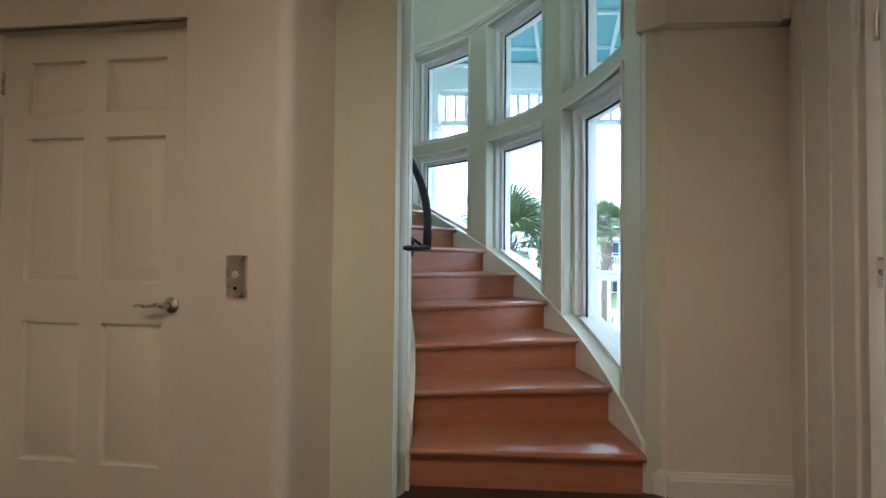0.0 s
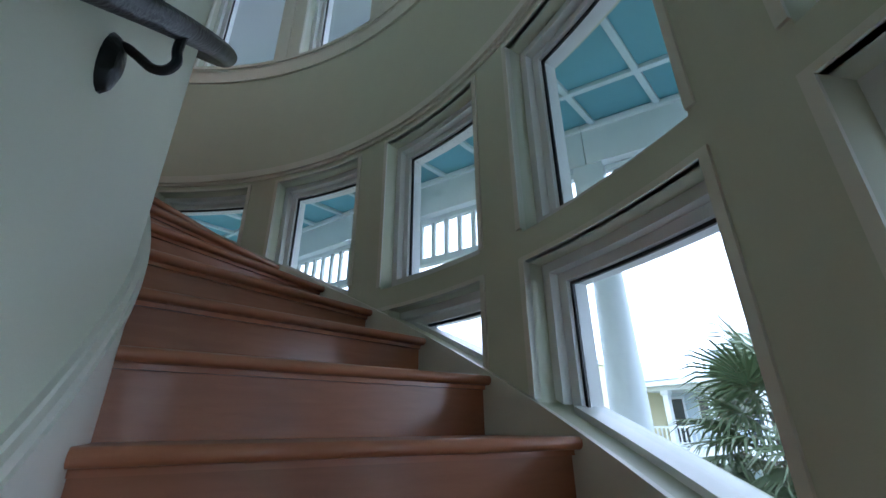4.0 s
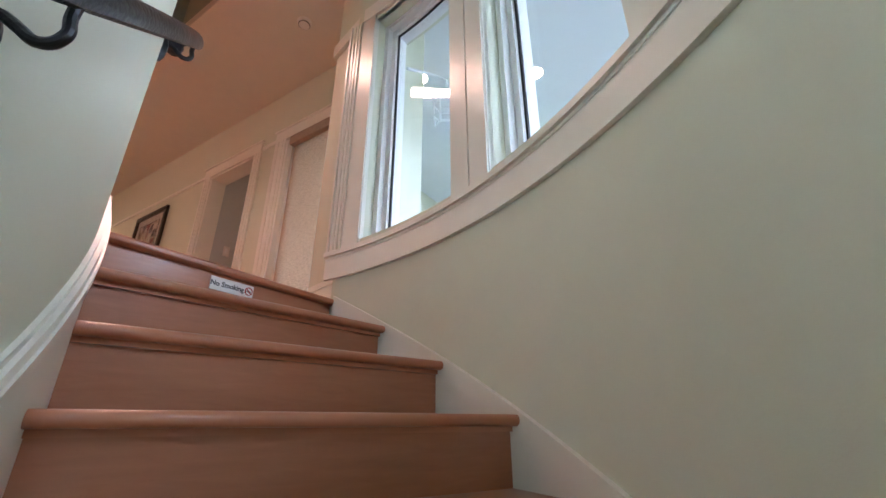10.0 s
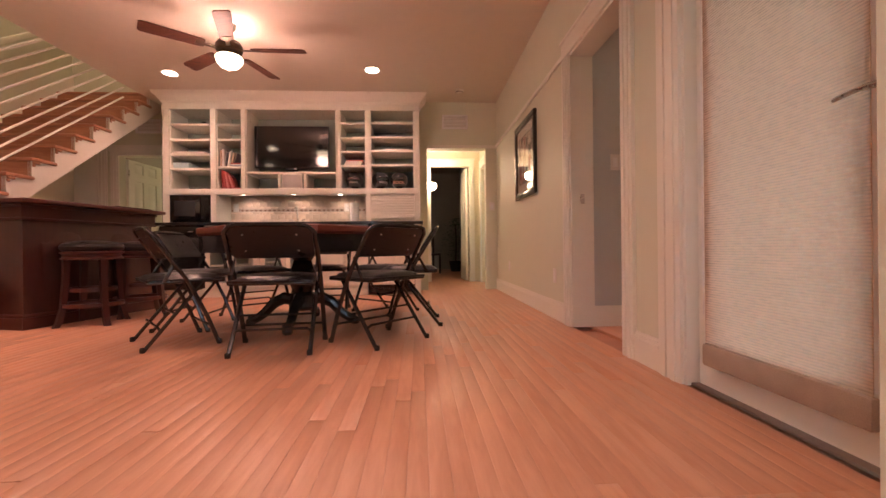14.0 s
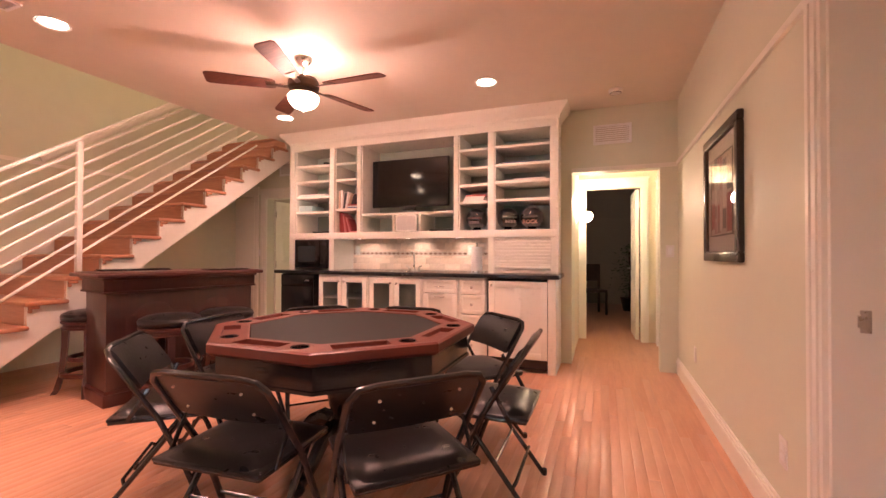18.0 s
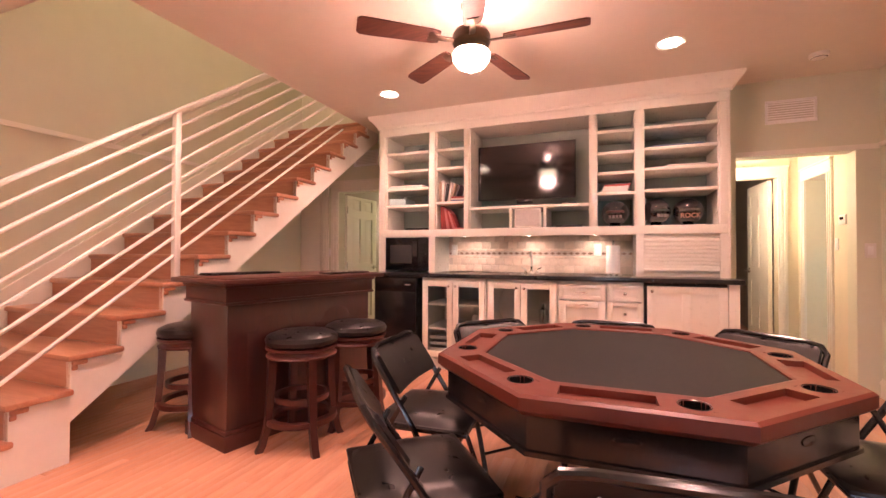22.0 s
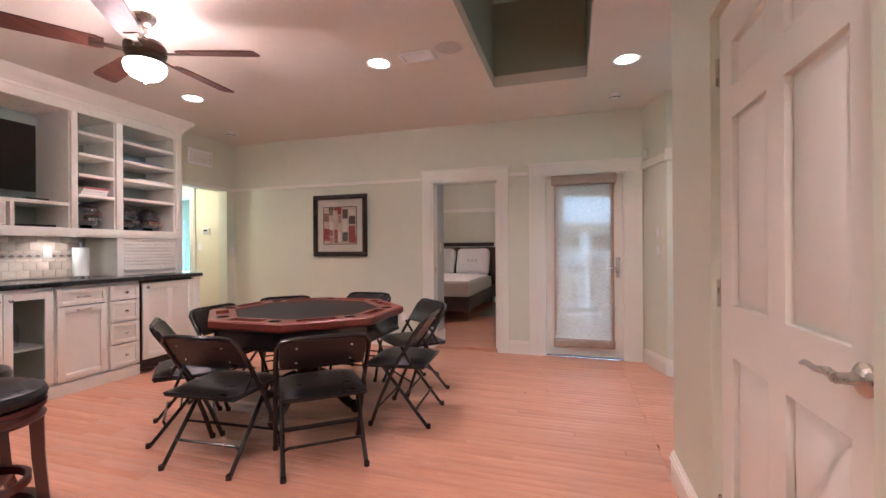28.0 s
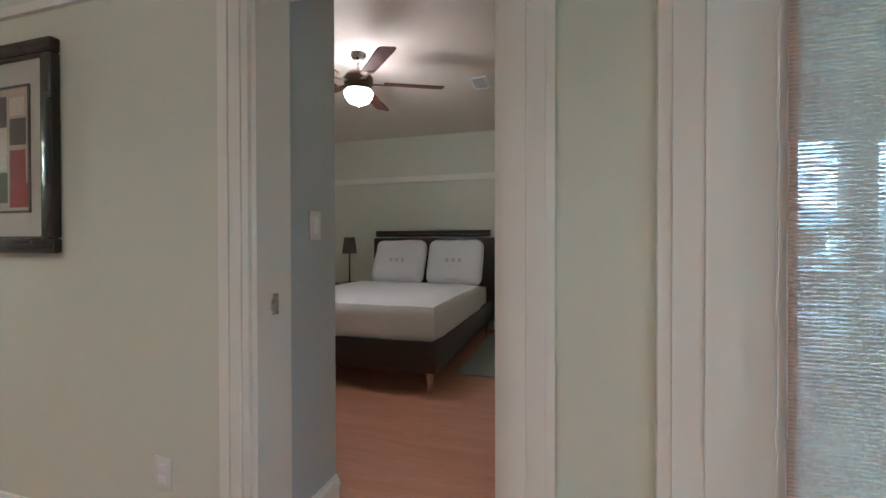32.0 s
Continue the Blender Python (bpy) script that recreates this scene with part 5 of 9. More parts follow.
_line = lambda y: H(SZ + (y - SY) * SRISE / SRUN)
part("stringer", Shape().prism([(0.96, Z0), (SY + SRUN + 0.012, Z0), (SY + SRUN + 0.012, H(SZ - 0.034)), (SY + 0.012, H(SZ - 0.034)), (SY + 0.012, H(0.18)), (0.96, H(0.18))], SX1 - 0.04, SX1, Matrix(((0, 0, 1, 0), (1, 0, 0, 0), (0, 1, 0, 0), (0, 0, 0, 1)))), RAIL_PAINT, ST, "cream-painted cut stringer")


def sloped(x0, x1, y0, y1, lo, hi):
    """A board in the plane of the flight; lo and hi: heights over the nosing line."""
    v = [(x, y, max(_line(y) + o, Z0)) for x in (x0, x1) for y, o in ((y0, lo), (y1, lo), (y1, hi), (y0, hi))]
    return Shape().add(v, [(0, 1, 2, 3), (7, 6, 5, 4), (0, 4, 5, 1), (1, 5, 6, 2), (2, 6, 7, 3), (3, 7, 4, 0)])


part("soffit", sloped(SX0 + 0.02, SX1 - 0.04, 1.3, 4.74, -0.36, -0.33), WALL, ST)
part("wall_skirt", sloped(SX0 + 0.002, SX0 + 0.02, 0.80, 4.74, -0.15, 0.13), TRIM, ST)
BAL = thing("stair_balustrade", "cream-painted metal balustrade with parallel sloping rods and a scrolled end", "balustrade")
_bx = SX1 + 0.03
_slope = math.degrees(math.atan2(SRISE, SRUN))
for _y in (0.80, 2.0):
    _zb = Z0 if _y < 1 else _line(_y) - 0.03
    part("post", Shape().rbox(_bx - 0.02, _bx + 0.02, _y - 0.02, _y + 0.02, _zb, _line(_y) + 1.085, 0.004), RAIL_PAINT, BAL)
for _o in (0.98, 0.86, 0.74, 0.62, 0.50, 0.375, 0.255, 0.135):
    _z0 = _line(0.80) + _o
    part("rod", Shape().tube([(_bx, 0.80, _z0), (_bx, 3.9, _line(3.9) + _o)], 0.011, 8), RAIL_PAINT, BAL)
part("handrail", Shape().rbox(-0.024, 0.024, 0.0, 3.72, -0.011, 0.011, 0.004, pose(_bx, 0.80, _line(0.80) + 1.09, _slope)), RAIL_PAINT, BAL)
_p = []
_q = Vector((_bx, 0.80, _line(0.80) + 1.09))
for _i in range(26):
    _t = _i / 25
    if _t < 0.45:
        _a = _t / 0.45
        _p.append(_q + Vector((0, -0.10 * math.sin(_a * math.pi / 2), -0.16 * (1 - math.cos(_a * math.pi / 2)) - 0.02 * _a)))
    else:
        _a = (_t - 0.45) / 0.55
        _p.append(_q + Vector((0, -0.10 + 0.055 * (1 - math.cos(_a * math.pi)) * (0.4 + 0.6 * _a), -0.18 - 0.17 * _a)))
part("scroll", Shape().tube(_p, 0.012, 8), RAIL_PAINT, BAL)
for _c, _rr in (((-0.055, -0.095), 0.045), ((-0.075, -0.36), 0.04)):
    _p = [_q + Vector((0, _c[0] + _rr * (1 - a / 30) * math.cos(a * 0.32), _c[1] + _rr * (1 - a / 30) * math.sin(a * 0.32))) for a in range(26)]
    part("curl", Shape().tube(_p, 0.007, 8), RAIL_PAINT, BAL)
# wall-side handrail of the upper part of the flight
WR = thing("wall_handrail", "cream-painted handrail fixed to the stair wall", "handrail")
part("rail", Shape().rbox(-0.02, 0.02, 0, 2.9, -0.03, 0.03, 0.008, pose(XW + 0.07, 2.3, _line(2.3) + 0.86, _slope)), RAIL_PAINT, WR)
for _y in (2.6, 3.6):
    part("bracket", Shape().tube([(XW, _y, _line(_y) + 0.78), (XW + 0.06, _y, _line(_y) + 0.79), (XW + 0.07, _y, _line(_y) + 0.85)], 0.008, 8), RAIL_PAINT, WR)
# the walls of the stair shaft above the ceiling
setting("wall_shaft_east", Shape().box(-4.38, -4.28, 1.49, YN, ZC + 0.1, ZC + 2.6), WALL, "wall of the upper stair shaft", "wall")
setting("wall_shaft_south", Shape().box(XW, -4.28, 1.39, 1.49, ZC + 0.1, ZC + 2.6), WALL, "wall of the upper stair shaft", "wall")
setting("wall_shaft_north", Shape().box(XW - 0.16, -4.28, YN, YN + 0.14, ZC, ZC + 2.6), WALL, "wall of the upper stair shaft", "wall")
setting("ceiling_shaft", Shape().box(XW - 0.16, -4.28, 1.39, YN, ZC + 2.6, ZC + 2.7), CEIL, "ceiling of the upper stair shaft", "ceiling")


_ul = thing("landing_downlight", "recessed round downlight over the stair landing, lit", "downlight", "ceiling downlights", pose(-5.0, 2.9, ZC + 2.6))
part("trim_ring", Shape().lathe([(0.075, 0.004), (0.095, -0.006), (0.098, 0.0), (0.075, 0.0)], 24), WHITE, _ul)
part("lens", Shape().lathe([(0.0, -0.001), (0.074, -0.001), (0.074, 0.003), (0, 0.003)], 24, caps=False), CAN_GLOW, _ul)
lamp("landing_lamp", "AREA", pose(-5.0, 2.9, ZC + 2.588), 13, (1.0, 0.66, 0.42), disk=0.14)


# ================= bar and stools =================
def bar():
    m = pose(-3.749, 1.831, Z0, 0, 0, -13.6)
    b = thing("bar_counter", "dark mahogany bar with an overhanging top and arched panels", "bar", m=m)
    x0, x1, y0, y1 = -0.43, 0.0, 0.0, 1.126
    part("body", Shape().rbox(x0, x1, y0, y1, 0.0, 0.87, 0.003), MAHOGANY_UP, b)
    part("plinth", Shape().rbox(x0 - 0.02, x1 + 0.02, y0 - 0.02, y1 + 0.02, 0, 0.09, 0.006).rbox(x0 - 0.012, x1 + 0.012, y0 - 0.012, y1 + 0.012, 0.09, 0.115, 0.005), MAHOGANY, b)
    part("frieze", Shape().rbox(x0 - 0.022, x1 + 0.022, y0 - 0.022, y1 + 0.022, 0.84, 0.945, 0.004), MAHOGANY, b)
    for o, za, zb in ((0.03, 0.83, 0.848), (0.035, 0.93, 0.952)):
        part("moulding", Shape().rbox(x0 - o, x1 + o, y0 - o, y1 + o, za, zb, 0.006), MAHOGANY, b)
    part("top", Shape().rbox(-0.51, 0.13, -0.087, 1.17, 0.952, 0.982, 0.008), MAHOGANY, b, "polished mahogany top")
    part("top_edge", Shape().rbox(-0.48, 0.10, -0.057, 1.14, 0.982, 0.987, 0.003), MAHOGANY, b)
    for i in range(2):                       # arched raised panels on the long sides
        ya = y0 + 0.12 + i * 0.49
        for side, x in ((1, x1), (-1, x0)):
            poly = [(ya, 0.16), (ya + 0.39, 0.16), (ya + 0.39, 0.66)]
            poly += [(ya + 0.34, 0.66), (ya + 0.31, 0.69)] + [(ya + 0.195 + 0.11 * math.cos(q * math.pi / 8), 0.70 + 0.05 * math.sin(q * math.pi / 8)) for q in range(9)] + [(ya + 0.08, 0.69), (ya + 0.05, 0.66), (ya, 0.66)]
            s = Shape()
            n = len(poly)
            cy, cz = ya + 0.195, 0.43
            s.add([(x, y, z) for y, z in poly] + [(x + side * 0.007, cy + (y - cy) * 0.9, cz + (z - cz) * 0.93) for y, z in poly], [tuple(range(n, 2 * n))] + [(k, (k + 1) % n, n + (k + 1) % n, n + k) for k in range(n)])
            part("panel", s, MAHOGANY_UP, b)
    mat = thing("drip_mat", "black ribbed rubber bar mat lying on the bar", "mat", m=m @ pose(-0.39, 0.12, 0.987))
    part("base", Shape().rbox(-0.09, 0.07, -0.06, 0.45, 0, 0.006, 0.002), BLACK, mat)
    for i in range(8):
        part("rib", Shape().rbox(-0.08 + i * 0.019, -0.072 + i * 0.019, -0.05, 0.44, 0.006, 0.014, 0.002), BLACK, mat)
    g = thing("drip_tray", "small slotted metal drip tray on the bar", "tray", m=m @ pose(0.0, 0.88, 0.987))
    part("pan", Shape().rbox(-0.07, 0.07, -0.18, 0.18, 0, 0.01, 0.003), BLACK_METAL, g)
    for i in range(6):
        part("slot_bar", Shape().rbox(-0.06, 0.06, -0.165 + i * 0.06, -0.14 + i * 0.06, 0.01, 0.016, 0.003), NICKEL, g)


bar()


def stool():
    st = thing("bar_stool", "backless mahogany bar stool with a round black padded seat", "stool", "stools at the bar")
    part("cushion", Shape().lathe([(0.0, 0.66), (0.185, 0.66), (0.205, 0.675), (0.21, 0.70), (0.20, 0.725), (0.16, 0.745), (0.08, 0.757), (0.0, 0.76)], 36), VINYL, st, "black vinyl cushion")
    part("seat_ring", Shape().lathe([(0.17, 0.585), (0.20, 0.588), (0.204, 0.60), (0.19, 0.612), (0.19, 0.632), (0.205, 0.642), (0.206, 0.66), (0.17, 0.662)], 36), MAHOGANY, st)
    for k in range(4):
        m = pose(0, 0, 0, 0, 0, 45 + 90 * k)
        ring = [((0.150, -0.022), (0.195, -0.022), (0.195, 0.022), (0.150, 0.022), 0.588), ((0.158, -0.021), (0.198, -0.021), (0.198, 0.021), (0.158, 0.021), 0.40), ((0.178, -0.020), (0.214, -0.020), (0.214, 0.020), (0.178, 0.020), 0.16), ((0.205, -0.020), (0.242, -0.020), (0.242, 0.020), (0.205, 0.020), 0.04), ((0.222, -0.020), (0.262, -0.020), (0.262, 0.020), (0.222, 0.020), 0.0)]
        v = [m @ Vector((x, y, r[4])) for r in ring for x, y in r[:4]]
        f = [(3, 2, 1, 0), (16, 17, 18, 19)]
        for i in range(4):
            f += [(4 * i + j, 4 * i + (j + 1) % 4, 4 * i + 4 + (j + 1) % 4, 4 * i + 4 + j) for j in range(4)]
        s = Shape().add(v, f)
        s.tube([m @ Vector((0.17, -0.02, 0.585)), m @ Vector((0.185, 0.0, 0.55)), m @ Vector((0.17, 0.02, 0.585))], 0.012, 6)
        part("leg", s, MAHOGANY_UP, st)
    part("foot_ring", Shape().lathe([(0.165, 0.165), (0.205, 0.165), (0.208, 0.172), (0.205, 0.20), (0.165, 0.20), (0.165, 0.165)], 36, caps=False), MAHOGANY, st)
    part("upper_ring", Shape().lathe([(0.140, 0.30), (0.158, 0.30), (0.158, 0.335), (0.14, 0.335), (0.14, 0.30)], 30, caps=False), MAHOGANY, st)
    return st


_st = stool()
for _o in _st.children:
    _o.data.transform(Matrix.Diagonal((1, 1, 0.89, 1)))
_st.matrix_basis = pose(-3.442, 2.096, Z0, 0, 0, 12)
for _x, _y, _a in ((-3.338, 2.521, 40), (-4.30, 2.06, 5), (-4.20, 2.60, 30)):
    copy_thing(_st, pose(_x, _y, Z0, 0, 0, _a))


# ================= card table and folding chairs =================
TX, TY = -1.69, 1.837


def card_table():
    t = thing("card_table", "octagonal mahogany card table with a grey felt centre", "table", m=pose(TX, TY, Z0) @ Matrix.Diagonal((0.93, 0.93, 1, 1)))
    R, top = 0.81, 0.775
    oct_ = lambda r, off=22.5: [(r * math.cos(radians(off + 45 * k)), r * math.sin(radians(off + 45 * k))) for k in range(8)]
    part("felt", Shape().prism(oct_(0.595), top - 0.012, top - 0.006), FELT, t, "grey-green felt playing surface")
    # rim: eight boards mitred together, each with a chip tray and a cup hole
    for k in range(8):
        m = pose(0, 0, 0, 0, 0, 45 * k)
        c = math.cos(radians(22.5))
        ro, ri, th = R * c, 0.60 * c, math.tan(radians(22.5))
        s = Shape()
        prof = [(ri, top - 0.012), (ri, top - 0.003), (ri + 0.012, top), (ro - 0.012, top), (ro, top - 0.008), (ro, top - 0.045), (ro - 0.02, top - 0.062)]
        n = len(prof)
        # the top band is split to leave the tray and the cup open
        ta, tb, tc0, tc1 = -0.20, 0.085, 0.135, 0.225
        y_in, y_out = ri + 0.05, ro - 0.05
        v = [m @ Vector((x, sgn * x * th, z)) for sgn in (-1, 1) for x, z in prof]
        f = [(i, i + 1, n + i + 1, n + i) for i in range(n - 1) if i != 2]
        s.add(v, f)
        a, b = ri + 0.012, ro - 0.012
        def quad(x0, x1, y0a, y1a, y0b, y1b, z=top):
            s.add([m @ Vector(q) for q in ((x0, y0a, z), (x1, y0b, z), (x1, y1b, z), (x0, y1a, z))], [(0, 1, 2, 3)])
        quad(a, y_in, -a * th, a * th, -y_in * th, y_in * th)
        quad(y_out, b, -y_out * th, y_out * th, -b * th, b * th)
        quad(y_in, y_out, -y_in * th, ta, -y_out * th, ta)
        quad(y_in, y_out, tb, tc0, tb, tc0)
        quad(y_in, y_out, tc1, y_in * th, tc1, y_out * th)
        # tray floor and walls
        zf = top - 0.022
        quad(y_in, y_out, ta, tb, ta, tb, zf)
        for (p, q) in (((y_in, ta), (y_out, ta)), ((y_out, ta), (y_out, tb)), ((y_out, tb), (y_in, tb)), ((y_in, tb), (y_in, ta))):
            s.add([m @ Vector((p[0], p[1], top)), m @ Vector((q[0], q[1], top)), m @ Vector((q[0], q[1], zf)), m @ Vector((p[0], p[1], zf))], [(0, 1, 2, 3)])
        # round cup hole set in the square gap
        cx, cy, cr = (y_in + y_out) / 2, (tc0 + tc1) / 2, 0.041
        N = 16
        ringv, sq = [], []
        for i in range(N):
            an = 2 * math.pi * i / N
            dx, dy = math.cos(an), math.sin(an)
            k2 = 1 / max(abs(dx) / ((y_out - y_in) / 2), abs(dy) / ((tc1 - tc0) / 2))
            ringv.append((cx + cr * dx, cy + cr * dy, top)), sq.append((cx + k2 * dx, cy + k2 * dy, top))
        low = [(x, y, top - 0.05) for x, y, z in ringv]
        s.add([m @ Vector(q) for q in ringv + sq + low], [(i, (i + 1) % N, N + (i + 1) % N, N + i) for i in range(N)] + [(i, (i + 1) % N, 2 * N + (i + 1) % N, 2 * N + i) for i in range(N)])
        r = part("rim_board", s, MAHOGANY_RIM, t, smooth=0)
        cup = Shape().lathe([(0.0, top - 0.049), (0.040, top - 0.049), (0.0405, top - 0.001), (0.045, top + 0.002), (0.046, top)], 20, m @ pose(cx, cy, 0), caps=False)
        part("cup_holder", cup, BLACK_METAL, r, "black metal cup holder")
    part("apron", Shape().prism(oct_(0.765), top - 0.17, top - 0.055), BLACK_METAL, t, "black apron")
    part("apron_base", Shape().prism(oct_(0.775), top - 0.185, top - 0.17), BLACK_METAL, t)
    for k in range(8):
        m = pose(0, 0, 0, 0, 0, 45 * k)
        part("badge", Shape().lathe([(0, 0.004), (0.03, 0.003), (0.034, 0)], 18, m @ pose(0.765 * math.cos(radians(22.5)), 0, top - 0.105, 0, 90, 0) @ Matrix.Diagonal((0.42, 1.2, 1, 1))), BLACK_METAL, t)
    part("pedestal", Shape().lathe([(0.13, 0.59), (0.14, 0.57), (0.10, 0.55), (0.075, 0.52), (0.085, 0.49), (0.105, 0.44), (0.115, 0.38), (0.105, 0.32), (0.085, 0.27), (0.10, 0.25), (0.11, 0.22), (0.11, 0.14), (0.08, 0.12)], 24), BLACK_METAL, t, "turned black pedestal")
    for k in range(4):
        m = pose(0, 0, 0, 0, 0, 45 * 0 + 90 * k)
        pts = [m @ Vector(q) for q in ((0.07, 0, 0.20), (0.16, 0, 0.22), (0.25, 0, 0.18), (0.33, 0, 0.10), (0.40, 0, 0.055), (0.46, 0, 0.05))]
        leg = part("leg", Shape().tube(pts, [0.045, 0.045, 0.042, 0.036, 0.032, 0.04], 10, flat=1.1), BLACK_METAL, t, "curved black leg")
        part("claw_foot", Shape().lathe([(0.0, 0.0), (0.03, 0.002), (0.042, 0.02), (0.04, 0.045), (0.02, 0.06), (0, 0.062)], 14, m @ pose(0.45, 0, 0)), BLACK_METAL, leg)
    return t


_tb = card_table()
for _o in _tb.children_recursive:
    _o.data.transform(Matrix.Diagonal((0.952, 0.952, 0.96, 1)))


def folding_chair():
    """Faces +y; the seat's middle over the origin."""
    c = thing("folding_chair", "black steel folding chair with a padded black vinyl seat", "chair", "chairs round the table")
    w = 0.222
    # front legs run up into the back frame
    pts = [(-w, 0.17, 0.0), (-w, 0.10, 0.20), (-w, 0.0, 0.43), (-w, -0.115, 0.62), (-w + 0.004, -0.185, 0.73), (-w + 0.03, -0.205, 0.765), (-w + 0.08, -0.212, 0.775), (w - 0.08, -0.212, 0.775), (w - 0.03, -0.205, 0.765), (w - 0.004, -0.185, 0.73), (w, -0.115, 0.62), (w, 0.0, 0.43), (w, 0.10, 0.20), (w, 0.17, 0.0)]
    part("front_frame", Shape().tube(pts, 0.0125, 8), BLACK_METAL, c)
    for s in (-1, 1):
        x = s * (w - 0.028)
        part("rear_leg", Shape().tube([(x, 0.10, 0.435), (x, -0.06, 0.22), (x, -0.225, 0.0)], 0.0115, 8), BLACK_METAL, c)
        part("foot_cap", Shape().lathe([(0.014, 0), (0.015, 0.02), (0.013, 0.03)], 10, pose(x, -0.225, 0)), BLACK, c)
        part("foot_cap", Shape().lathe([(0.015, 0), (0.016, 0.02), (0.014, 0.03)], 10, pose(s * w, 0.17, 0)), BLACK, c)
        part("hinge_bar", Shape().rbox(-0.004, 0.004, -0.085, 0.085, -0.01, 0.01, 0.003, pose(s * (w - 0.013), -0.085, 0.50, 62)), BLACK_METAL, c)
    part("front_brace", Shape().tube([(-w, 0.126, 0.126), (w, 0.126, 0.126)], 0.008, 8), BLACK_METAL, c)
    part("rear_brace", Shape().tube([(-w + 0.028, -0.135, 0.12), (-w + 0.05, -0.15, 0.145), (w - 0.05, -0.15, 0.145), (w - 0.028, -0.135, 0.12)], 0.008, 8), BLACK_METAL, c)
    part("rear_brace", Shape().tube([(-w + 0.028, -0.06, 0.22), (w - 0.028, -0.06, 0.22)], 0.007, 8), BLACK_METAL, c)
    # seat: steel pan and a domed pad
    part("seat_pan", Shape().rbox(-0.205, 0.205, -0.20, 0.215, 0.415, 0.435, 0.008), BLACK_METAL, c)
    s = Shape()
    N, v, f = 10, [], []
    for i in range(N + 1):
        for j in range(N + 1):
            x, y = -1 + 2 * i / N, -1 + 2 * j / N
            d = (1 - x ** 6) * (1 - y ** 6)
            rx, ry = 0.208 * (1 - 0.07 * max(0, abs(y) - 0.7) / 0.3 * abs(x)), 0.215 * (1 - 0.07 * max(0, abs(x) - 0.7) / 0.3 * abs(y))
            v.append((x * rx * (1 - 0.06 * (y < 0) * abs(y)), 0.005 + y * ry, 0.436 + 0.034 * d ** 0.5 + 0.008 * (1 - x * x) * (1 - y * y)))
    for i in range(N):
        for j in range(N):
            f.append((i * (N + 1) + j, (i + 1) * (N + 1) + j, (i + 1) * (N + 1) + j + 1, i * (N + 1) + j + 1))
    s.add(v, f)
    s.rbox(-0.204, 0.204, -0.206, 0.216, 0.428, 0.446, 0.008)
    part("seat_pad", s, VINYL, c, "padded vinyl seat")
    # back rest: curved sheet with a pad towards the sitter and rivets behind
    v, f = [], []
    M = 12
    for zi, (z, y) in enumerate(((0.575, -0.088), (0.60, -0.103), (0.68, -0.152), (0.745, -0.193), (0.762, -0.203))):
        for i in range(M + 1):
            x = -1 + 2 * i / M
            hw = (0.196, 0.206, 0.207, 0.203, 0.185)[zi]
            v.append((x * hw, y - 0.018 * (1 - x * x), z))
    rows = 5
    v += [(x, y + 0.012 + 0.014 * (0 < (i // (M + 1)) < 4), z) for i, (x, y, z) in enumerate(v)]
    K = rows * (M + 1)
    for r in range(rows - 1):
        for i in range(M):
            a = r * (M + 1) + i
            f += [(a, a + 1, a + M + 2, a + M + 1), (K + a, K + a + M + 1, K + a + M + 2, K + a + 1)]
    for i in range(M):
        f += [(i, K + i, K + i + 1, i + 1), ((rows - 1) * (M + 1) + i, (rows - 1) * (M + 1) + i + 1, K + (rows - 1) * (M + 1) + i + 1, K + (rows - 1) * (M + 1) + i)]
    for r in range(rows - 1):
        for e in (0, M):
            a = r * (M + 1) + e
            f.append((a, a + M + 1, K + a + M + 1, K + a))
    part("backrest", Shape().add(v, f), VINYL, c, "padded vinyl backrest")
    for x in (-0.13, 0.13):
        for z, y in ((0.62, -0.125), (0.715, -0.187)):
            part("rivet", Shape().lathe([(0, 0.004), (0.005, 0.003), (0.006, 0)], 8, pose(x, y - 0.004, z, 65)), NICKEL, c)
    return c


_ch = None
# place of each backrest's top, round the table
for _x, _y, _t in ((-0.65, 1.85, 0), (-0.97, 2.59, 0), (-1.70, 2.73, 0), (-2.39, 2.50, 0), (-2.69, 1.85, 4), (-2.49, 1.18, 0), (-1.61, 0.87, 0), (-0.90, 1.10, 0)):
    _a = math.degrees(math.atan2(TY - _y, TX - _x)) - 90 + _t
    _d = Vector((TX - _x, TY - _y)).normalized()
    _m = pose(_x + _d.x * 0.205, _y + _d.y * 0.205, Z0, 0, 0, _a) @ Matrix.Diagonal((1.05, 1.0, 0.965, 1))
    if _ch is None:
        _ch = folding_chair()
        _ch.matrix_basis = _m
    else:
        copy_thing(_ch, _m)


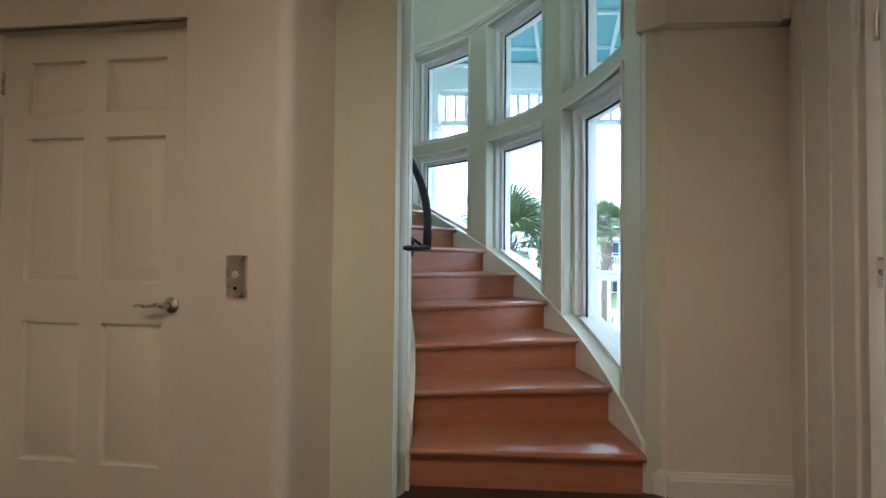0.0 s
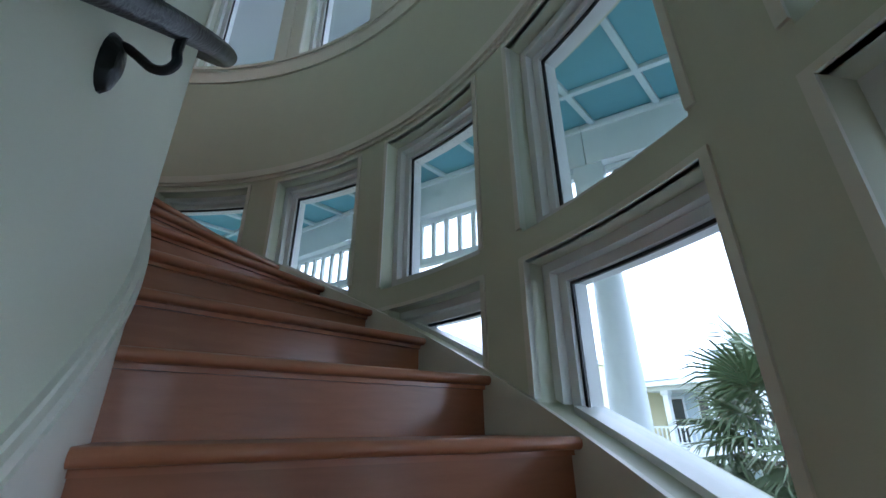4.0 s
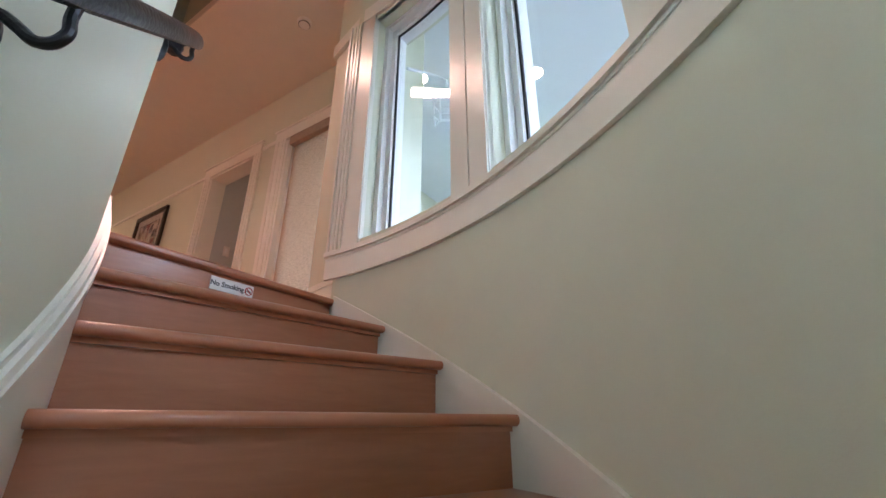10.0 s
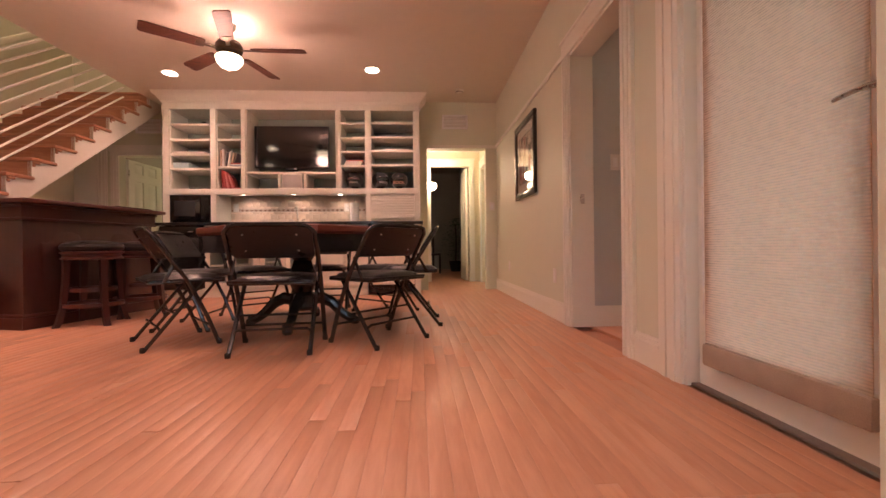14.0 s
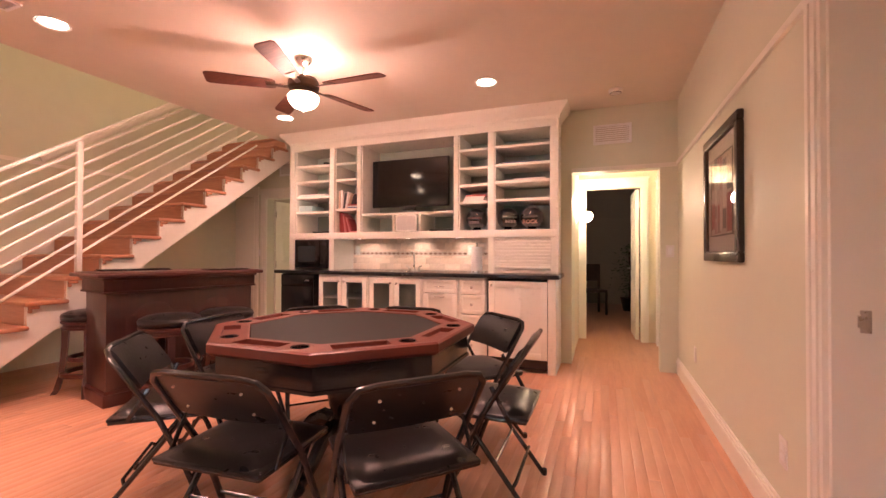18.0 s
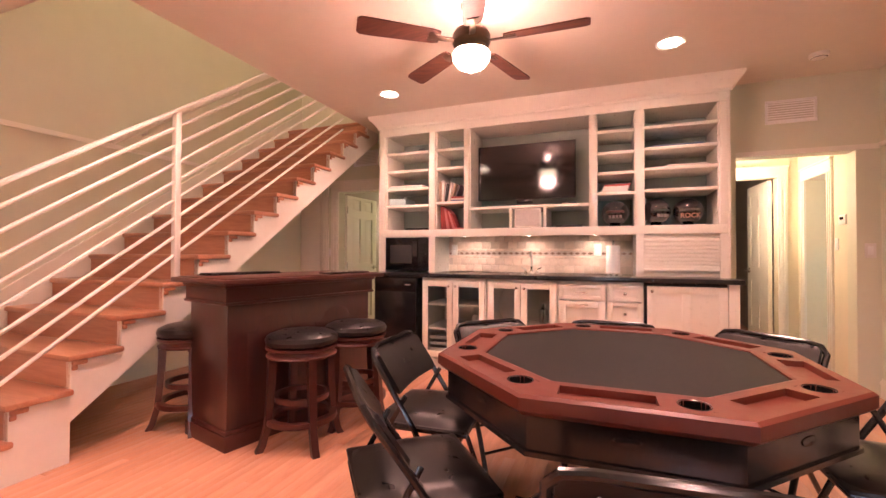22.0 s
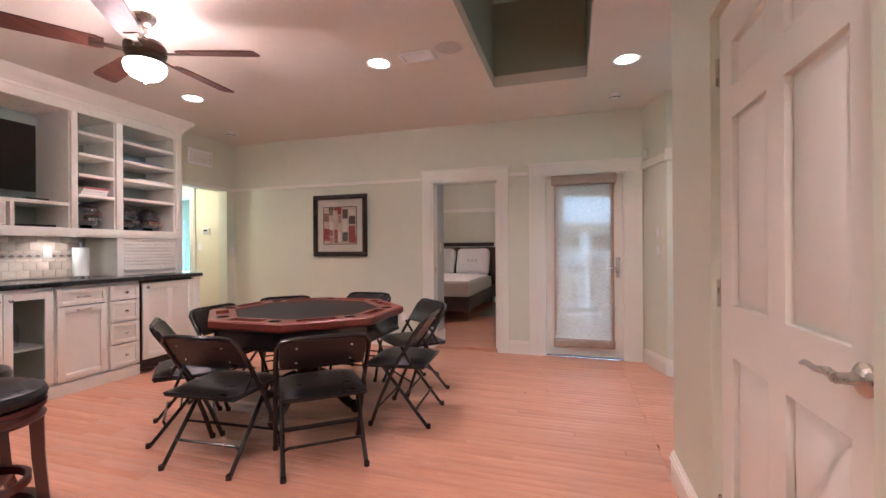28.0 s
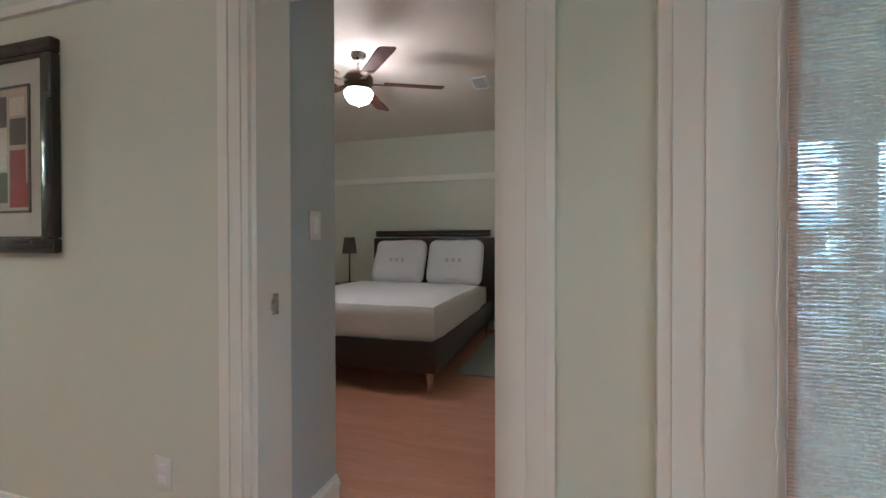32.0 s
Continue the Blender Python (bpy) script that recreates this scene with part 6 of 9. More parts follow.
# ================= ceiling fan, vents, fittings =================
def fan(x, y, turn, power, size=1.0):
    f = thing("ceiling_fan", "five-blade wooden ceiling fan with a lit glass bowl", "ceiling fan", "ceiling fans", pose(x, y, ZC, 0, 0, turn))
    part("canopy", Shape().lathe([(0.02, -0.065), (0.045, -0.05), (0.065, -0.02), (0.068, 0.0)], 24), NICKEL, f)
    part("downrod", Shape().lathe([(0.013, -0.15), (0.013, -0.06)], 12), NICKEL, f)
    part("motor", Shape().lathe([(0.02, -0.14), (0.05, -0.145), (0.10, -0.165), (0.115, -0.19), (0.115, -0.235), (0.105, -0.25), (0.09, -0.255)], 28), BRONZE, f, "dark bronze motor housing")
    part("light_collar", Shape().lathe([(0.09, -0.255), (0.085, -0.275), (0.105, -0.285), (0.108, -0.295)], 28), BRONZE, f)
    part("bowl", Shape().lathe([(0.108, -0.292), (0.115, -0.305), (0.108, -0.34), (0.08, -0.375), (0.04, -0.393), (0.0, -0.398)], 28, caps=False), BOWL_GLOW, f, "frosted glass bowl, lit")
    part("finial", Shape().lathe([(0.0, -0.42), (0.008, -0.415), (0.01, -0.405), (0.005, -0.397)], 10), NICKEL, f)
    for k in range(5):
        m = pose(0, 0, -0.225, 0, 0, 72 * k) @ pose(0, 0, 0, 12)
        b = part("blade", Shape().prism([(0.20, -0.045), (0.24, -0.056), (0.60, -0.068), (0.66, -0.066), (0.68, -0.05), (0.68, 0.05), (0.66, 0.066), (0.60, 0.068), (0.24, 0.056), (0.20, 0.045)], -0.004, 0.004, m), FAN_WOOD, f)
        part("blade_iron", Shape().rbox(0.09, 0.27, -0.018, 0.018, -0.012, -0.004, 0.003, m).rbox(0.20, 0.27, -0.035, 0.035, -0.009, -0.004, 0.002, m), BRONZE, b)
    lamp("fan_lamp", "POINT", pose(x, y, ZC - 0.45), power * 0.46, WARM, radius=0.11)
    lamp("fan_glow", "POINT", pose(x + 0.02, y, ZC - 0.13), power * 0.40, WARM, radius=0.05)
    return f


fan(-2.49, 2.44, 1, FAN_POWER)


def vent(m, w, h, n, label, name="wall_vent"):
    v = thing(name, label, "vent", m=m)
    part("backing", Shape().box(-w / 2 + 0.01, w / 2 - 0.01, -0.003, 0.0, -h / 2 + 0.01, h / 2 - 0.01), material("vent_back", (0.56, 0.54, 0.48), 0.7), v)
    s = Shape()
    s.rbox(-w / 2, w / 2, -0.014, 0, -h / 2, -h / 2 + 0.022, 0.003), s.rbox(-w / 2, w / 2, -0.014, 0, h / 2 - 0.022, h / 2, 0.003)
    s.rbox(-w / 2, -w / 2 + 0.022, -0.014, 0, -h / 2 + 0.022, h / 2 - 0.022, 0.003), s.rbox(w / 2 - 0.022, w / 2, -0.014, 0, -h / 2 + 0.022, h / 2 - 0.022, 0.003)
    part("frame", s, WHITE, v)
    for i in range(n):
        z = -h / 2 + 0.03 + (h - 0.06) * i / (n - 1)
        part("slat", Shape().box(-w / 2 + 0.02, w / 2 - 0.02, -0.008, -0.001, -0.004, 0.004, pose(0, 0, z, 35)), WHITE, v)
    return v


vent(pose(-0.26, YH, H(2.355)), 0.36, 0.20, 8, "white return-air grille high on the wall")
vent(pose(-4.62, YN, H(2.37)), 0.36, 0.20, 8, "white return-air grille high on the wall")
for _x, _y in ((-1.48, 1.02), (-3.71, 1.15)):
    vent(pose(_x, _y, ZC, 90, 0, 90), 0.26, 0.16, 6, "white ceiling supply vent", "ceiling_vent")
for _x, _y in ((-1.53, 0.76), (-3.74, 0.88)):
    _s = thing("ceiling_speaker", "round white in-ceiling speaker grille", "speaker", "ceiling speakers", pose(_x, _y, ZC))
    part("rim", Shape().lathe([(0.095, 0.0), (0.11, -0.004), (0.115, 0.0)], 28, caps=False), CEIL, _s)
    part("mesh", Shape().lathe([(0.0, -0.002), (0.096, -0.002)], 28, caps=False), material("speaker_mesh", (0.6, 0.56, 0.48), 0.8, bump=0.5, bump_scale=700), _s)
for _x, _y in ((-0.24, 3.94), (-0.16, -0.48)):
    _s = thing("smoke_detector", "round white smoke detector on the ceiling", "smoke detector", "smoke detectors", pose(_x, _y, ZC))
    part("body", Shape().lathe([(0.0, -0.036), (0.04, -0.035), (0.055, -0.026), (0.06, -0.012), (0.062, 0.0)], 24), PLASTIC, _s)
    part("vent_ring", Shape().lathe([(0.045, -0.034), (0.05, -0.030)], 24, caps=False), BLACK, _s)
outlet(pose(XE, 1.885, H(0.35), 0, 0, -90), "white wall outlet low on the sage wall")
outlet(pose(XE, 3.6, H(0.36), 0, 0, -90), "white wall outlet low on the sage wall")
outlet(pose(XW, 0.80, H(1.16), 0, 0, 90), "white rocker switch beside the glazed door", True)
outlet(pose(XW, -0.46, H(1.18), 0, 0, 90), "white rocker switch on the wall", True)
outlet(pose(0.255, YH, H(1.17)), "white rocker switch beside the hall opening", True)
outlet(pose(-5.16, YN, H(1.15)), "white rocker switch between the doorways", True)
for _z in (1.15, 1.33):
    outlet(pose(0.02, -0.8815, H(_z), 0, 0, 196.7), "white rocker switch on the pier wall", True)
_s = thing("motion_sensor", "small white motion sensor high on the pier wall", "sensor", m=pose(0.22, -0.8215, H(2.13), 0, 0, 196.7))
part("body", Shape().rbox(-0.025, 0.025, -0.04, 0, -0.045, 0.045, 0.01), PLASTIC, _s)
part("lens", Shape().rbox(-0.016, 0.016, -0.045, -0.038, -0.03, 0.0, 0.004), WHITE, _s)

# framed abstract print
PIC = thing("framed_picture", "abstract red and beige print in a wide dark frame", "picture", m=pose(XE, 2.747, H(1.49), 0, 0, -90))
_w, _h = 0.385, 0.395
_s = Shape()
for _a in ((-_w, _w, -_h, -_h + 0.055), (-_w, _w, _h - 0.055, _h), (-_w, -_w + 0.055, -_h + 0.055, _h - 0.055), (_w - 0.055, _w, -_h + 0.055, _h - 0.055)):
    _s.rbox(_a[0], _a[1], -0.035, 0, _a[2], _a[3], 0.008)
part("frame", _s, material("dark_frame", (0.022, 0.014, 0.010), 0.25, vary=0.2, coat=0.4), PIC, "wide dark-stained frame")
_s = Shape()
for _a in ((-0.33, 0.33, -0.34, -0.332), (-0.33, 0.33, 0.332, 0.34), (-0.33, -0.322, -0.332, 0.332), (0.322, 0.33, -0.332, 0.332)):
    _s.box(_a[0], _a[1], -0.03, -0.012, _a[2], _a[3])
part("inner_lip", _s, BRONZE, PIC)
part("mat_board", Shape().box(-0.325, 0.325, -0.014, -0.006, -0.335, 0.335), material("mat_board", (0.60, 0.56, 0.48), 0.8), PIC)
_pal = [material("print_beige", (0.52, 0.42, 0.32), 0.7, vary=0.25, scale=18), material("print_red", (0.26, 0.035, 0.03), 0.7, vary=0.4, scale=18), material("print_brown", (0.22, 0.12, 0.09), 0.7, vary=0.35, scale=18), material("print_cream", (0.66, 0.58, 0.48), 0.7, vary=0.2, scale=18), material("print_rose", (0.38, 0.20, 0.17), 0.7, vary=0.3, scale=18), material("print_dark", (0.10, 0.07, 0.06), 0.7, vary=0.3)]
part("print", Shape().box(-0.235, 0.235, -0.016, -0.013, -0.235, 0.235), _pal[0], PIC)
_s = Shape()
for _a in ((-0.242, 0.242, -0.242, -0.233), (-0.242, 0.242, 0.233, 0.242), (-0.242, -0.233, -0.233, 0.233), (0.233, 0.242, -0.233, 0.233)):
    _s.box(_a[0], _a[1], -0.019, -0.0135, _a[2], _a[3])
part("print_border", _s, _pal[5], PIC)
_r = random.Random(23)
_x, _i = -0.232, 0
while _x < 0.19:
    _a = min(_x + _r.uniform(0.035, 0.085), 0.232)
    _z = -0.232 + _r.uniform(0, 0.04)
    while _z < 0.20:
        _b = min(_z + _r.uniform(0.05, 0.17), 0.232)
        _d = -0.0165 - 0.00004 * _i
        part("colour_field", Shape().box(_x + _r.uniform(-0.008, 0.006), _a + _r.uniform(-0.012, 0.012), _d, _d + 0.0004, _z, _b), _pal[_r.choice((0, 3, 3, 0, 4, 4, 1, 2, 5, 2, 3))], PIC)
        _z, _i = _b + _r.uniform(-0.01, 0.02), _i + 1
    _x = _a + _r.uniform(-0.005, 0.02)
_g = part("glazing", Shape().box(-0.33, 0.33, -0.024, -0.022, -0.34, 0.34), glass_material("picture_glass", (1, 1, 1), 0.8), PIC)
_g.visible_shadow = False


# ---- glazed doors with woven roller shades ----
def shade_material():
    m = bpy.data.materials.new("woven_shade")
    m.use_nodes = True
    n, l = m.node_tree.nodes, m.node_tree.links
    b = n["Principled BSDF"]
    b.inputs["Roughness"].default_value = 0.9
    co, mp = n.new("ShaderNodeTexCoord"), n.new("ShaderNodeMapping")
    mp.inputs["Scale"].default_value = (26, 26, 110)
    nz, wv, av = n.new("ShaderNodeTexNoise"), n.new("ShaderNodeTexWave"), n.new("ShaderNodeMix")
    nz.inputs["Scale"].default_value, nz.inputs["Detail"].default_value = 1.0, 3
    wv.wave_type, wv.bands_direction = "BANDS", "Z"
    wv.inputs["Scale"].default_value, wv.inputs["Distortion"].default_value, wv.inputs["Detail"].default_value, wv.inputs["Detail Scale"].default_value = 34, 0.5, 2, 1.2
    av.inputs["Factor"].default_value = 0.72
    l.new(co.outputs["Object"], mp.inputs["Vector"]), l.new(mp.outputs[0], nz.inputs["Vector"]), l.new(co.outputs["Object"], wv.inputs["Vector"])
    l.new(wv.outputs["Fac"], av.inputs[2]), l.new(nz.outputs["Fac"], av.inputs[3])
    ramp = n.new("ShaderNodeValToRGB")
    ramp.color_ramp.elements[0].color, ramp.color_ramp.elements[1].color = (0.33, 0.26, 0.20, 1), (0.52, 0.43, 0.34, 1)
    ramp.color_ramp.elements[0].position, ramp.color_ramp.elements[1].position = 0.3, 0.7
    l.new(av.outputs[0], ramp.inputs["Fac"]), l.new(ramp.outputs[0], b.inputs["Base Color"])
    thin = n.new("ShaderNodeMapRange")
    thin.inputs["From Min"].default_value, thin.inputs["From Max"].default_value = 0.38, 0.68
    thin.inputs["To Min"].default_value, thin.inputs["To Max"].default_value = 0.08, 0.50
    l.new(av.outputs[0], thin.inputs["Value"])
    tl, tp, m1, m2 = n.new("ShaderNodeBsdfTranslucent"), n.new("ShaderNodeBsdfTransparent"), n.new("ShaderNodeMixShader"), n.new("ShaderNodeMixShader")
    tl.inputs["Color"].default_value = (0.72, 0.53, 0.38, 1)
    tp.inputs["Color"].default_value = (1.0, 0.86, 0.80, 1)
    m1.inputs[0].default_value = 0.60
    l.new(b.outputs[0], m1.inputs[1]), l.new(tl.outputs[0], m1.inputs[2])
    l.new(thin.outputs[0], m2.inputs[0]), l.new(m1.outputs[0], m2.inputs[1]), l.new(tp.outputs[0], m2.inputs[2])
    l.new(m2.outputs[0], n["Material Output"].inputs["Surface"])
    return m


SHADE = shade_material()
SHADE_SOLID = material("shade_cassette", (0.40, 0.32, 0.25), 0.85, vary=0.15, scale=60, bump=0.3, bump_scale=300)


def glazed_door(name, m, w, group_label):
    """A full-glass exterior door in the x-z plane facing -y, its left edge at x=0."""
    h = 1.965
    d = tagged(new(name), group_label, "door", kind="structure")
    d.matrix_basis = m
    s = Shape()
    s.box(0, 0.118, 0, 0.045, 0, h), s.box(w - 0.118, w, 0, 0.045, 0, h), s.box(0.118, w - 0.118, 0, 0.045, 0, 0.19), s.box(0.118, w - 0.118, 0, 0.045, h - 0.11, h)
    part("leaf", s, TRIM, d)
    g = part("pane", Shape().box(0.118, w - 0.118, 0.02, 0.026, 0.19, h - 0.11), GLASS, d)
    g.visible_shadow = False
    part("glazing_bead", Shape().box(0.100, 0.118, -0.006, 0.0, 0.19, h - 0.11).box(w - 0.118, w - 0.100, -0.006, 0.0, 0.19, h - 0.11), WHITE, d)
    hd = part("door_handle", Shape().rbox(w - 0.068, w - 0.028, -0.008, 0, 0.86, 1.08, 0.003), NICKEL, d)
    part("lever", Shape().tube([(w - 0.048, -0.008, 0.96), (w - 0.048, -0.05, 0.96), (w - 0.10, -0.055, 0.963), (w - 0.17, -0.05, 0.958)], [0.010, 0.010, 0.008, 0.006], 8), NICKEL, hd)
    sh = thing("roller_shade", "woven beige roller shade, let down over the glass door", "blind", "woven roller shades", m)
    part("cassette", Shape().rbox(0.06, w - 0.06, -0.085, -0.005, h - 0.10, h - 0.0, 0.012), SHADE_SOLID, sh)
    part("fabric", Shape().box(0.088, w - 0.088, -0.0355, -0.034, 0.14, h - 0.09), SHADE, sh)
    part("hem_roll", Shape().rbox(0.08, w - 0.08, -0.05, -0.015, 0.10, 0.19, 0.014), SHADE_SOLID, sh)
    part("chain", Shape().tube([(0.07, -0.03, h - 0.1), (0.07, -0.03, 0.3)], 0.0025, 6), PLASTIC, sh)
    return d


glazed_door("door_4", pose(XE + 0.05, D2[1] - 0.02, Z0 + 0.008, 0, 0, -90), D2[1] - D2[0] - 0.04, "white full-glass porch door with a woven shade")
glazed_door("door_5", pose(XW - 0.05, D3[0] + 0.02, Z0 + 0.008, 0, 0, 90), D3[1] - D3[0] - 0.04, "white full-glass porch door with a woven shade")
setting("threshold_east", Shape().rbox(XE + 0.015, XE + T, D2[0], D2[1], Z0, Z0 + 0.012, 0.004), SILL_METAL, "dull brown metal threshold", "threshold")
setting("threshold_west", Shape().rbox(XW - T, XW - 0.015, D3[0], D3[1], Z0, Z0 + 0.012, 0.004), SILL_METAL, "dull brown metal threshold", "threshold")
setting("trim_jambs_west", Shape().box(XW - T, XW, D3[0] - 0.002, D3[0] + 0.018, Z0, H(1.985)).box(XW - T, XW, D3[1] - 0.018, D3[1] + 0.002, Z0, H(1.985)).box(XW - T, XW, D3[0], D3[1], H(1.967), H(1.987)), TRIM, "white door linings", "moulding")


# ---- potted palm in the corner by the glazed door ----
LEAF = material("palm_leaf", (0.055, 0.13, 0.05), 0.5, vary=0.3, scale=20, per_object=0.15)


def potted_palm(x, y):
    p = thing("potted_palm", "small feathery palm in a dark woven pot", "potted plant", m=pose(x, y, Z0))
    part("pot", Shape().lathe([(0.0, 0.0), (0.12, 0.0), (0.15, 0.1), (0.185, 0.3), (0.20, 0.31), (0.20, 0.345), (0.17, 0.345), (0.165, 0.31), (0.0, 0.30)], 24), material("pot_brown", (0.06, 0.035, 0.025), 0.45, vary=0.3, scale=30, bump=0.4, bump_scale=80), p)
    part("soil", Shape().lathe([(0, 0.315), (0.168, 0.315)], 20, caps=False), material("soil", (0.05, 0.035, 0.025), 0.95, bump=0.8, bump_scale=90), p)
    r = random.Random(3)
    for k in range(11):
        a = radians(r.uniform(150, 420))
        reach, rise = r.uniform(0.28, 0.52), r.uniform(0.32, 0.7)
        pts = []
        for i in range(9):
            u = i / 8
            pts.append(Vector((math.cos(a) * reach * u, math.sin(a) * reach * u, 0.32 + rise * math.sin(u * 1.9) / math.sin(1.3) * 0.8)))
        s = Shape().tube(pts, [0.006 - 0.0005 * i for i in range(9)], 5)
        for i in range(2, 9):
            d = (pts[i] - pts[i - 1]).normalized()
            side = d.cross(Vector((0, 0, 1))).normalized()
            for sg in (-1, 1):
                for q in (0, 0.5):
                    o = pts[i - 1].lerp(pts[i], q)
                    ln = 0.17 * math.sin(math.pi * (i - 0.5) / 9) + 0.05
                    tip = o + side * sg * ln * 0.8 + d * ln * 0.55 + Vector((0, 0, -0.05))
                    w = d * 0.009
                    mid = o.lerp(tip, 0.5) + Vector((0, 0, 0.012))
                    s.add([o - w * 0.4, o + w * 0.4, mid + w, mid - w, tip], [(0, 1, 2, 3), (3, 2, 4)])
        part("frond", s, LEAF, p)
    return p


potted_palm(-4.98, -0.44)


# ================= bedroom beyond the east wall =================
BX1 = 4.75
setting("floor_bedroom", Shape().box(XE + T, BX1 + 0.1, 0.30, 4.6, Z0 - 0.05, Z0 - 0.002), PLANK, "wood floor of the bedroom", "floor")
setting("ceiling_bedroom", Shape().box(XE + T, BX1 + 0.1, 0.30, 4.6, ZC, ZC + 0.1), CEIL, "plain bedroom ceiling", "ceiling")
setting("wall_bedroom_east", Shape().box(BX1, BX1 + 0.12, 0.30, 4.6, Z0, ZC), WALL, "sage bedroom wall behind the bed", "wall")
setting("wall_bedroom_north", Shape().box(XE + T, BX1, 4.5, 4.6, Z0, ZC), WALL, "sage bedroom wall", "wall")
setting("wall_bedroom_south", Shape().box(XE + T, BX1, 0.30, 0.42, Z0, ZC), WALL, "sage bedroom wall", "wall")
setting("trim_bedroom_rail", Shape().box(BX1 - 0.02, BX1, 0.42, 4.5, H(2.0), H(2.08)), TRIM, "painted picture rail in the bedroom", "moulding")
# doorway: pocket of the left jamb wall, open door on the right
# the blue-grey cast of daylight is put into this wall's base colour
setting("wall_bedroom_lobby", Shape().box(XE + T, 0.81, 1.515, 1.60, Z0, ZC), material("blue_grey_paint", (0.50, 0.54, 0.53), 0.5, vary=0.03), "short pale blue-grey wall inside the bedroom door", "wall")
baseboard("baseboard_bedroom_lobby", (XE + T, 1.515), (0.81, 1.515), Z0)
outlet(pose(0.66, 1.515, H(1.20)), "white rocker switch inside the bedroom", True)
panel_door("door_6", "bedroom door standing open against the wall", 0.72, 1.96, pose(XE + T - 0.01, D1[0] + 0.022, Z0 + 0.008, 0, 0, 2), TRIM)
_s = thing("door_latch_plate", "nickel strike plate on the door lining", "strike plate", m=pose(XE + 0.08, D1[1] - 0.019, H(0.93)))
part("plate", Shape().rbox(-0.014, 0.014, -0.003, 0, -0.035, 0.035, 0.001), NICKEL, _s)
part("lip", Shape().rbox(-0.02, -0.012, -0.006, 0, -0.018, 0.018, 0.001), NICKEL, _s)

SHEET = material("white_linen", (0.80, 0.80, 0.79), 0.85, vary=0.03, bump=0.25, bump_scale=25)
ESPRESSO = wood("espresso_wood", (0.018, 0.010, 0.008), (0.045, 0.024, 0.018), 1, rough=0.3, coat=0.3)


def soft_box(x0, x1, y0, y1, z0, z1, r, seed, amp):
    """A rounded, slightly uneven cushion shape."""
    bm = bmesh.new()
    bmesh.ops.create_cube(bm, size=1)
    bmesh.ops.subdivide_edges(bm, edges=bm.edges[:], cuts=7, use_grid_fill=True)
    c, hlf = Vector(((x0 + x1) / 2, (y0 + y1) / 2, (z0 + z1) / 2)), Vector(((x1 - x0) / 2, (y1 - y0) / 2, (z1 - z0) / 2))
    for v in bm.verts:
        p = Vector((v.co.x * 2 * hlf.x, v.co.y * 2 * hlf.y, v.co.z * 2 * hlf.z))
        core = Vector([max(-hlf[i] + r, min(hlf[i] - r, p[i])) if hlf[i] > r else 0 for i in range(3)])
        d = p - core
        if d.length > 1e-6:
            p = core + d.normalized() * min(r, max(d.length * 0.99, 0))
        v.co = c + p + Vector([noise.noise((p * 3.0) + Vector((seed, i * 7, 0))) * amp for i in range(3)])
    bm.verts.index_update()
    s = Shape().add([v.co.copy() for v in bm.verts], [[v.index for v in f.verts] for f in bm.faces])
    bm.free()
    return s


BED = thing("bed", "bed with a dark wooden frame, made up in white linen", "bed")
bx0, bx1, by0, by1 = 2.17, 4.62, 1.50, 3.15
part("headboard", Shape().rbox(4.60, 4.68, by0 - 0.02, by1 + 0.02, H(0.15), H(1.22), 0.01), ESPRESSO, BED)
part("headboard_rail", Shape().tube([(4.60, by0 + 0.02, H(1.26)), (4.60, by1 - 0.02, H(1.26))], 0.022, 10).tube([(4.60, by0 + 0.02, H(1.30)), (4.60, by1 - 0.02, H(1.30))], 0.02, 10), ESPRESSO, BED)
part("side_rail", Shape().rbox(bx0, 4.60, by0, by0 + 0.05, H(0.17), H(0.40), 0.006), ESPRESSO, BED)
part("side_rail", Shape().rbox(bx0, 4.60, by1 - 0.05, by1, H(0.17), H(0.40), 0.006), ESPRESSO, BED)
part("footboard", Shape().rbox(bx0, bx0 + 0.05, by0 + 0.05, by1 - 0.05, H(0.17), H(0.40), 0.006), ESPRESSO, BED)
for _x in (bx0 + 0.06, 4.5):
    for _y in (by0 + 0.06, by1 - 0.06):
        part("leg", Shape().lathe([(0.015, 0.0), (0.022, 0.08), (0.04, 0.17), (0.05, 0.175)], 4, pose(_x, _y, Z0, 0, 0, 45)), STEEL, BED, "tapered metal leg")
MAT = thing("mattress", "thick mattress under smooth white bedding", "mattress")
part("core", soft_box(bx0 + 0.05, 4.58, by0 + 0.05, by1 - 0.05, H(0.30), H(0.62), 0.07, 1, 0.004), SHEET, MAT)
DUV = thing("duvet", "smooth white duvet drawn over the bed", "bedding")
part("cover", soft_box(bx0 + 0.02, 4.05, by0 + 0.0, by1 - 0.0, H(0.36), H(0.69), 0.09, 5, 0.012), SHEET, DUV)
for _y0, _sd in ((by0 + 0.08, 2), (by0 + 0.84, 3)):
    _p = thing("pillow", "white pillow with a small grey monogram, propped on the headboard", "pillow", "bed pillows")
    part("cushion", soft_box(-0.30, 0.30, -0.36, 0.36, -0.10, 0.10, 0.10, _sd, 0.014), SHEET, _p)
    _p.matrix_basis = pose(4.40, _y0 + 0.36, H(0.90), 0, -68, 0)
    _mg = material("thread", (0.55, 0.55, 0.55), 0.8)
    for _q in (-0.10, -0.02, 0.06):
        part("monogram", Shape().box(-0.03, 0.02, _q, _q + 0.04, 0.104, 0.106), _mg, _p)
RUG = thing("rug", "pale grey rug beside the bed", "rug")
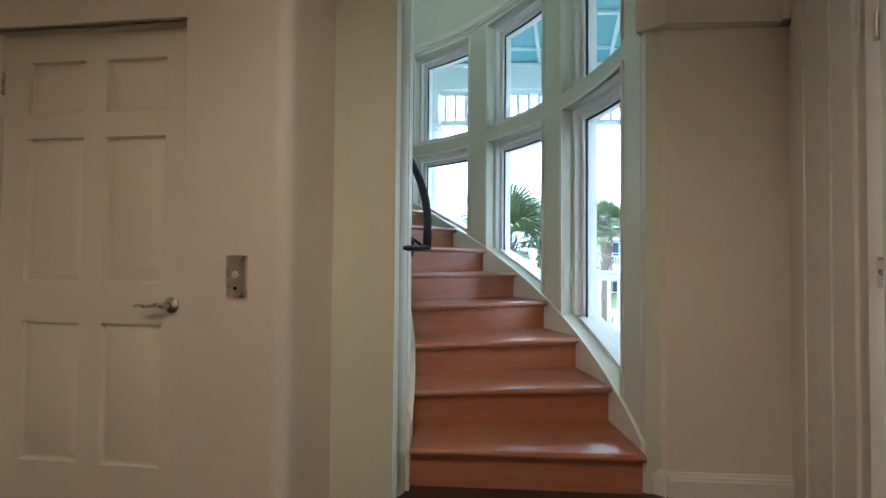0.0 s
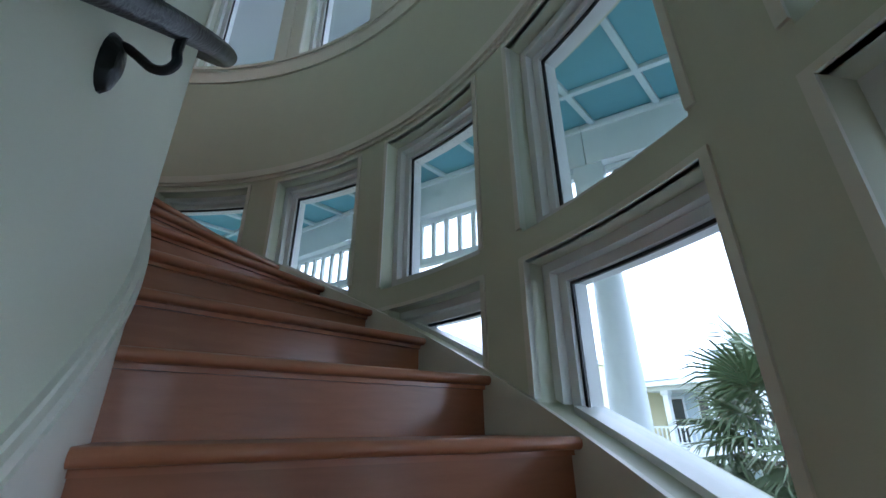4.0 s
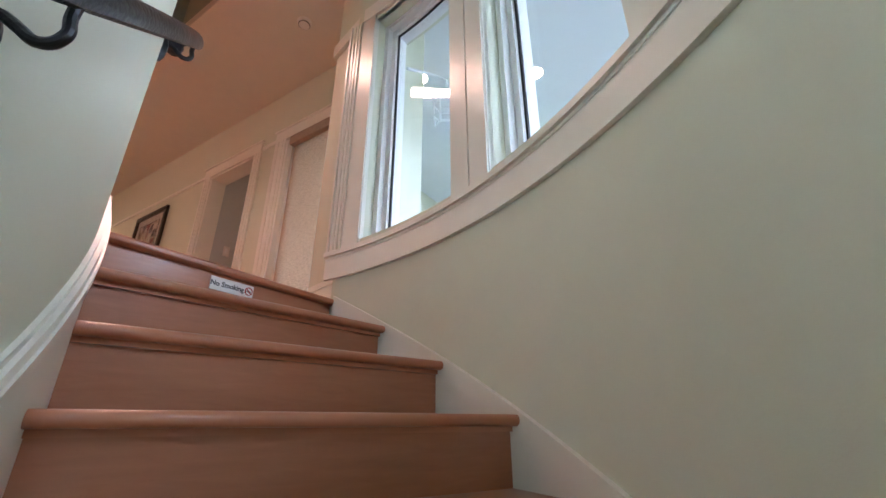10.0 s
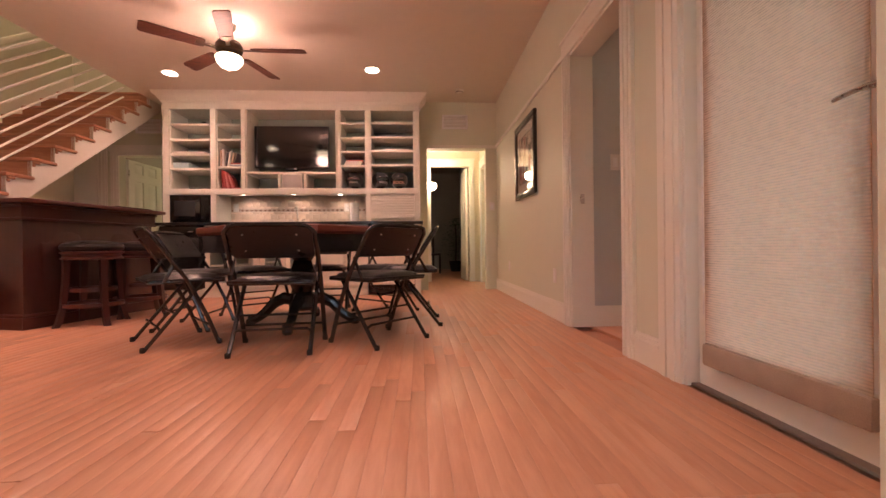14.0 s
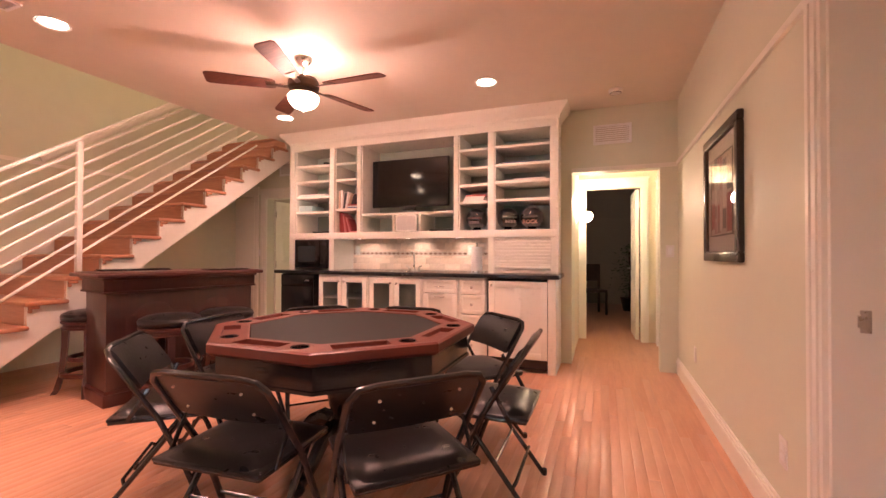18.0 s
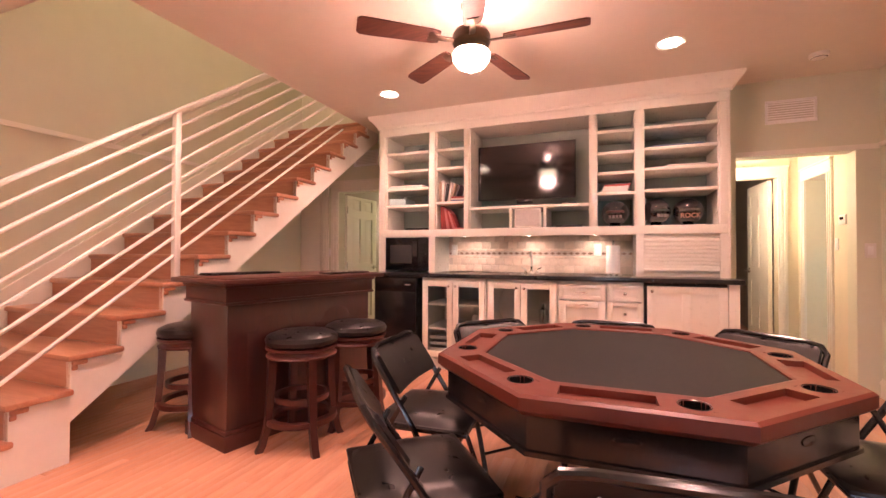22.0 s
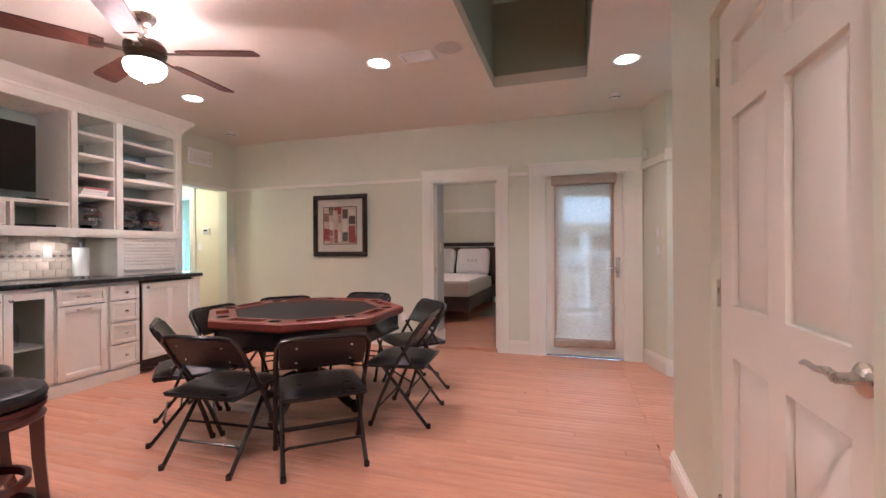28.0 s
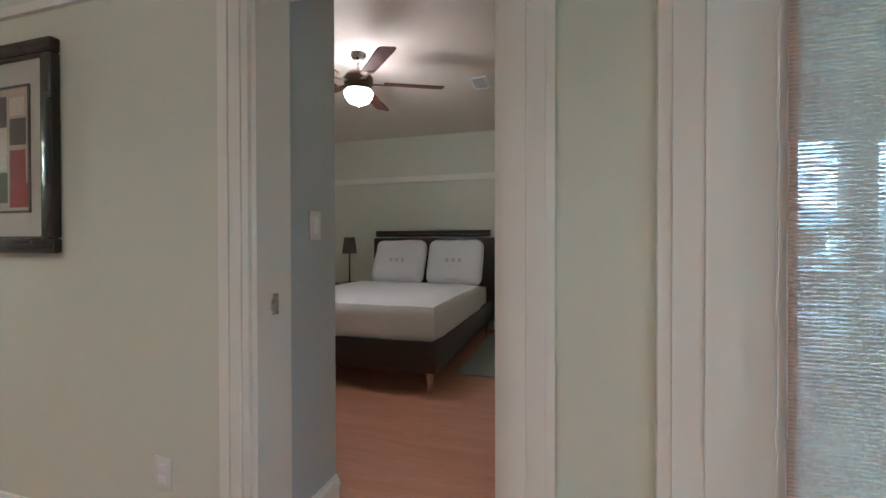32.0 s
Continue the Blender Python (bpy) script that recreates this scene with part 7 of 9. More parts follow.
part("rug_body", Shape().rbox(2.75, 4.4, 0.75, 1.50, Z0, Z0 + 0.012, 0.004), material("rug_grey", (0.42, 0.42, 0.40), 0.95, vary=0.15, scale=20, bump=0.5, bump_scale=400), RUG)
for _y, _nm in ((1.05, "dark round bedside table with a curved base"), (3.50, "dark round bedside table with a curved base")):
    _n = thing("bedside_table", _nm, "table", "bedside tables", pose(4.42, _y, Z0))
    part("top", Shape().lathe([(0.0, 0.58), (0.22, 0.58), (0.225, 0.595), (0.22, 0.61), (0.0, 0.61)], 24), ESPRESSO, _n)
    part("column", Shape().lathe([(0.06, 0.58), (0.035, 0.45), (0.03, 0.25), (0.06, 0.08), (0.15, 0.03), (0.16, 0.0)], 20), ESPRESSO, _n)
_l = thing("table_lamp", "dark slim table lamp on the bedside table", "lamp", m=pose(4.40, 3.44, H(0.61)))
part("base", Shape().lathe([(0.0, 0.0), (0.07, 0.0), (0.07, 0.012), (0.012, 0.02), (0.012, 0.42)], 18), BLACK_METAL, _l)
part("shade", Shape().lathe([(0.10, 0.40), (0.07, 0.62)], 22, caps=False), material("dark_shade", (0.08, 0.07, 0.06), 0.8), _l)
_l = thing("wall_art", "small dark framed print by the bed", "picture", m=pose(BX1, 1.16, H(1.10), 0, 0, -90))
part("frame", Shape().rbox(-0.14, 0.14, -0.02, 0, -0.24, 0.24, 0.004), material("grey_frame", (0.2, 0.2, 0.2), 0.4), _l)
part("print", Shape().box(-0.11, 0.11, -0.023, -0.019, -0.21, 0.21), _pal[5], _l)
fan(2.25, 2.16, 8, 40)
vent(pose(3.1, 1.35, ZC, 90, 0, 0), 0.28, 0.16, 6, "white ceiling supply vent", "ceiling_vent")

# ================= hall to the north =================
HY = 5.86
setting("floor_hall", Shape().box(-2.6, 0.46, YN, HY + 4.6, Z0 - 0.05, Z0 - 0.002), PLANK, "wood floor of the hall and the dining room", "floor")
setting("ceiling_hall", Shape().box(-0.80, 0.9, YH + 0.14, HY, H(2.45), H(2.55)), CEIL, "hall ceiling", "ceiling")
HALLP = material("hall_paint", (0.72, 0.68, 0.52), 0.5, vary=0.03)
_s = Shape()
_s.box(-0.80, -0.66, YN + 0.14, HY, Z0, H(2.45))
setting("wall_hall_west", _s, HALLP, "pale yellow hall wall", "wall")
_s = Shape()
_s.box(0.30, 0.47, 5.66, HY, Z0, H(2.45)), _s.box(0.30, 0.47, 5.17, 5.66, H(1.94), H(2.45)), _s.box(0.30, 0.47, YN + 0.003, 5.17, Z0, H(2.45)), _s.box(0.30, 0.322, YH + 0.14, YN + 0.003, Z0, H(2.45))
setting("wall_hall_east", _s, HALLP, "pale yellow hall wall with a bedroom doorway", "wall")
_s = Shape()
_s.box(-0.80, -0.565, HY, HY + 0.12, Z0, H(2.45)), _s.box(0.11, 0.47, HY, HY + 0.12, Z0, H(2.7)), _s.box(-0.565, 0.11, HY, HY + 0.12, H(2.02), H(2.45))
setting("wall_hall_end", _s, HALLP, "pale yellow wall at the end of the hall", "wall")
casing("trim_hall_door", "y", HY, -0.565, 0.11, 2.02, 0.09, -1)
casing("trim_hall_side_door", "x", 0.30, 5.17, 5.66, 1.94, 0.09, -1)
setting("trim_hall_hatch", Shape().rbox(-0.52, 0.12, 4.75, 5.6, H(2.42), H(2.46), 0.006), TRIM, "attic hatch with a painted frame", "hatch")
setting("trim_hall_band", Shape().box(-0.66, 0.30, HY - 0.03, HY, H(2.27), H(2.33)), TRIM, "painted band over the hall door", "moulding")
panel_door("door_7", "white six-panel hall door standing open", 0.66, 2.0, pose(0.095, HY + 0.125, Z0 + 0.008, 0, 0, 92), TRIM)
_t = thing("thermostat", "small white thermostat on the hall wall", "thermostat", m=pose(0.30, 4.88, H(1.455), 0, 0, -90))
part("body", Shape().rbox(-0.06, 0.06, -0.025, 0, -0.045, 0.045, 0.006), PLASTIC, _t)
part("display", Shape().box(-0.03, 0.03, -0.027, -0.024, 0.0, 0.025), SCREEN, _t)
outlet(pose(0.30, 5.02, H(1.235), 0, 0, -90), "white rocker switch in the hall", True)
_sc = thing("wall_sconce", "lit glass wall sconce in the hall", "lamp", m=pose(-0.66, 5.55, H(1.62)))
part("shade", Shape().lathe([(0.0, -0.07), (0.05, -0.06), (0.085, -0.02), (0.09, 0.03), (0.07, 0.06)], 22, pose(0.10, 0, 0), caps=False), SCONCE_GLOW, _sc)
part("backplate", Shape().rbox(0.0, 0.02, -0.05, 0.05, -0.09, 0.09, 0.004).tube([(0.01, 0, 0.05), (0.06, 0, 0.09), (0.10, 0, 0.05)], 0.008, 8), NICKEL, _sc)
lamp("sconce_lamp", "POINT", pose(-0.50, 5.55, H(1.80)), 18, (1, 0.72, 0.48), radius=0.07)
# dining room past the hall; its dimness is put into the surface colour
DIMMED = material("dining_paint", (0.36, 0.33, 0.28), 0.6, vary=0.04)
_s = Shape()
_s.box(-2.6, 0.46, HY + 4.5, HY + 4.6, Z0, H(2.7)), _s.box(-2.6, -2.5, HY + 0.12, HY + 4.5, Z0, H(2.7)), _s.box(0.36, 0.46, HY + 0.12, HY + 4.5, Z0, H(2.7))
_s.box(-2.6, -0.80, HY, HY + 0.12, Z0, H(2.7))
setting("wall_dining", _s, DIMMED, "dim walls of the far room", "wall")
setting("ceiling_dining", Shape().box(-2.6, 0.46, HY, HY + 4.6, H(2.7), H(2.8)), DIMMED, "dim ceiling of the far room", "ceiling")
setting("trim_dining_rail", Shape().box(-2.5, 0.36, HY + 4.47, HY + 4.5, H(1.98), H(2.06)), DIMMED, "rail in the far room", "moulding")
_tr = thing("house_plant", "dark bushy plant standing in the far room", "plant", m=pose(0.15, HY + 3.3, Z0))
part("pot", Shape().lathe([(0.12, 0), (0.17, 0.25), (0.18, 0.27)], 18), BLACK, _tr)
_s, _r = Shape(), random.Random(8)
for _i in range(420):
    _z = _r.uniform(0.3, 1.35)
    _w = 0.32 * (1 - abs(_z - 0.75) / 0.9)
    _p, _a = Vector((_r.gauss(0, _w * 0.6), _r.gauss(0, _w * 0.6), _z)), _r.uniform(0, 6.28)
    _u, _v = Vector((math.cos(_a), math.sin(_a), 0.3)) * 0.05, Vector((-math.sin(_a), math.cos(_a), 0.2)) * 0.02
    _s.add([_p - _u, _p + _v, _p + _u, _p - _v], [(0, 1, 2, 3)])
tagged(part("foliage", _s, LEAF, _tr), kind="stuff")
part("stem", Shape().tube([(0, 0, 0.2), (0.02, 0, 0.8), (0, 0, 1.2)], 0.02, 8), MAHOGANY_UP, _tr)
_dc = thing("dining_chair", "dark wooden dining chair in the far room", "chair", m=pose(-0.55, HY + 2.6, Z0, 0, 0, 200))
part("seat", Shape().rbox(-0.22, 0.22, -0.22, 0.22, 0.42, 0.47, 0.01), ESPRESSO, _dc)
for _x in (-0.2, 0.2):
    for _y in (-0.2, 0.2):
        part("leg", Shape().rbox(_x - 0.02, _x + 0.02, _y - 0.02, _y + 0.02, 0, 0.42 if _y > 0 else 0.95, 0.004), ESPRESSO, _dc)
part("backrest", Shape().rbox(-0.2, 0.2, -0.215, -0.19, 0.62, 0.95, 0.006), ESPRESSO, _dc)
# small bedroom seen through the side door of the hall
_s = Shape()
_s.box(3.2, 3.3, 4.85, 8.3, Z0, H(2.5)), _s.box(0.47, 1.90, 8.2, 8.3, Z0, H(2.5)), _s.box(2.90, 3.2, 8.2, 8.3, Z0, H(2.5)), _s.box(1.90, 2.90, 8.2, 8.3, Z0, H(0.62)), _s.box(1.90, 2.90, 8.2, 8.3, H(1.85), H(2.5))
_s.box(0.47, 3.2, 4.753, 4.85, Z0, H(2.5)), _s.box(0.47, 0.57, HY, 8.2, Z0, H(2.5))
setting("wall_side_room", _s, WALL, "sage wall of the side bedroom with a window", "wall")
setting("ceiling_side_room", Shape().box(0.47, 3.2, 4.76, 8.3, H(2.5), H(2.6)), CEIL, "ceiling of the side bedroom", "ceiling")
setting("floor_side_room", Shape().box(0.46, 3.2, 4.76, 8.3, Z0 - 0.05, Z0 - 0.002), PLANK, "wood floor of the side bedroom", "floor")
_b = thing("guest_bed", "bed with a white cover over an orange skirt", "bed", m=pose(1.9, 7.65, Z0))
part("base", Shape().rbox(-0.7, 1.2, -0.45, 0.5, 0.02, 0.50, 0.02), material("orange_throw", (0.50, 0.20, 0.10), 0.9, vary=0.1, bump=0.3), _b)
part("cover", soft_box(-0.72, 1.2, -0.47, 0.52, 0.48, 0.74, 0.08, 4, 0.01), SHEET, _b)
_w = tagged(new("window_40"), "bright window of the side bedroom", "window", kind="structure")
part("pane", Shape().box(1.95, 2.85, 8.26, 8.27, H(0.67), H(1.80)), GLASS, _w).visible_shadow = False
for _a in ((1.90, 1.95, 0.62, 1.85), (2.85, 2.90, 0.62, 1.85), (1.95, 2.85, 1.80, 1.85), (1.95, 2.85, 0.62, 0.67), (2.385, 2.415, 0.67, 1.80)):
    part("window_frame", Shape().box(_a[0], _a[1], 8.22, 8.29, H(_a[2]), H(_a[3])), TRIM, _w)

lamp("side_window_daylight", "AREA", pose(2.4, 8.19, H(1.24), -90, 0, 0), 30, (0.72, 0.86, 1.0), disk=0.9)

# ================= rooms left of the cabinets =================
panel_door("door_8", "white six-panel door standing ajar", 0.86, 1.97, pose(-5.33, YN + 0.05, Z0 + 0.008, 0, 0, 180), TRIM)
# the closet wall takes the far room's darkened colour, for its shade
setting("wall_closet_back", Shape().box(-7.0, -5.12, YN + 0.9, YN + 1.0, Z0, ZC).box(-5.16, -5.10, YN + 0.14, YN + 2.6, Z0, ZC), DIMMED, "wall of the closet", "wall")
BATH = material("bath_paint", (0.60, 0.66, 0.55), 0.5, vary=0.03)
_s = Shape()
_s.box(-5.10, -3.6, YN + 2.5, YN + 2.6, Z0, ZC), _s.box(-3.7, -3.6, YN + 0.14, YN + 2.5, Z0, ZC)
setting("wall_bath", _s, BATH, "pale green bathroom wall", "wall")
setting("floor_bath", Shape().box(-7.0, -3.6, YN, YN + 2.6, Z0 - 0.05, Z0 - 0.001), TILE, "tiled bathroom floor", "floor")
setting("ceiling_bath", Shape().box(-7.0, -3.6, YN + 0.14, YN + 2.6, H(2.45), H(2.5)), CEIL, "bathroom ceiling", "ceiling")
panel_door("door_9", "white panelled bathroom door standing open against the wall", 0.70, 1.92, pose(-5.0, YN + 0.15, Z0 + 0.008, 0, 0, 86), TRIM)
_v = thing("bathroom_vanity", "white pedestal basin with a chrome tap", "basin", m=pose(-4.35, YN + 2.22, Z0))
part("basin", Shape().rbox(-0.28, 0.28, -0.22, 0.25, 0.78, 0.86, 0.03), PLASTIC, _v)
part("pedestal", Shape().lathe([(0.11, 0), (0.08, 0.3), (0.10, 0.78)], 18), PLASTIC, _v)
part("tap", Shape().tube([(0, 0.16, 0.86), (0, 0.16, 0.98), (0, 0.12, 1.02), (0, 0.04, 1.0)], 0.012, 8), NICKEL, _v)
_v = thing("bathroom_mirror", "arched bathroom mirror over the basin", "mirror", m=pose(-4.30, YN + 2.49, H(1.40)))
_mm = bpy.data.materials.new("mirror")
_mm.use_nodes = True
_mm.node_tree.nodes["Principled BSDF"].inputs["Metallic"].default_value = 1.0
_mm.node_tree.nodes["Principled BSDF"].inputs["Roughness"].default_value = 0.02
_mm.node_tree.nodes["Principled BSDF"].inputs["Base Color"].default_value = (0.85, 0.87, 0.86, 1)
_pl = [(-0.3, -0.35), (0.3, -0.35), (0.3, 0.2)] + [(0.3 * math.cos(a * math.pi / 10), 0.2 + 0.18 * math.sin(a * math.pi / 10)) for a in range(1, 10)] + [(-0.3, 0.2)]
part("glass", Shape().prism(_pl, 0.0, 0.01, pose(0, 0, 0, 90)), _mm, _v)
part("shelf", Shape().rbox(-0.34, 0.34, -0.12, 0.0, -0.42, -0.39, 0.004), TRIM, _v)
_sc = thing("wall_sconce", "lit glass wall sconce in the bathroom", "lamp", m=pose(-4.82, YN + 2.5, H(1.58)))
part("shade", Shape().lathe([(0.03, -0.09), (0.05, -0.06), (0.055, 0.06), (0.04, 0.09)], 18, pose(0, -0.09, 0)), SCONCE_GLOW, _sc)
part("backplate", Shape().rbox(-0.05, 0.05, -0.02, 0, -0.06, 0.06, 0.004), NICKEL, _sc)
lamp("bath_lamp", "POINT", pose(-4.80, YN + 2.2, H(1.62)), 14, (1, 0.78, 0.5), radius=0.06)


# ================= outside: porches =================
GROUND = -2.4
EDGE = [(-9.2, -6.95), (-6.85, -6.32), (-5.27, -5.93), (-3.16, -5.45), (-1.2, -5.10), (0.8, -4.80), (2.75, -4.52), (4.8, -4.25)]
SIDE_E = [(4.8, -4.25), (4.15, -2.05), (3.5, 0.15)]
SIDE_W = [(-9.2, -6.95), (-9.0, -4.6), (-8.9, -2.2), (-8.8, 0.2), (-8.8, 2.6)]
TEAL_TRIM = material("batten_white", (0.62, 0.74, 0.77), 0.5, vary=0.04)
_rail_mesh = {}


def along_span(p, q, pad=0.13):
    a, b = Vector((*p, 0)), Vector((*q, 0))
    d = (b - a).normalized()
    a, b = a + d * pad, b - d * pad
    return a, b, (b - a).length, math.degrees(math.atan2(d.y, d.x))


def railing(p, q, z, h=0.93, label="white painted porch railing with square balusters"):
    """A length of railing from post to post, its balusters each a part."""
    a, b, n, turn = along_span(p, q)
    r = thing("porch_railing", label, "railing", "porch railings", pose(a.x, a.y, z, 0, 0, turn))
    part("top_rail", Shape().rbox(0, n, -0.045, 0.045, h - 0.045, h, 0.01).rbox(0, n, -0.028, 0.028, h - 0.13, h - 0.045, 0.006), PORCH_WHITE, r)
    part("bottom_rail", Shape().rbox(0, n, -0.028, 0.028, 0.07, 0.17, 0.006), PORCH_WHITE, r)
    k = max(3, round(n / 0.135))
    key = ("b", round(h, 2))
    if key not in _rail_mesh:
        _rail_mesh[key] = Shape().rbox(-0.021, 0.021, -0.018, 0.018, 0.165, h - 0.125, 0.003).mesh("baluster", PORCH_WHITE)
    for i in range(k):
        part("baluster", _rail_mesh[key], None, r, at=pose(n * (i + 0.5) / k, 0, 0))
    return r


def frieze(p, q, z0=2.95, z1=3.43, z2=3.80):
    """Beam between two columns with a frieze of short balusters under it."""
    a, b, n, turn = along_span(p, q, 0.0)
    r = thing("porch_beam", "white porch beam over an open frieze of short balusters", "beam", "porch beams", pose(a.x, a.y, 0, 0, 0, turn))
    part("beam", Shape().rbox(0, n, -0.11, 0.11, z1, z2, 0.006).rbox(0, n, -0.135, 0.135, z2 - 0.06, z2 - 0.01, 0.006), PORCH_WHITE, r)
    part("frieze_rail", Shape().rbox(0.12, n - 0.12, -0.035, 0.035, z0, z0 + 0.07, 0.006).rbox(0.12, n - 0.12, -0.03, 0.03, z1 - 0.05, z1, 0.006), PORCH_WHITE, r)
    k = max(3, round((n - 0.24) / 0.15))
    if "f" not in _rail_mesh:
        _rail_mesh["f"] = Shape().rbox(-0.022, 0.022, -0.018, 0.018, z0 + 0.06, z1 - 0.04, 0.003).mesh("baluster", PORCH_WHITE)
    for i in range(k):
        part("baluster", _rail_mesh["f"], None, r, at=pose(0.12 + (n - 0.24) * (i + 0.5) / k, 0, 0))
    return r


def column(x, y, turn, z=0.0, top=2.95, rounded=True):
    c = thing("porch_column", "white round tapered porch column with a moulded capital" if rounded else "white square porch post with a moulded cap", "column", "porch columns", pose(x, y, z, 0, 0, turn))
    h = top - z
    part("base", Shape().rbox(-0.15, 0.15, -0.15, 0.15, 0, 0.05, 0.006).rbox(-0.13, 0.13, -0.13, 0.13, 0.05, 0.085, 0.008), PORCH_WHITE, c)
    if rounded:
        part("shaft", Shape().lathe([(0.13, 0.08), (0.128, 0.9), (0.118, 1.8), (0.10, h - 0.14), (0.106, h - 0.135), (0.106, h - 0.12), (0.10, h - 0.115), (0.10, h - 0.09)], 32), PORCH_WHITE, c)
        part("capital", Shape().lathe([(0.10, h - 0.09), (0.125, h - 0.06), (0.135, h - 0.045)], 32).rbox(-0.15, 0.15, -0.15, 0.15, h - 0.045, h, 0.006), PORCH_WHITE, c)
    else:
        part("shaft", Shape().rbox(-0.105, 0.105, -0.105, 0.105, 0.08, h - 0.06, 0.008), PORCH_WHITE, c)
        part("capital", Shape().rbox(-0.13, 0.13, -0.13, 0.13, h - 0.06, h, 0.01), PORCH_WHITE, c)
    part("upper_block", Shape().rbox(-0.11, 0.11, -0.11, 0.11, h, h + 0.48, 0.006), PORCH_WHITE, c)
    return c


def newel(x, y, turn, z=0.0):
    c = thing("newel_post", "white square newel post with a ball finial", "post", "newel posts", pose(x, y, z, 0, 0, turn))
    part("post", Shape().rbox(-0.055, 0.055, -0.055, 0.055, -0.3, 1.0, 0.006), PORCH_WHITE, c)
    part("cap", Shape().rbox(-0.07, 0.07, -0.07, 0.07, 1.0, 1.03, 0.008), PORCH_WHITE, c)
    part("finial", Shape().lathe([(0.0, 1.03), (0.045, 1.03), (0.03, 1.05), (0.03, 1.07), (0.055, 1.085)] + [(0.07 * math.cos(radians(q)), 1.145 + 0.07 * math.sin(radians(q))) for q in range(-50, 91, 14)], 24), PORCH_WHITE, c)


for _k, (_p, _q) in enumerate(zip(EDGE, EDGE[1:])):
    if _k != 2:
        railing(_p, _q, -0.03)
    frieze(_p, _q)
    railing(_p, _q, Z0 - 0.06)
for _p, _q in zip(SIDE_E, SIDE_E[1:]):
    railing(_p, _q, -0.03), frieze(_p, _q), railing(_p, _q, Z0 - 0.06)
for _p, _q in zip(SIDE_W, SIDE_W[1:]):
    railing(_p, _q, -0.03), frieze(_p, _q), railing(_p, _q, Z0 - 0.06)
# the gate to the garden steps
railing((-5.27, -5.93), (-4.81, -5.86), -0.03), railing((-4.05, -5.65), (-3.16, -5.45), -0.03)
railing((-4.72, -5.86), (-4.52, -6.68), -0.03)
newel(-4.76, -5.87, 13), newel(-4.51, -6.70, 13), newel(-4.05, -5.66, 13)
for _k, (_x, _y) in enumerate(EDGE[1:]):
    column(_x, _y, 12, -0.03, rounded=_k not in (0,))
    column(_x, _y, 12, Z0 - 0.06, 6.12, rounded=False)
for _x, _y in SIDE_E[1:] + SIDE_W[:-1]:
    column(_x, _y, 0, -0.03, rounded=False), column(_x, _y, 0, Z0 - 0.06, 6.12, rounded=False)

# lower porch ceiling: teal boards between white battens
_poly = EDGE[::-1]
setting("ceiling_porch_lower", Shape().prism([(3.5, 0.29)] + _poly + [(-8.8, 2.6), (-6.31, 2.6), (-6.31, -1.3)] + [polar(2.87, t)[:2] for t in range(186, 360, 6)] + [(0.5, -0.9), (0.5, 0.29)], 3.80, 3.86), PORCH_BLUE, "teal painted boarded porch ceiling", "ceiling")
_n = 0
for _k in range(30):
    _x = -8.8 + 0.46 * _k
    _e = [(p, q) for p, q in zip(EDGE, EDGE[1:]) if p[0] <= _x <= q[0]]
    if not _e:
        continue
    (_xa, _ya), (_xb, _yb) = _e[0]
    _y0 = _ya + (_yb - _ya) * (_x - _xa) / (_xb - _xa) + 0.1
    _d = abs(_x - CX)
    _y1 = CY - math.sqrt(max(2.88 ** 2 - _d ** 2, 0)) if _d < 2.88 else -1.0
    setting("trim_porch_batten", Shape().rbox(_x - 0.022, _x + 0.022, _y0, _y1, 3.765, 3.799, 0.004), TEAL_TRIM, "white batten on the teal porch ceiling", "batten")
for _off in (0.55, 1.35, 2.15):
    for (_xa, _ya), (_xb, _yb) in zip(EDGE, EDGE[1:]):
        _u = Vector((_xb - _xa, _yb - _ya, 0)).normalized()
        _m = (_xa + _xb) / 2 - CX, (_ya + _yb) / 2 + _off - CY
        if math.hypot(*_m) < 3.15:
            continue
        setting("trim_porch_batten", Shape().rbox(0, math.hypot(_xb - _xa, _yb - _ya), -0.022, 0.022, 3.763, 3.799, 0.004, pose(_xa, _ya + _off, 0, 0, 0, math.degrees(math.atan2(_u.y, _u.x)))), TEAL_TRIM, "white batten on the teal porch ceiling", "batten")

# upper porch: floor, white ceiling, front beam
_outer = [(3.6, 0.29)] + [(x, y - 0.12) for x, y in _poly] + [(-8.95, 2.7), (-6.0, 2.7), (-6.0, -1.3)] + [polar(2.87, t)[:2] for t in range(186, 360, 6)] + [(0.5, -0.9), (0.5, 0.29)]
setting("floor_porch_upper", Shape().prism(_outer, 3.865, 3.93), DECK, "grey boards of the upper porch", "floor")
setting("ceiling_porch_upper", Shape().prism([(3.75, 0.29), (5.1, -4.5)] + [(x, y - 0.3) for x, y in _poly[1:]] + [(-9.2, 3.2), (-5.82, 3.2), (-5.82, -1.2)] + [polar(2.865, t)[:2] for t in range(186, 360, 6)] + [(0.2, -0.86), (0.47, -0.80), (0.47, 0.29)], 6.60, 6.66), PORCH_WHITE, "plain white ceiling of the upper porch", "ceiling")
for _line in (EDGE, SIDE_E, SIDE_W):
    for (_xa, _ya), (_xb, _yb) in zip(_line, _line[1:]):
        _a, _b, _l, _t = along_span((_xa, _ya), (_xb, _yb), 0)
        setting("trim_porch_beam", Shape().rbox(0, _l, -0.11, 0.11, 6.12, 6.598, 0.006, pose(_a.x, _a.y, 0, 0, 0, _t)), PORCH_WHITE, "white beam along the edge of the upper porch", "beam")
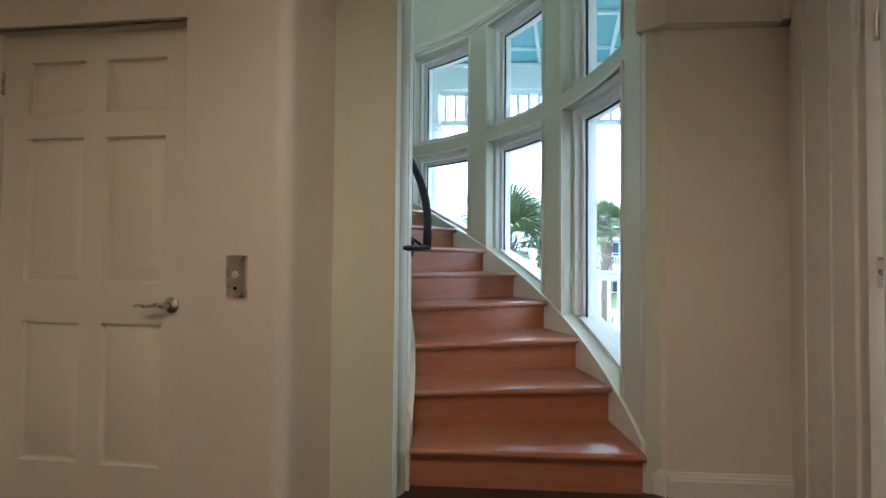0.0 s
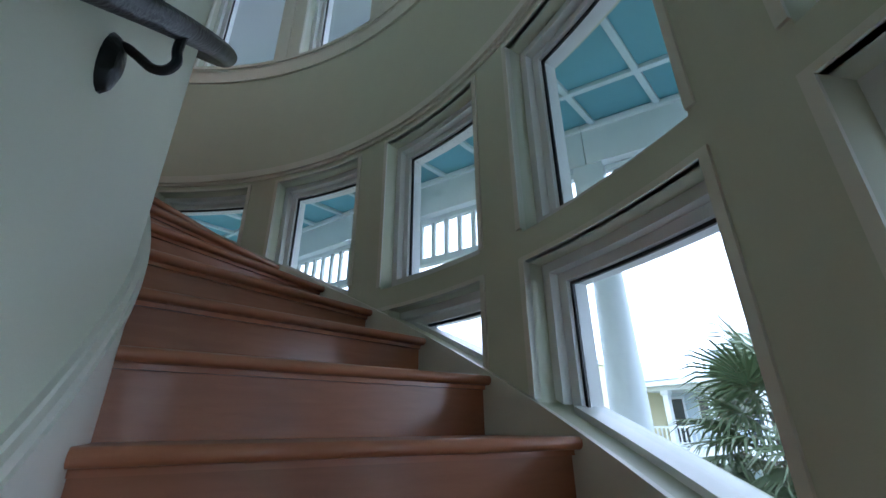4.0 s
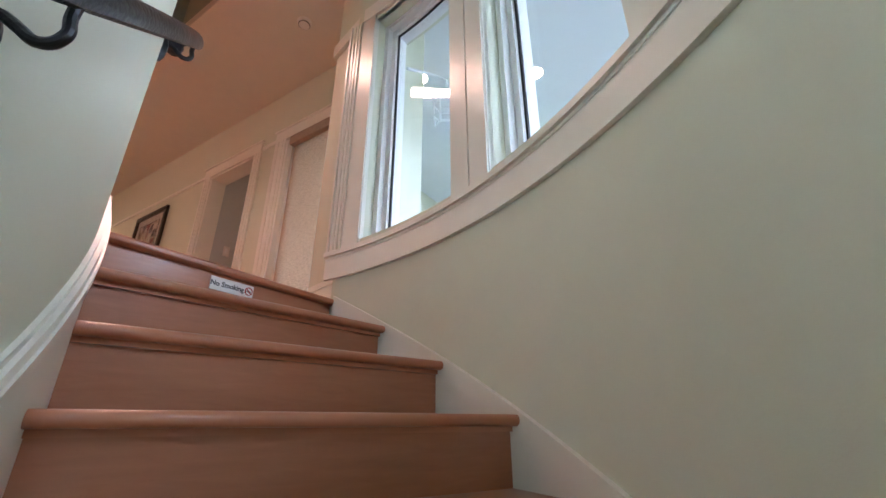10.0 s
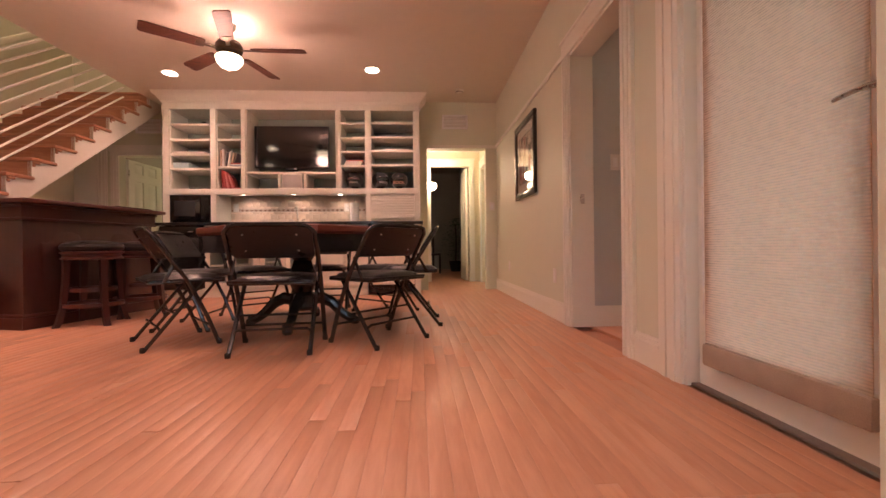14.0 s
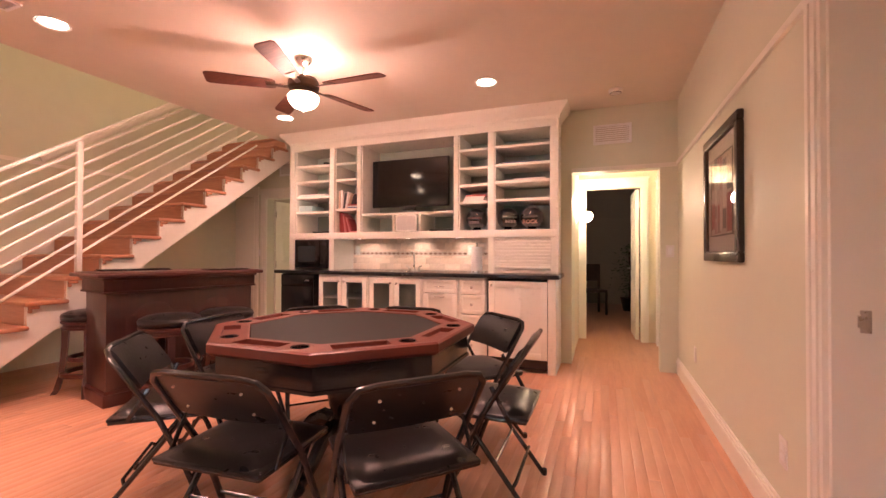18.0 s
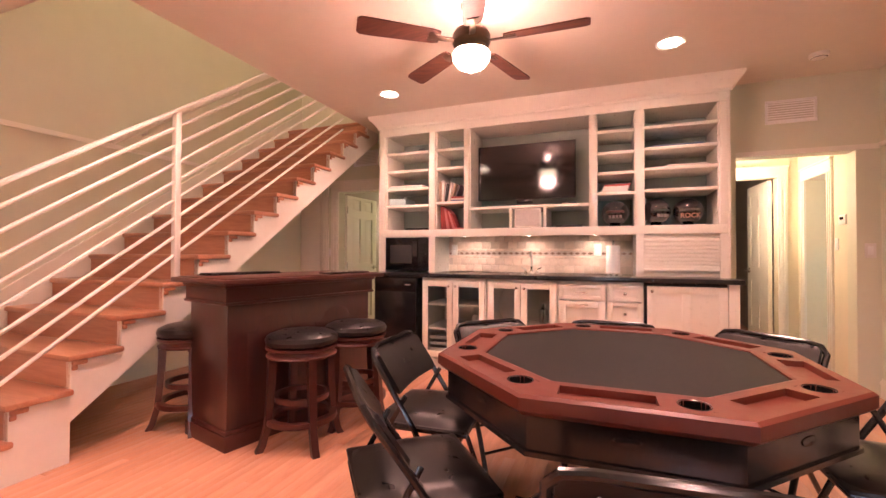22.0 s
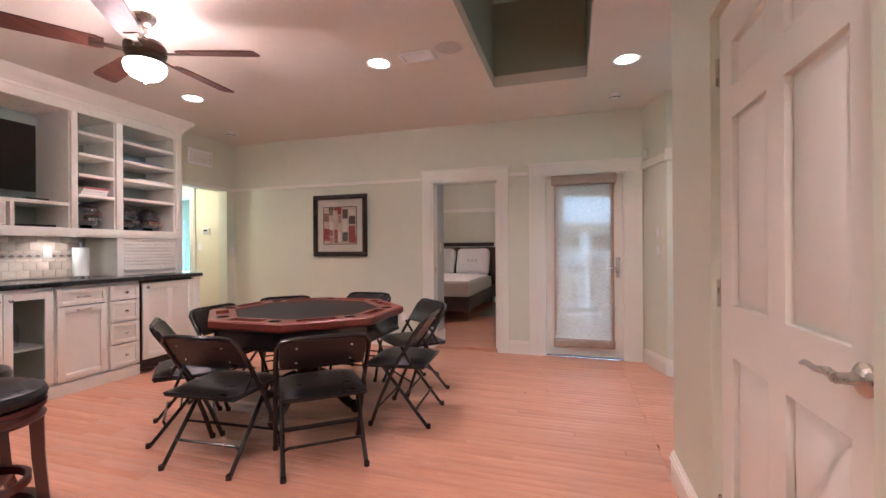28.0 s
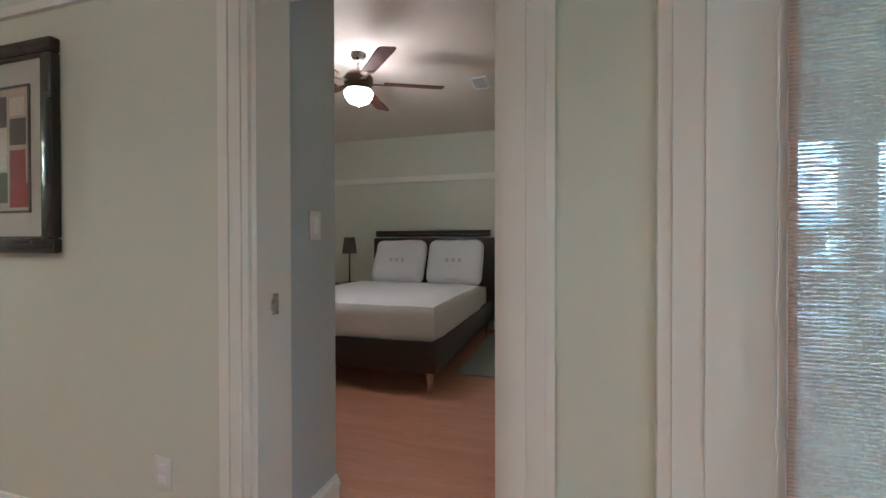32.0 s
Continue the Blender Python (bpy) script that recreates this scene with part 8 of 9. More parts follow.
setting("roof_porch", Shape().prism([(5.2, 12), (5.2, -4.6)] + [(x, y - 0.4) for x, y in _poly[1:]] + [(-9.3, 12)], 9.5, 9.7), material("grey_roof", (0.35, 0.36, 0.36), 0.6), "grey roof over the house", "roof")
_s = Shape()
_s.box(5.05, 5.2, -4.5, 12, 6.67, 9.49), _s.box(-9.3, -9.1, -7.2, 12, 6.67, 9.49), _s.box(-9.1, 5.05, 11.9, 12, 6.67, 9.49)
for (_xa, _ya), (_xb, _yb) in zip(EDGE, EDGE[1:]):
    _s.prism([(_xa, _ya - 0.28), (_xb, _yb - 0.28), (_xb, _yb - 0.16), (_xa, _ya - 0.16)], 6.67, 9.49)
_s.box(-6.0, -5.83, 2.7, 11.9, -2.4, 6.6), _s.box(4.88, 5.0, 0.30, 6.2, -2.4, 6.6), _s.box(0.5, 4.88, 0.30, 0.40, -2.4, Z0 - 0.06)
setting("wall_upper_storey", _s, PORCH_WHITE, "white siding of the upper storey", "wall")
for _x, _y in ((0.88, -0.97), (1.44, -1.97), (4.0, -0.55)):
    _c = thing("porch_downlight", "round recessed porch downlight, lit", "lamp", "porch downlights", pose(_x, _y, 6.60))
    part("trim_ring", Shape().lathe([(0.075, -0.002), (0.095, -0.006), (0.10, 0.0)], 24, caps=False), PORCH_WHITE, _c)
    part("lens", Shape().lathe([(0.0, -0.003), (0.076, -0.003)], 24, caps=False), CAN_GLOW, _c)
_c = thing("porch_downlight", "round recessed porch downlight, lit", "lamp", "porch downlights", pose(-2.6, -4.75, 3.762))
part("trim_ring", Shape().lathe([(0.07, -0.002), (0.09, -0.006), (0.095, 0.0)], 24, caps=False), PORCH_WHITE, _c)
part("lens", Shape().lathe([(0.0, -0.003), (0.071, -0.003)], 24, caps=False), CAN_GLOW, _c)
# white cage lantern on the wall of the bay
_l = thing("wall_lantern", "white metal cage lantern on the porch wall", "lamp", m=pose(0.34, -1.62, 5.36))
part("cap", Shape().lathe([(0.0, 0.34), (0.03, 0.33), (0.10, 0.27), (0.105, 0.26)], 6), PORCH_WHITE, _l)
part("base_plate", Shape().lathe([(0.0, -0.02), (0.085, -0.02), (0.085, 0.0), (0.0, 0.0)], 6), PORCH_WHITE, _l)
for _k in range(6):
    _a = radians(60 * _k)
    part("bar", Shape().tube([(0.085 * math.cos(_a), 0.085 * math.sin(_a), 0), (0.10 * math.cos(_a), 0.10 * math.sin(_a), 0.26)], 0.006, 6), PORCH_WHITE, _l)
for _z in (0.09, 0.18):
    part("hoop", Shape().lathe([(0.092, _z - 0.005), (0.10, _z - 0.005), (0.10, _z + 0.005), (0.092, _z + 0.005), (0.092, _z - 0.005)], 6, caps=False), PORCH_WHITE, _l)
part("arm", Shape().tube([(0, 0, 0.34), (0, 0, 0.42), (-0.10, 0.08, 0.44), (-0.30, 0.14, 0.36)], 0.012, 8), PORCH_WHITE, _l)

# ================= ground, road, houses, palms =================
def ground_material(name, a, b, scale):
    m = bpy.data.materials.new(name)
    m.use_nodes = True
    n, l = m.node_tree.nodes, m.node_tree.links
    co, t, t2, r = n.new("ShaderNodeTexCoord"), n.new("ShaderNodeTexNoise"), n.new("ShaderNodeTexNoise"), n.new("ShaderNodeValToRGB")
    t.inputs["Scale"].default_value, t2.inputs["Scale"].default_value = scale, scale * 14
    t.inputs["Detail"].default_value = 5
    ad = n.new("ShaderNodeMath")
    l.new(co.outputs["Object"], t.inputs["Vector"]), l.new(co.outputs["Object"], t2.inputs["Vector"])
    l.new(t.outputs["Fac"], ad.inputs[0]), l.new(t2.outputs["Fac"], ad.inputs[1])
    r.color_ramp.elements[0].color, r.color_ramp.elements[1].color = (*a, 1), (*b, 1)
    r.color_ramp.elements[0].position, r.color_ramp.elements[1].position = 0.38, 0.62
    hf = n.new("ShaderNodeMath")
    hf.operation = "MULTIPLY"
    hf.inputs[1].default_value = 0.5
    l.new(ad.outputs[0], hf.inputs[0]), l.new(hf.outputs[0], r.inputs["Fac"])
    l.new(r.outputs["Color"], n["Principled BSDF"].inputs["Base Color"])
    n["Principled BSDF"].inputs["Roughness"].default_value = 0.95
    return m


GRASS = ground_material("lawn", (0.05, 0.09, 0.025), (0.12, 0.15, 0.06), 0.5)
PAVER = material("brick_paver", (0.30, 0.20, 0.17), 0.8, vary=0.2, scale=12, bump=0.4, bump_scale=30, per_object=0.15)
setting("ground", Shape().box(-300, 300, -300, 300, GROUND - 0.5, GROUND), GRASS, "lawn and sandy ground around the house", "ground", 0)
setting("road_brick", Shape().box(-60, 60, -19.5, -14.5, GROUND, GROUND + 0.03, pose(0, 0, 0, 0, 0, 6)), PAVER, "street of reddish brick pavers", "road", 0)
setting("path_brick", Shape().box(-0.9, 0.9, -26, 0, GROUND, GROUND + 0.035, pose(-2.2, -8, 0, 0, 0, -9)), PAVER, "garden path of reddish brick pavers", "path", 0)
setting("pavement_walk", Shape().box(-60, 60, -13.2, -12.0, GROUND, GROUND + 0.06, pose(0, 0, 0, 0, 0, 6)), material("walk_concrete", (0.40, 0.39, 0.37), 0.85, vary=0.1, bump=0.2), "pale concrete walk beside the street", "pavement", 0)
# lower deck skirt
setting("wall_porch_skirt", Shape().prism([(x, y - 0.02) for x, y in EDGE] + [(x, y + 0.08) for x, y in EDGE[::-1]], GROUND, -0.04), PORCH_WHITE, "white skirt below the porch deck", "wall")
for _k in range(8):
    setting("garden_step", Shape().rbox(-0.55, 0.55, -0.3 * (_k + 1), -0.3 * _k + 0.03, -0.03 - 0.29 * (_k + 1), -0.07 - 0.29 * _k, 0.006, pose(-4.10, -6.9, 0, 0, 0, 13)), DECK, "grey board step down to the garden", "step")

HOUSE_GLASS = material("dark_window_glass", (0.05, 0.065, 0.075), 0.08, vary=0.2, spec=0.8)
ROOF = material("metal_roof", (0.42, 0.50, 0.53), 0.4, vary=0.06, scale=2)


def palette(name, base):
    return material(name, base, 0.7, vary=0.04, scale=1.5)


def house_window(h, x, y, z, w, t):
    k = part("window", Shape().rbox(x - w / 2 - 0.1, x + w / 2 + 0.1, y - 0.07, y, z - 0.1, z + t + 0.12, 0.01), PORCH_WHITE, h)
    part("pane", Shape().box(x - w / 2, x - 0.03, y - 0.085, y - 0.06, z, z + t).box(x + 0.03, x + w / 2, y - 0.085, y - 0.06, z, z + t), HOUSE_GLASS, k)
    part("muntin", Shape().box(x - w / 2, x + w / 2, y - 0.095, y - 0.07, z + t * 0.5 - 0.025, z + t * 0.5 + 0.025), PORCH_WHITE, k)


def porch_house(m, w, d, floors, paint, label, step=3.1, bays=5, roof_h=2.6, deck=True, side=True):
    """A house with stacked porches; x along the front, the front at y=0, going back to +y."""
    h = thing("house", label, "house", "houses across the street", m)
    pd = 2.2
    top = floors * step
    part("wall", Shape().box(0 if not side else pd, w, pd, d, 0, top), paint, h)
    for f in range(1, floors + 1):
        z = f * step
        s = Shape().box(-0.15, w, -0.15, pd, z - 0.38, z)
        if side:
            s.box(-0.15, pd, pd, d, z - 0.38, z)
        part("porch_floor", s, PORCH_WHITE, h, "white porch floor and fascia")
    xs = [w * i / bays for i in range(bays + 1)]
    ys = [d * (i + 1) / 3 for i in range(3)] if side else []
    col = Shape().rbox(-0.14, 0.14, -0.14, 0.14, 0, step - 0.38, 0.02).rbox(-0.2, 0.2, -0.2, 0.2, step - 0.6, step - 0.38, 0.02).mesh("column", PORCH_WHITE)
    for f in range(floors):
        for x in xs:
            part("column", col, None, h, at=pose(min(max(x, 0.05), w - 0.05), 0.05, f * step))
        for y in ys:
            part("column", col, None, h, at=pose(0.05, y, f * step))
        if f:
            for axis, stops in (("x", xs), ("y", [0] + ys)):
                if axis == "y" and not side:
                    continue
                for a, b in zip(stops, stops[1:]):
                    s = Shape()
                    if axis == "x":
                        s.box(a, b, 0.0, 0.06, f * step + 0.85, f * step + 0.95), s.box(a, b, 0.0, 0.06, f * step + 0.08, f * step + 0.16)
                    else:
                        s.box(0, 0.06, a, b, f * step + 0.85, f * step + 0.95), s.box(0, 0.06, a, b, f * step + 0.08, f * step + 0.16)
                    r = part("railing", s, PORCH_WHITE, h)
                    k = int((b - a) / 0.22)
                    bs = Shape()
                    for i in range(k):
                        q = a + (b - a) * (i + 0.5) / k
                        if axis == "x":
                            bs.box(q - 0.03, q + 0.03, 0.01, 0.05, f * step + 0.16, f * step + 0.85)
                        else:
                            bs.box(0.01, 0.05, q - 0.03, q + 0.03, f * step + 0.16, f * step + 0.85)
                    part("baluster_row", bs, PORCH_WHITE, r)
        for i in range(bays):
            x = (xs[i] + xs[i + 1]) / 2 + (0.6 if side and i == 0 else 0)
            house_window(h, x, pd, f * step + (0.15 if i % 2 == 0 else 0.75), 1.3, 2.15 if i % 2 == 0 else 1.5)
        for y in ys[1:] if side else []:
            k = part("window", Shape().rbox(pd - 0.07, pd, y - 1.9, y - 0.6, f * step + 0.5, f * step + 2.35, 0.01), PORCH_WHITE, h)
            part("pane", Shape().box(pd - 0.085, pd - 0.06, y - 1.8, y - 1.28, f * step + 0.6, f * step + 2.25).box(pd - 0.085, pd - 0.06, y - 1.22, y - 0.7, f * step + 0.6, f * step + 2.25), HOUSE_GLASS, k)
    o, i = 0.7, min(w, d) * 0.36
    lo = [(-o, -o, top), (w + o, -o, top), (w + o, d + o, top), (-o, d + o, top)]
    hi = [(i, i, top + roof_h), (w - i, i, top + roof_h), (w - i, d - i, top + roof_h), (i, d - i, top + roof_h)]
    r = part("roof", Shape().hexa(lo, hi), ROOF, h, "pale metal hip roof")
    part("eave", Shape().box(-o, w + o, -o, d + o, top - 0.18, top - 0.002), PORCH_WHITE, h)
    seams = Shape()
    for k in range(int(w / 0.6)):
        x = (k + 0.5) * w / int(w / 0.6)
        e = min(1.0, max(0.0, min((x + o) / (i + o), (w + o - x) / (i + o))))
        seams.hexa([(x - 0.02, -o, top + 0.0), (x + 0.02, -o, top), (x + 0.02, -o + e * (i + o), top + roof_h * e), (x - 0.02, -o + e * (i + o), top + roof_h * e)], [(x - 0.02, -o, top + 0.05), (x + 0.02, -o, top + 0.05), (x + 0.02, -o + e * (i + o), top + roof_h * e + 0.05), (x - 0.02, -o + e * (i + o), top + roof_h * e + 0.05)])
    tagged(part("seam", seams, ROOF, r), kind="stuff")
    if deck:
        s = Shape()
        for a, b in zip(hi, hi[1:] + hi[:1]):
            a, b = Vector(a), Vector(b)
            s.tube([a + Vector((0, 0, 0.95)), b + Vector((0, 0, 0.95))], 0.05, 4), s.tube([a + Vector((0, 0, 0.1)), b + Vector((0, 0, 0.1))], 0.04, 4)
            n = int((b - a).length / 1.1) + 1
            for k in range(n + 1):
                p = a + (b - a) * k / n
                s.tube([p, p + Vector((0, 0, 1.0))], 0.05, 4)
        part("roof_deck_rail", s, PORCH_WHITE, r)
        for g in range(1):
            part("dormer", Shape().prism([(-1.5, 0), (1.5, 0), (0, 1.3)], 0, 3.0, pose(1.6, -0.2, top + 0.15, 90, 0, 0) @ pose(0, 0, -3.0)), PORCH_WHITE, r)
    return h


def facing(x, y, turn):
    return pose(x, y, GROUND, 0, 0, turn)


SKYBLUE, PALEYELLOW, WHITEWALL, SEAFOAM = palette("siding_pale_blue", (0.55, 0.66, 0.74)), palette("siding_pale_yellow", (0.74, 0.68, 0.42)), palette("siding_white", (0.70, 0.75, 0.78)), palette("siding_sea_blue", (0.45, 0.60, 0.70))
porch_house(facing(-15.9, -26.6, 203), 15, 9, 3, WHITEWALL, "white three-storey house with wrap-round columned porches")
porch_house(facing(-8.2, -44, 190), 12, 9, 3, SKYBLUE, "pale blue house with white porches", step=2.9, deck=False, bays=4)
porch_house(facing(2.9, -40, 178), 10, 8, 3, SEAFOAM, "sea-blue house with white porches", step=2.9, deck=False, bays=4)
porch_house(facing(5.0, -27.5, 165), 6.5, 8, 2, SKYBLUE, "low pale blue house with balconies", step=3.0, deck=True, bays=3, roof_h=0.6, side=False)
porch_house(facing(39.0, -19.4, 243), 9.6, 9, 3, WHITEWALL, "white three-storey house with white porches", step=2.7, deck=False, bays=3, side=False)
porch_house(facing(35.2, -29.0, 229), 10.6, 9, 3, SKYBLUE, "pale blue three-storey house with white porches", step=2.7, deck=False, bays=4)
porch_house(facing(33.0, -7.5, 255), 8, 9, 3, WHITEWALL, "white three-storey house with white porches", step=2.9, deck=False, bays=3, side=False)
porch_house(facing(25.0, 3.5, 270), 9, 9, 3, SKYBLUE, "pale blue three-storey house near the porch", step=3.1, deck=False, bays=4, side=False)
porch_house(facing(-25.0, -12.5, 100), 10, 9, 3, WHITEWALL, "white house with stacked porches", step=3.1, deck=False, bays=4, side=False)
_h = thing("house", "pale yellow flat-fronted house with small windows", "house", "houses across the street", facing(12.5, -25.5, 160))
part("wall", Shape().box(0, 7.2, 0, 9, 0, 6.9), PALEYELLOW, _h)
part("cornice", Shape().box(-0.15, 7.35, -0.15, 9.1, 6.9, 7.15), PORCH_WHITE, _h)
for _x in (1.2, 3.6, 6.0):
    for _z in (0.9, 4.3):
        house_window(_h, _x, 0, _z, 1.0, 1.5)

# picket fence before the white house
_f = thing("picket_fence", "white picket fence along the street", "fence", m=facing(-7.0, -22.8, 190))
part("stringer", Shape().box(0, 22, 0, 0.04, 0.25, 0.33).box(0, 22, 0, 0.04, 0.72, 0.80), PORCH_WHITE, _f)
_pk = Shape().prism([(-0.045, 0), (0.045, 0), (0.045, 0.85), (0.0, 0.95), (-0.045, 0.85)], -0.03, 0, pose(0, 0, 0, 90)).mesh("picket", PORCH_WHITE)
for _i in range(150):
    part("picket", _pk, None, _f, at=pose(0.07 + 0.147 * _i, -0.005, 0.05))
HEDGE = material("hedge_leaf", (0.05, 0.09, 0.035), 0.7, vary=0.3, scale=8)


def leaf_clump(s, r, n, cx, cy, cz, rx, ry, rz, size):
    for _ in range(n):
        a, b, u = r.uniform(0, 6.283), math.acos(r.uniform(-1, 1)), r.random() ** 0.4
        p = Vector((cx + rx * u * math.sin(b) * math.cos(a), cy + ry * u * math.sin(b) * math.sin(a), cz + rz * u * math.cos(b)))
        d = Vector((r.gauss(0, 1), r.gauss(0, 1), r.gauss(0, 1))).normalized() * size
        e = Vector((r.gauss(0, 1), r.gauss(0, 1), r.gauss(0, 1))).normalized() * size * 0.5
        s.add([p - d, p + e, p + d, p - e], [(0, 1, 2, 3)])


_r = random.Random(21)
for _x, _y, _w in ((-12, -23.2, 2.5), (-16, -24, 3), (-20, -25, 3), (-6.5, -21.0, 1.5), (9, -11.5, 1.3), (12, -9.5, 1.5), (6.5, -12.4, 1.0)):
    _b = thing("hedge", "low dark green clipped hedge", "shrub", "garden shrubs", pose(_x, _y, GROUND))
    _s = Shape()
    leaf_clump(_s, _r, 420, 0, 0, 0.4, _w * 0.6, 0.6, 0.55, 0.10)
    tagged(part("foliage", _s, HEDGE, _b), kind="stuff")
    part("stem", Shape().lathe([(0.06, 0), (0.04, 0.5)], 6), MAHOGANY_UP, _b)
_s = Shape()
for _i in range(90):
    _a = radians(_r.uniform(180, 372))
    _d = _r.uniform(58, 90)
    leaf_clump(_s, _r, 60, CX + _d * math.cos(_a), CY + _d * math.sin(_a), GROUND + 1.8, 4.0, 4.0, _r.uniform(1.6, 3.0), 0.5)
tagged(part("far_trees", _s, HEDGE, smooth=0), "far belt of dark green trees", "trees", kind="stuff")

PALM = material("fan_palm_leaf", (0.085, 0.125, 0.055), 0.55, vary=0.3, scale=5, per_object=0.2)
PALM_DRY = material("dry_palm_leaf", (0.16, 0.12, 0.06), 0.8, vary=0.3, scale=5)
TRUNK = material("palm_trunk", (0.12, 0.095, 0.075), 0.95, vary=0.4, scale=12, bump=1.0, bump_scale=25)


def fan_frond(r, length, blade):
    """One fan-shaped frond along +x: a stalk, then pleated fingers that droop at the tips."""
    s = Shape().tube([(0, 0, 0), (length * 0.5, 0, length * 0.10), (length, 0, 0.02)], [0.014, 0.010, 0.007], 4)
    n = 26
    for i in range(n):
        a = radians(-118 + 236 * i / (n - 1))
        ln = blade * (1.0 - 0.25 * abs(a) / 2.06) * r.uniform(0.88, 1.08)
        u = Vector((math.cos(a), math.sin(a), 0.0))
        side = Vector((-math.sin(a), math.cos(a), 0.0))
        o = Vector((length, 0, 0.02))
        sag = r.uniform(0.06, 0.30) + 0.10 * abs(a)
        p1, p2, p3 = o + u * ln * 0.45, o + u * ln * 0.78 + Vector((0, 0, -sag * 0.25 * blade)), o + u * ln + Vector((0, 0, -sag * blade))
        w1, w2, f = side * 0.026, side * 0.016, Vector((0, 0, 0.012 if i % 2 else -0.012))
        s.add([o, p1 - w1, p1 + f, p1 + w1, p2 - w2, p2 + f * 0.5, p2 + w2, p3], [(0, 1, 2), (0, 2, 3), (1, 4, 5, 2), (2, 5, 6, 3), (4, 7, 5), (5, 7, 6)])
    return s.mesh("frond", PALM, 0)


_r = random.Random(5)
FRONDS = [fan_frond(_r, 0.62 + 0.08 * k, 0.62 + 0.05 * k) for k in range(4)]
DRY = [f.copy() for f in FRONDS[:2]]
for _f in DRY:
    _f.materials[0] = PALM_DRY


def fan_palm(x, y, top, size, seed, n=46):
    r = random.Random(seed)
    h = top - GROUND
    p = thing("fan_palm", "fan palm with a rough trunk and drooping green fronds", "palm tree", "fan palms", pose(x, y, GROUND))
    rr = 0.17 * max(size, 0.8)
    part("trunk", Shape().tube([(0, 0, -0.2), (r.uniform(-.05, .05), 0.02, h * 0.4), (0.03, r.uniform(-.06, .06), h * 0.8), (0, 0, h)], [rr * 1.15, rr, rr * 0.95, rr * 0.8], 14), TRUNK, p)
    boots = Shape()
    for i in range(70):
        a, z = i * 2.4, h * (0.55 + 0.45 * i / 70)
        u = Vector((math.cos(a), math.sin(a), 0))
        q = u * rr * 0.85 + Vector((0, 0, z))
        boots.tube([q, q + u * 0.09 + Vector((0, 0, 0.14)), q + u * 0.14 + Vector((0, 0, 0.30))], [0.04, 0.03, 0.012], 4)
    tagged(part("leaf_base", boots, TRUNK, p), kind="stuff")
    for k in range(n):
        el = 80 - 130 * (k / n) ** 0.85
        az = k * 137.5 + r.uniform(-14, 14)
        part("frond", (DRY if el < -38 else FRONDS)[k % 2 if el < -38 else k % 4], None, p, at=pose(0, 0, h - 0.04 - 0.25 * k / n, 0, 0, az) @ pose(0, 0, 0, r.uniform(-25, 25), -el, 0) @ Matrix.Diagonal((size, size, size, 1)))
    return p


fan_palm(-3.55, -10.6, 1.45, 1.3, 1)
fan_palm(-5.1, -13.5, 1.6, 0.95, 12)
fan_palm(-6.7, -18.2, 2.7, 0.72, 2)
fan_palm(-6.2, -20.5, 2.5, 0.7, 3)
fan_palm(-9.9, -22, 2.9, 0.7, 4)
fan_palm(-13.9, -16.6, 1.55, 0.62, 6, 34)
fan_palm(-11.6, -16.4, 1.5, 0.55, 7, 30)
fan_palm(5.3, -7.4, 1.95, 0.95, 8)
fan_palm(8.6, -6.0, 1.9, 1.0, 9)
# lamp post by the street
_l = thing("street_lamp", "black lamp post with a lit glass lantern", "street lamp", m=pose(-7.3, -17.0, GROUND))
part("pole", Shape().lathe([(0.12, 0), (0.1, 0.2), (0.05, 0.3), (0.04, 2.6)], 12), BLACK_METAL, _l)
part("lantern", Shape().lathe([(0.06, 2.6), (0.11, 2.9), (0.0, 3.05)], 8), SCONCE_GLOW, _l)
_u = thing("utility_pole", "tall grey wooden utility pole leaning slightly", "pole", m=pose(11.5, -14.6, GROUND, 0, 3))
part("pole", Shape().lathe([(0.13, 0), (0.10, 7.4)], 12), TRUNK, _u)


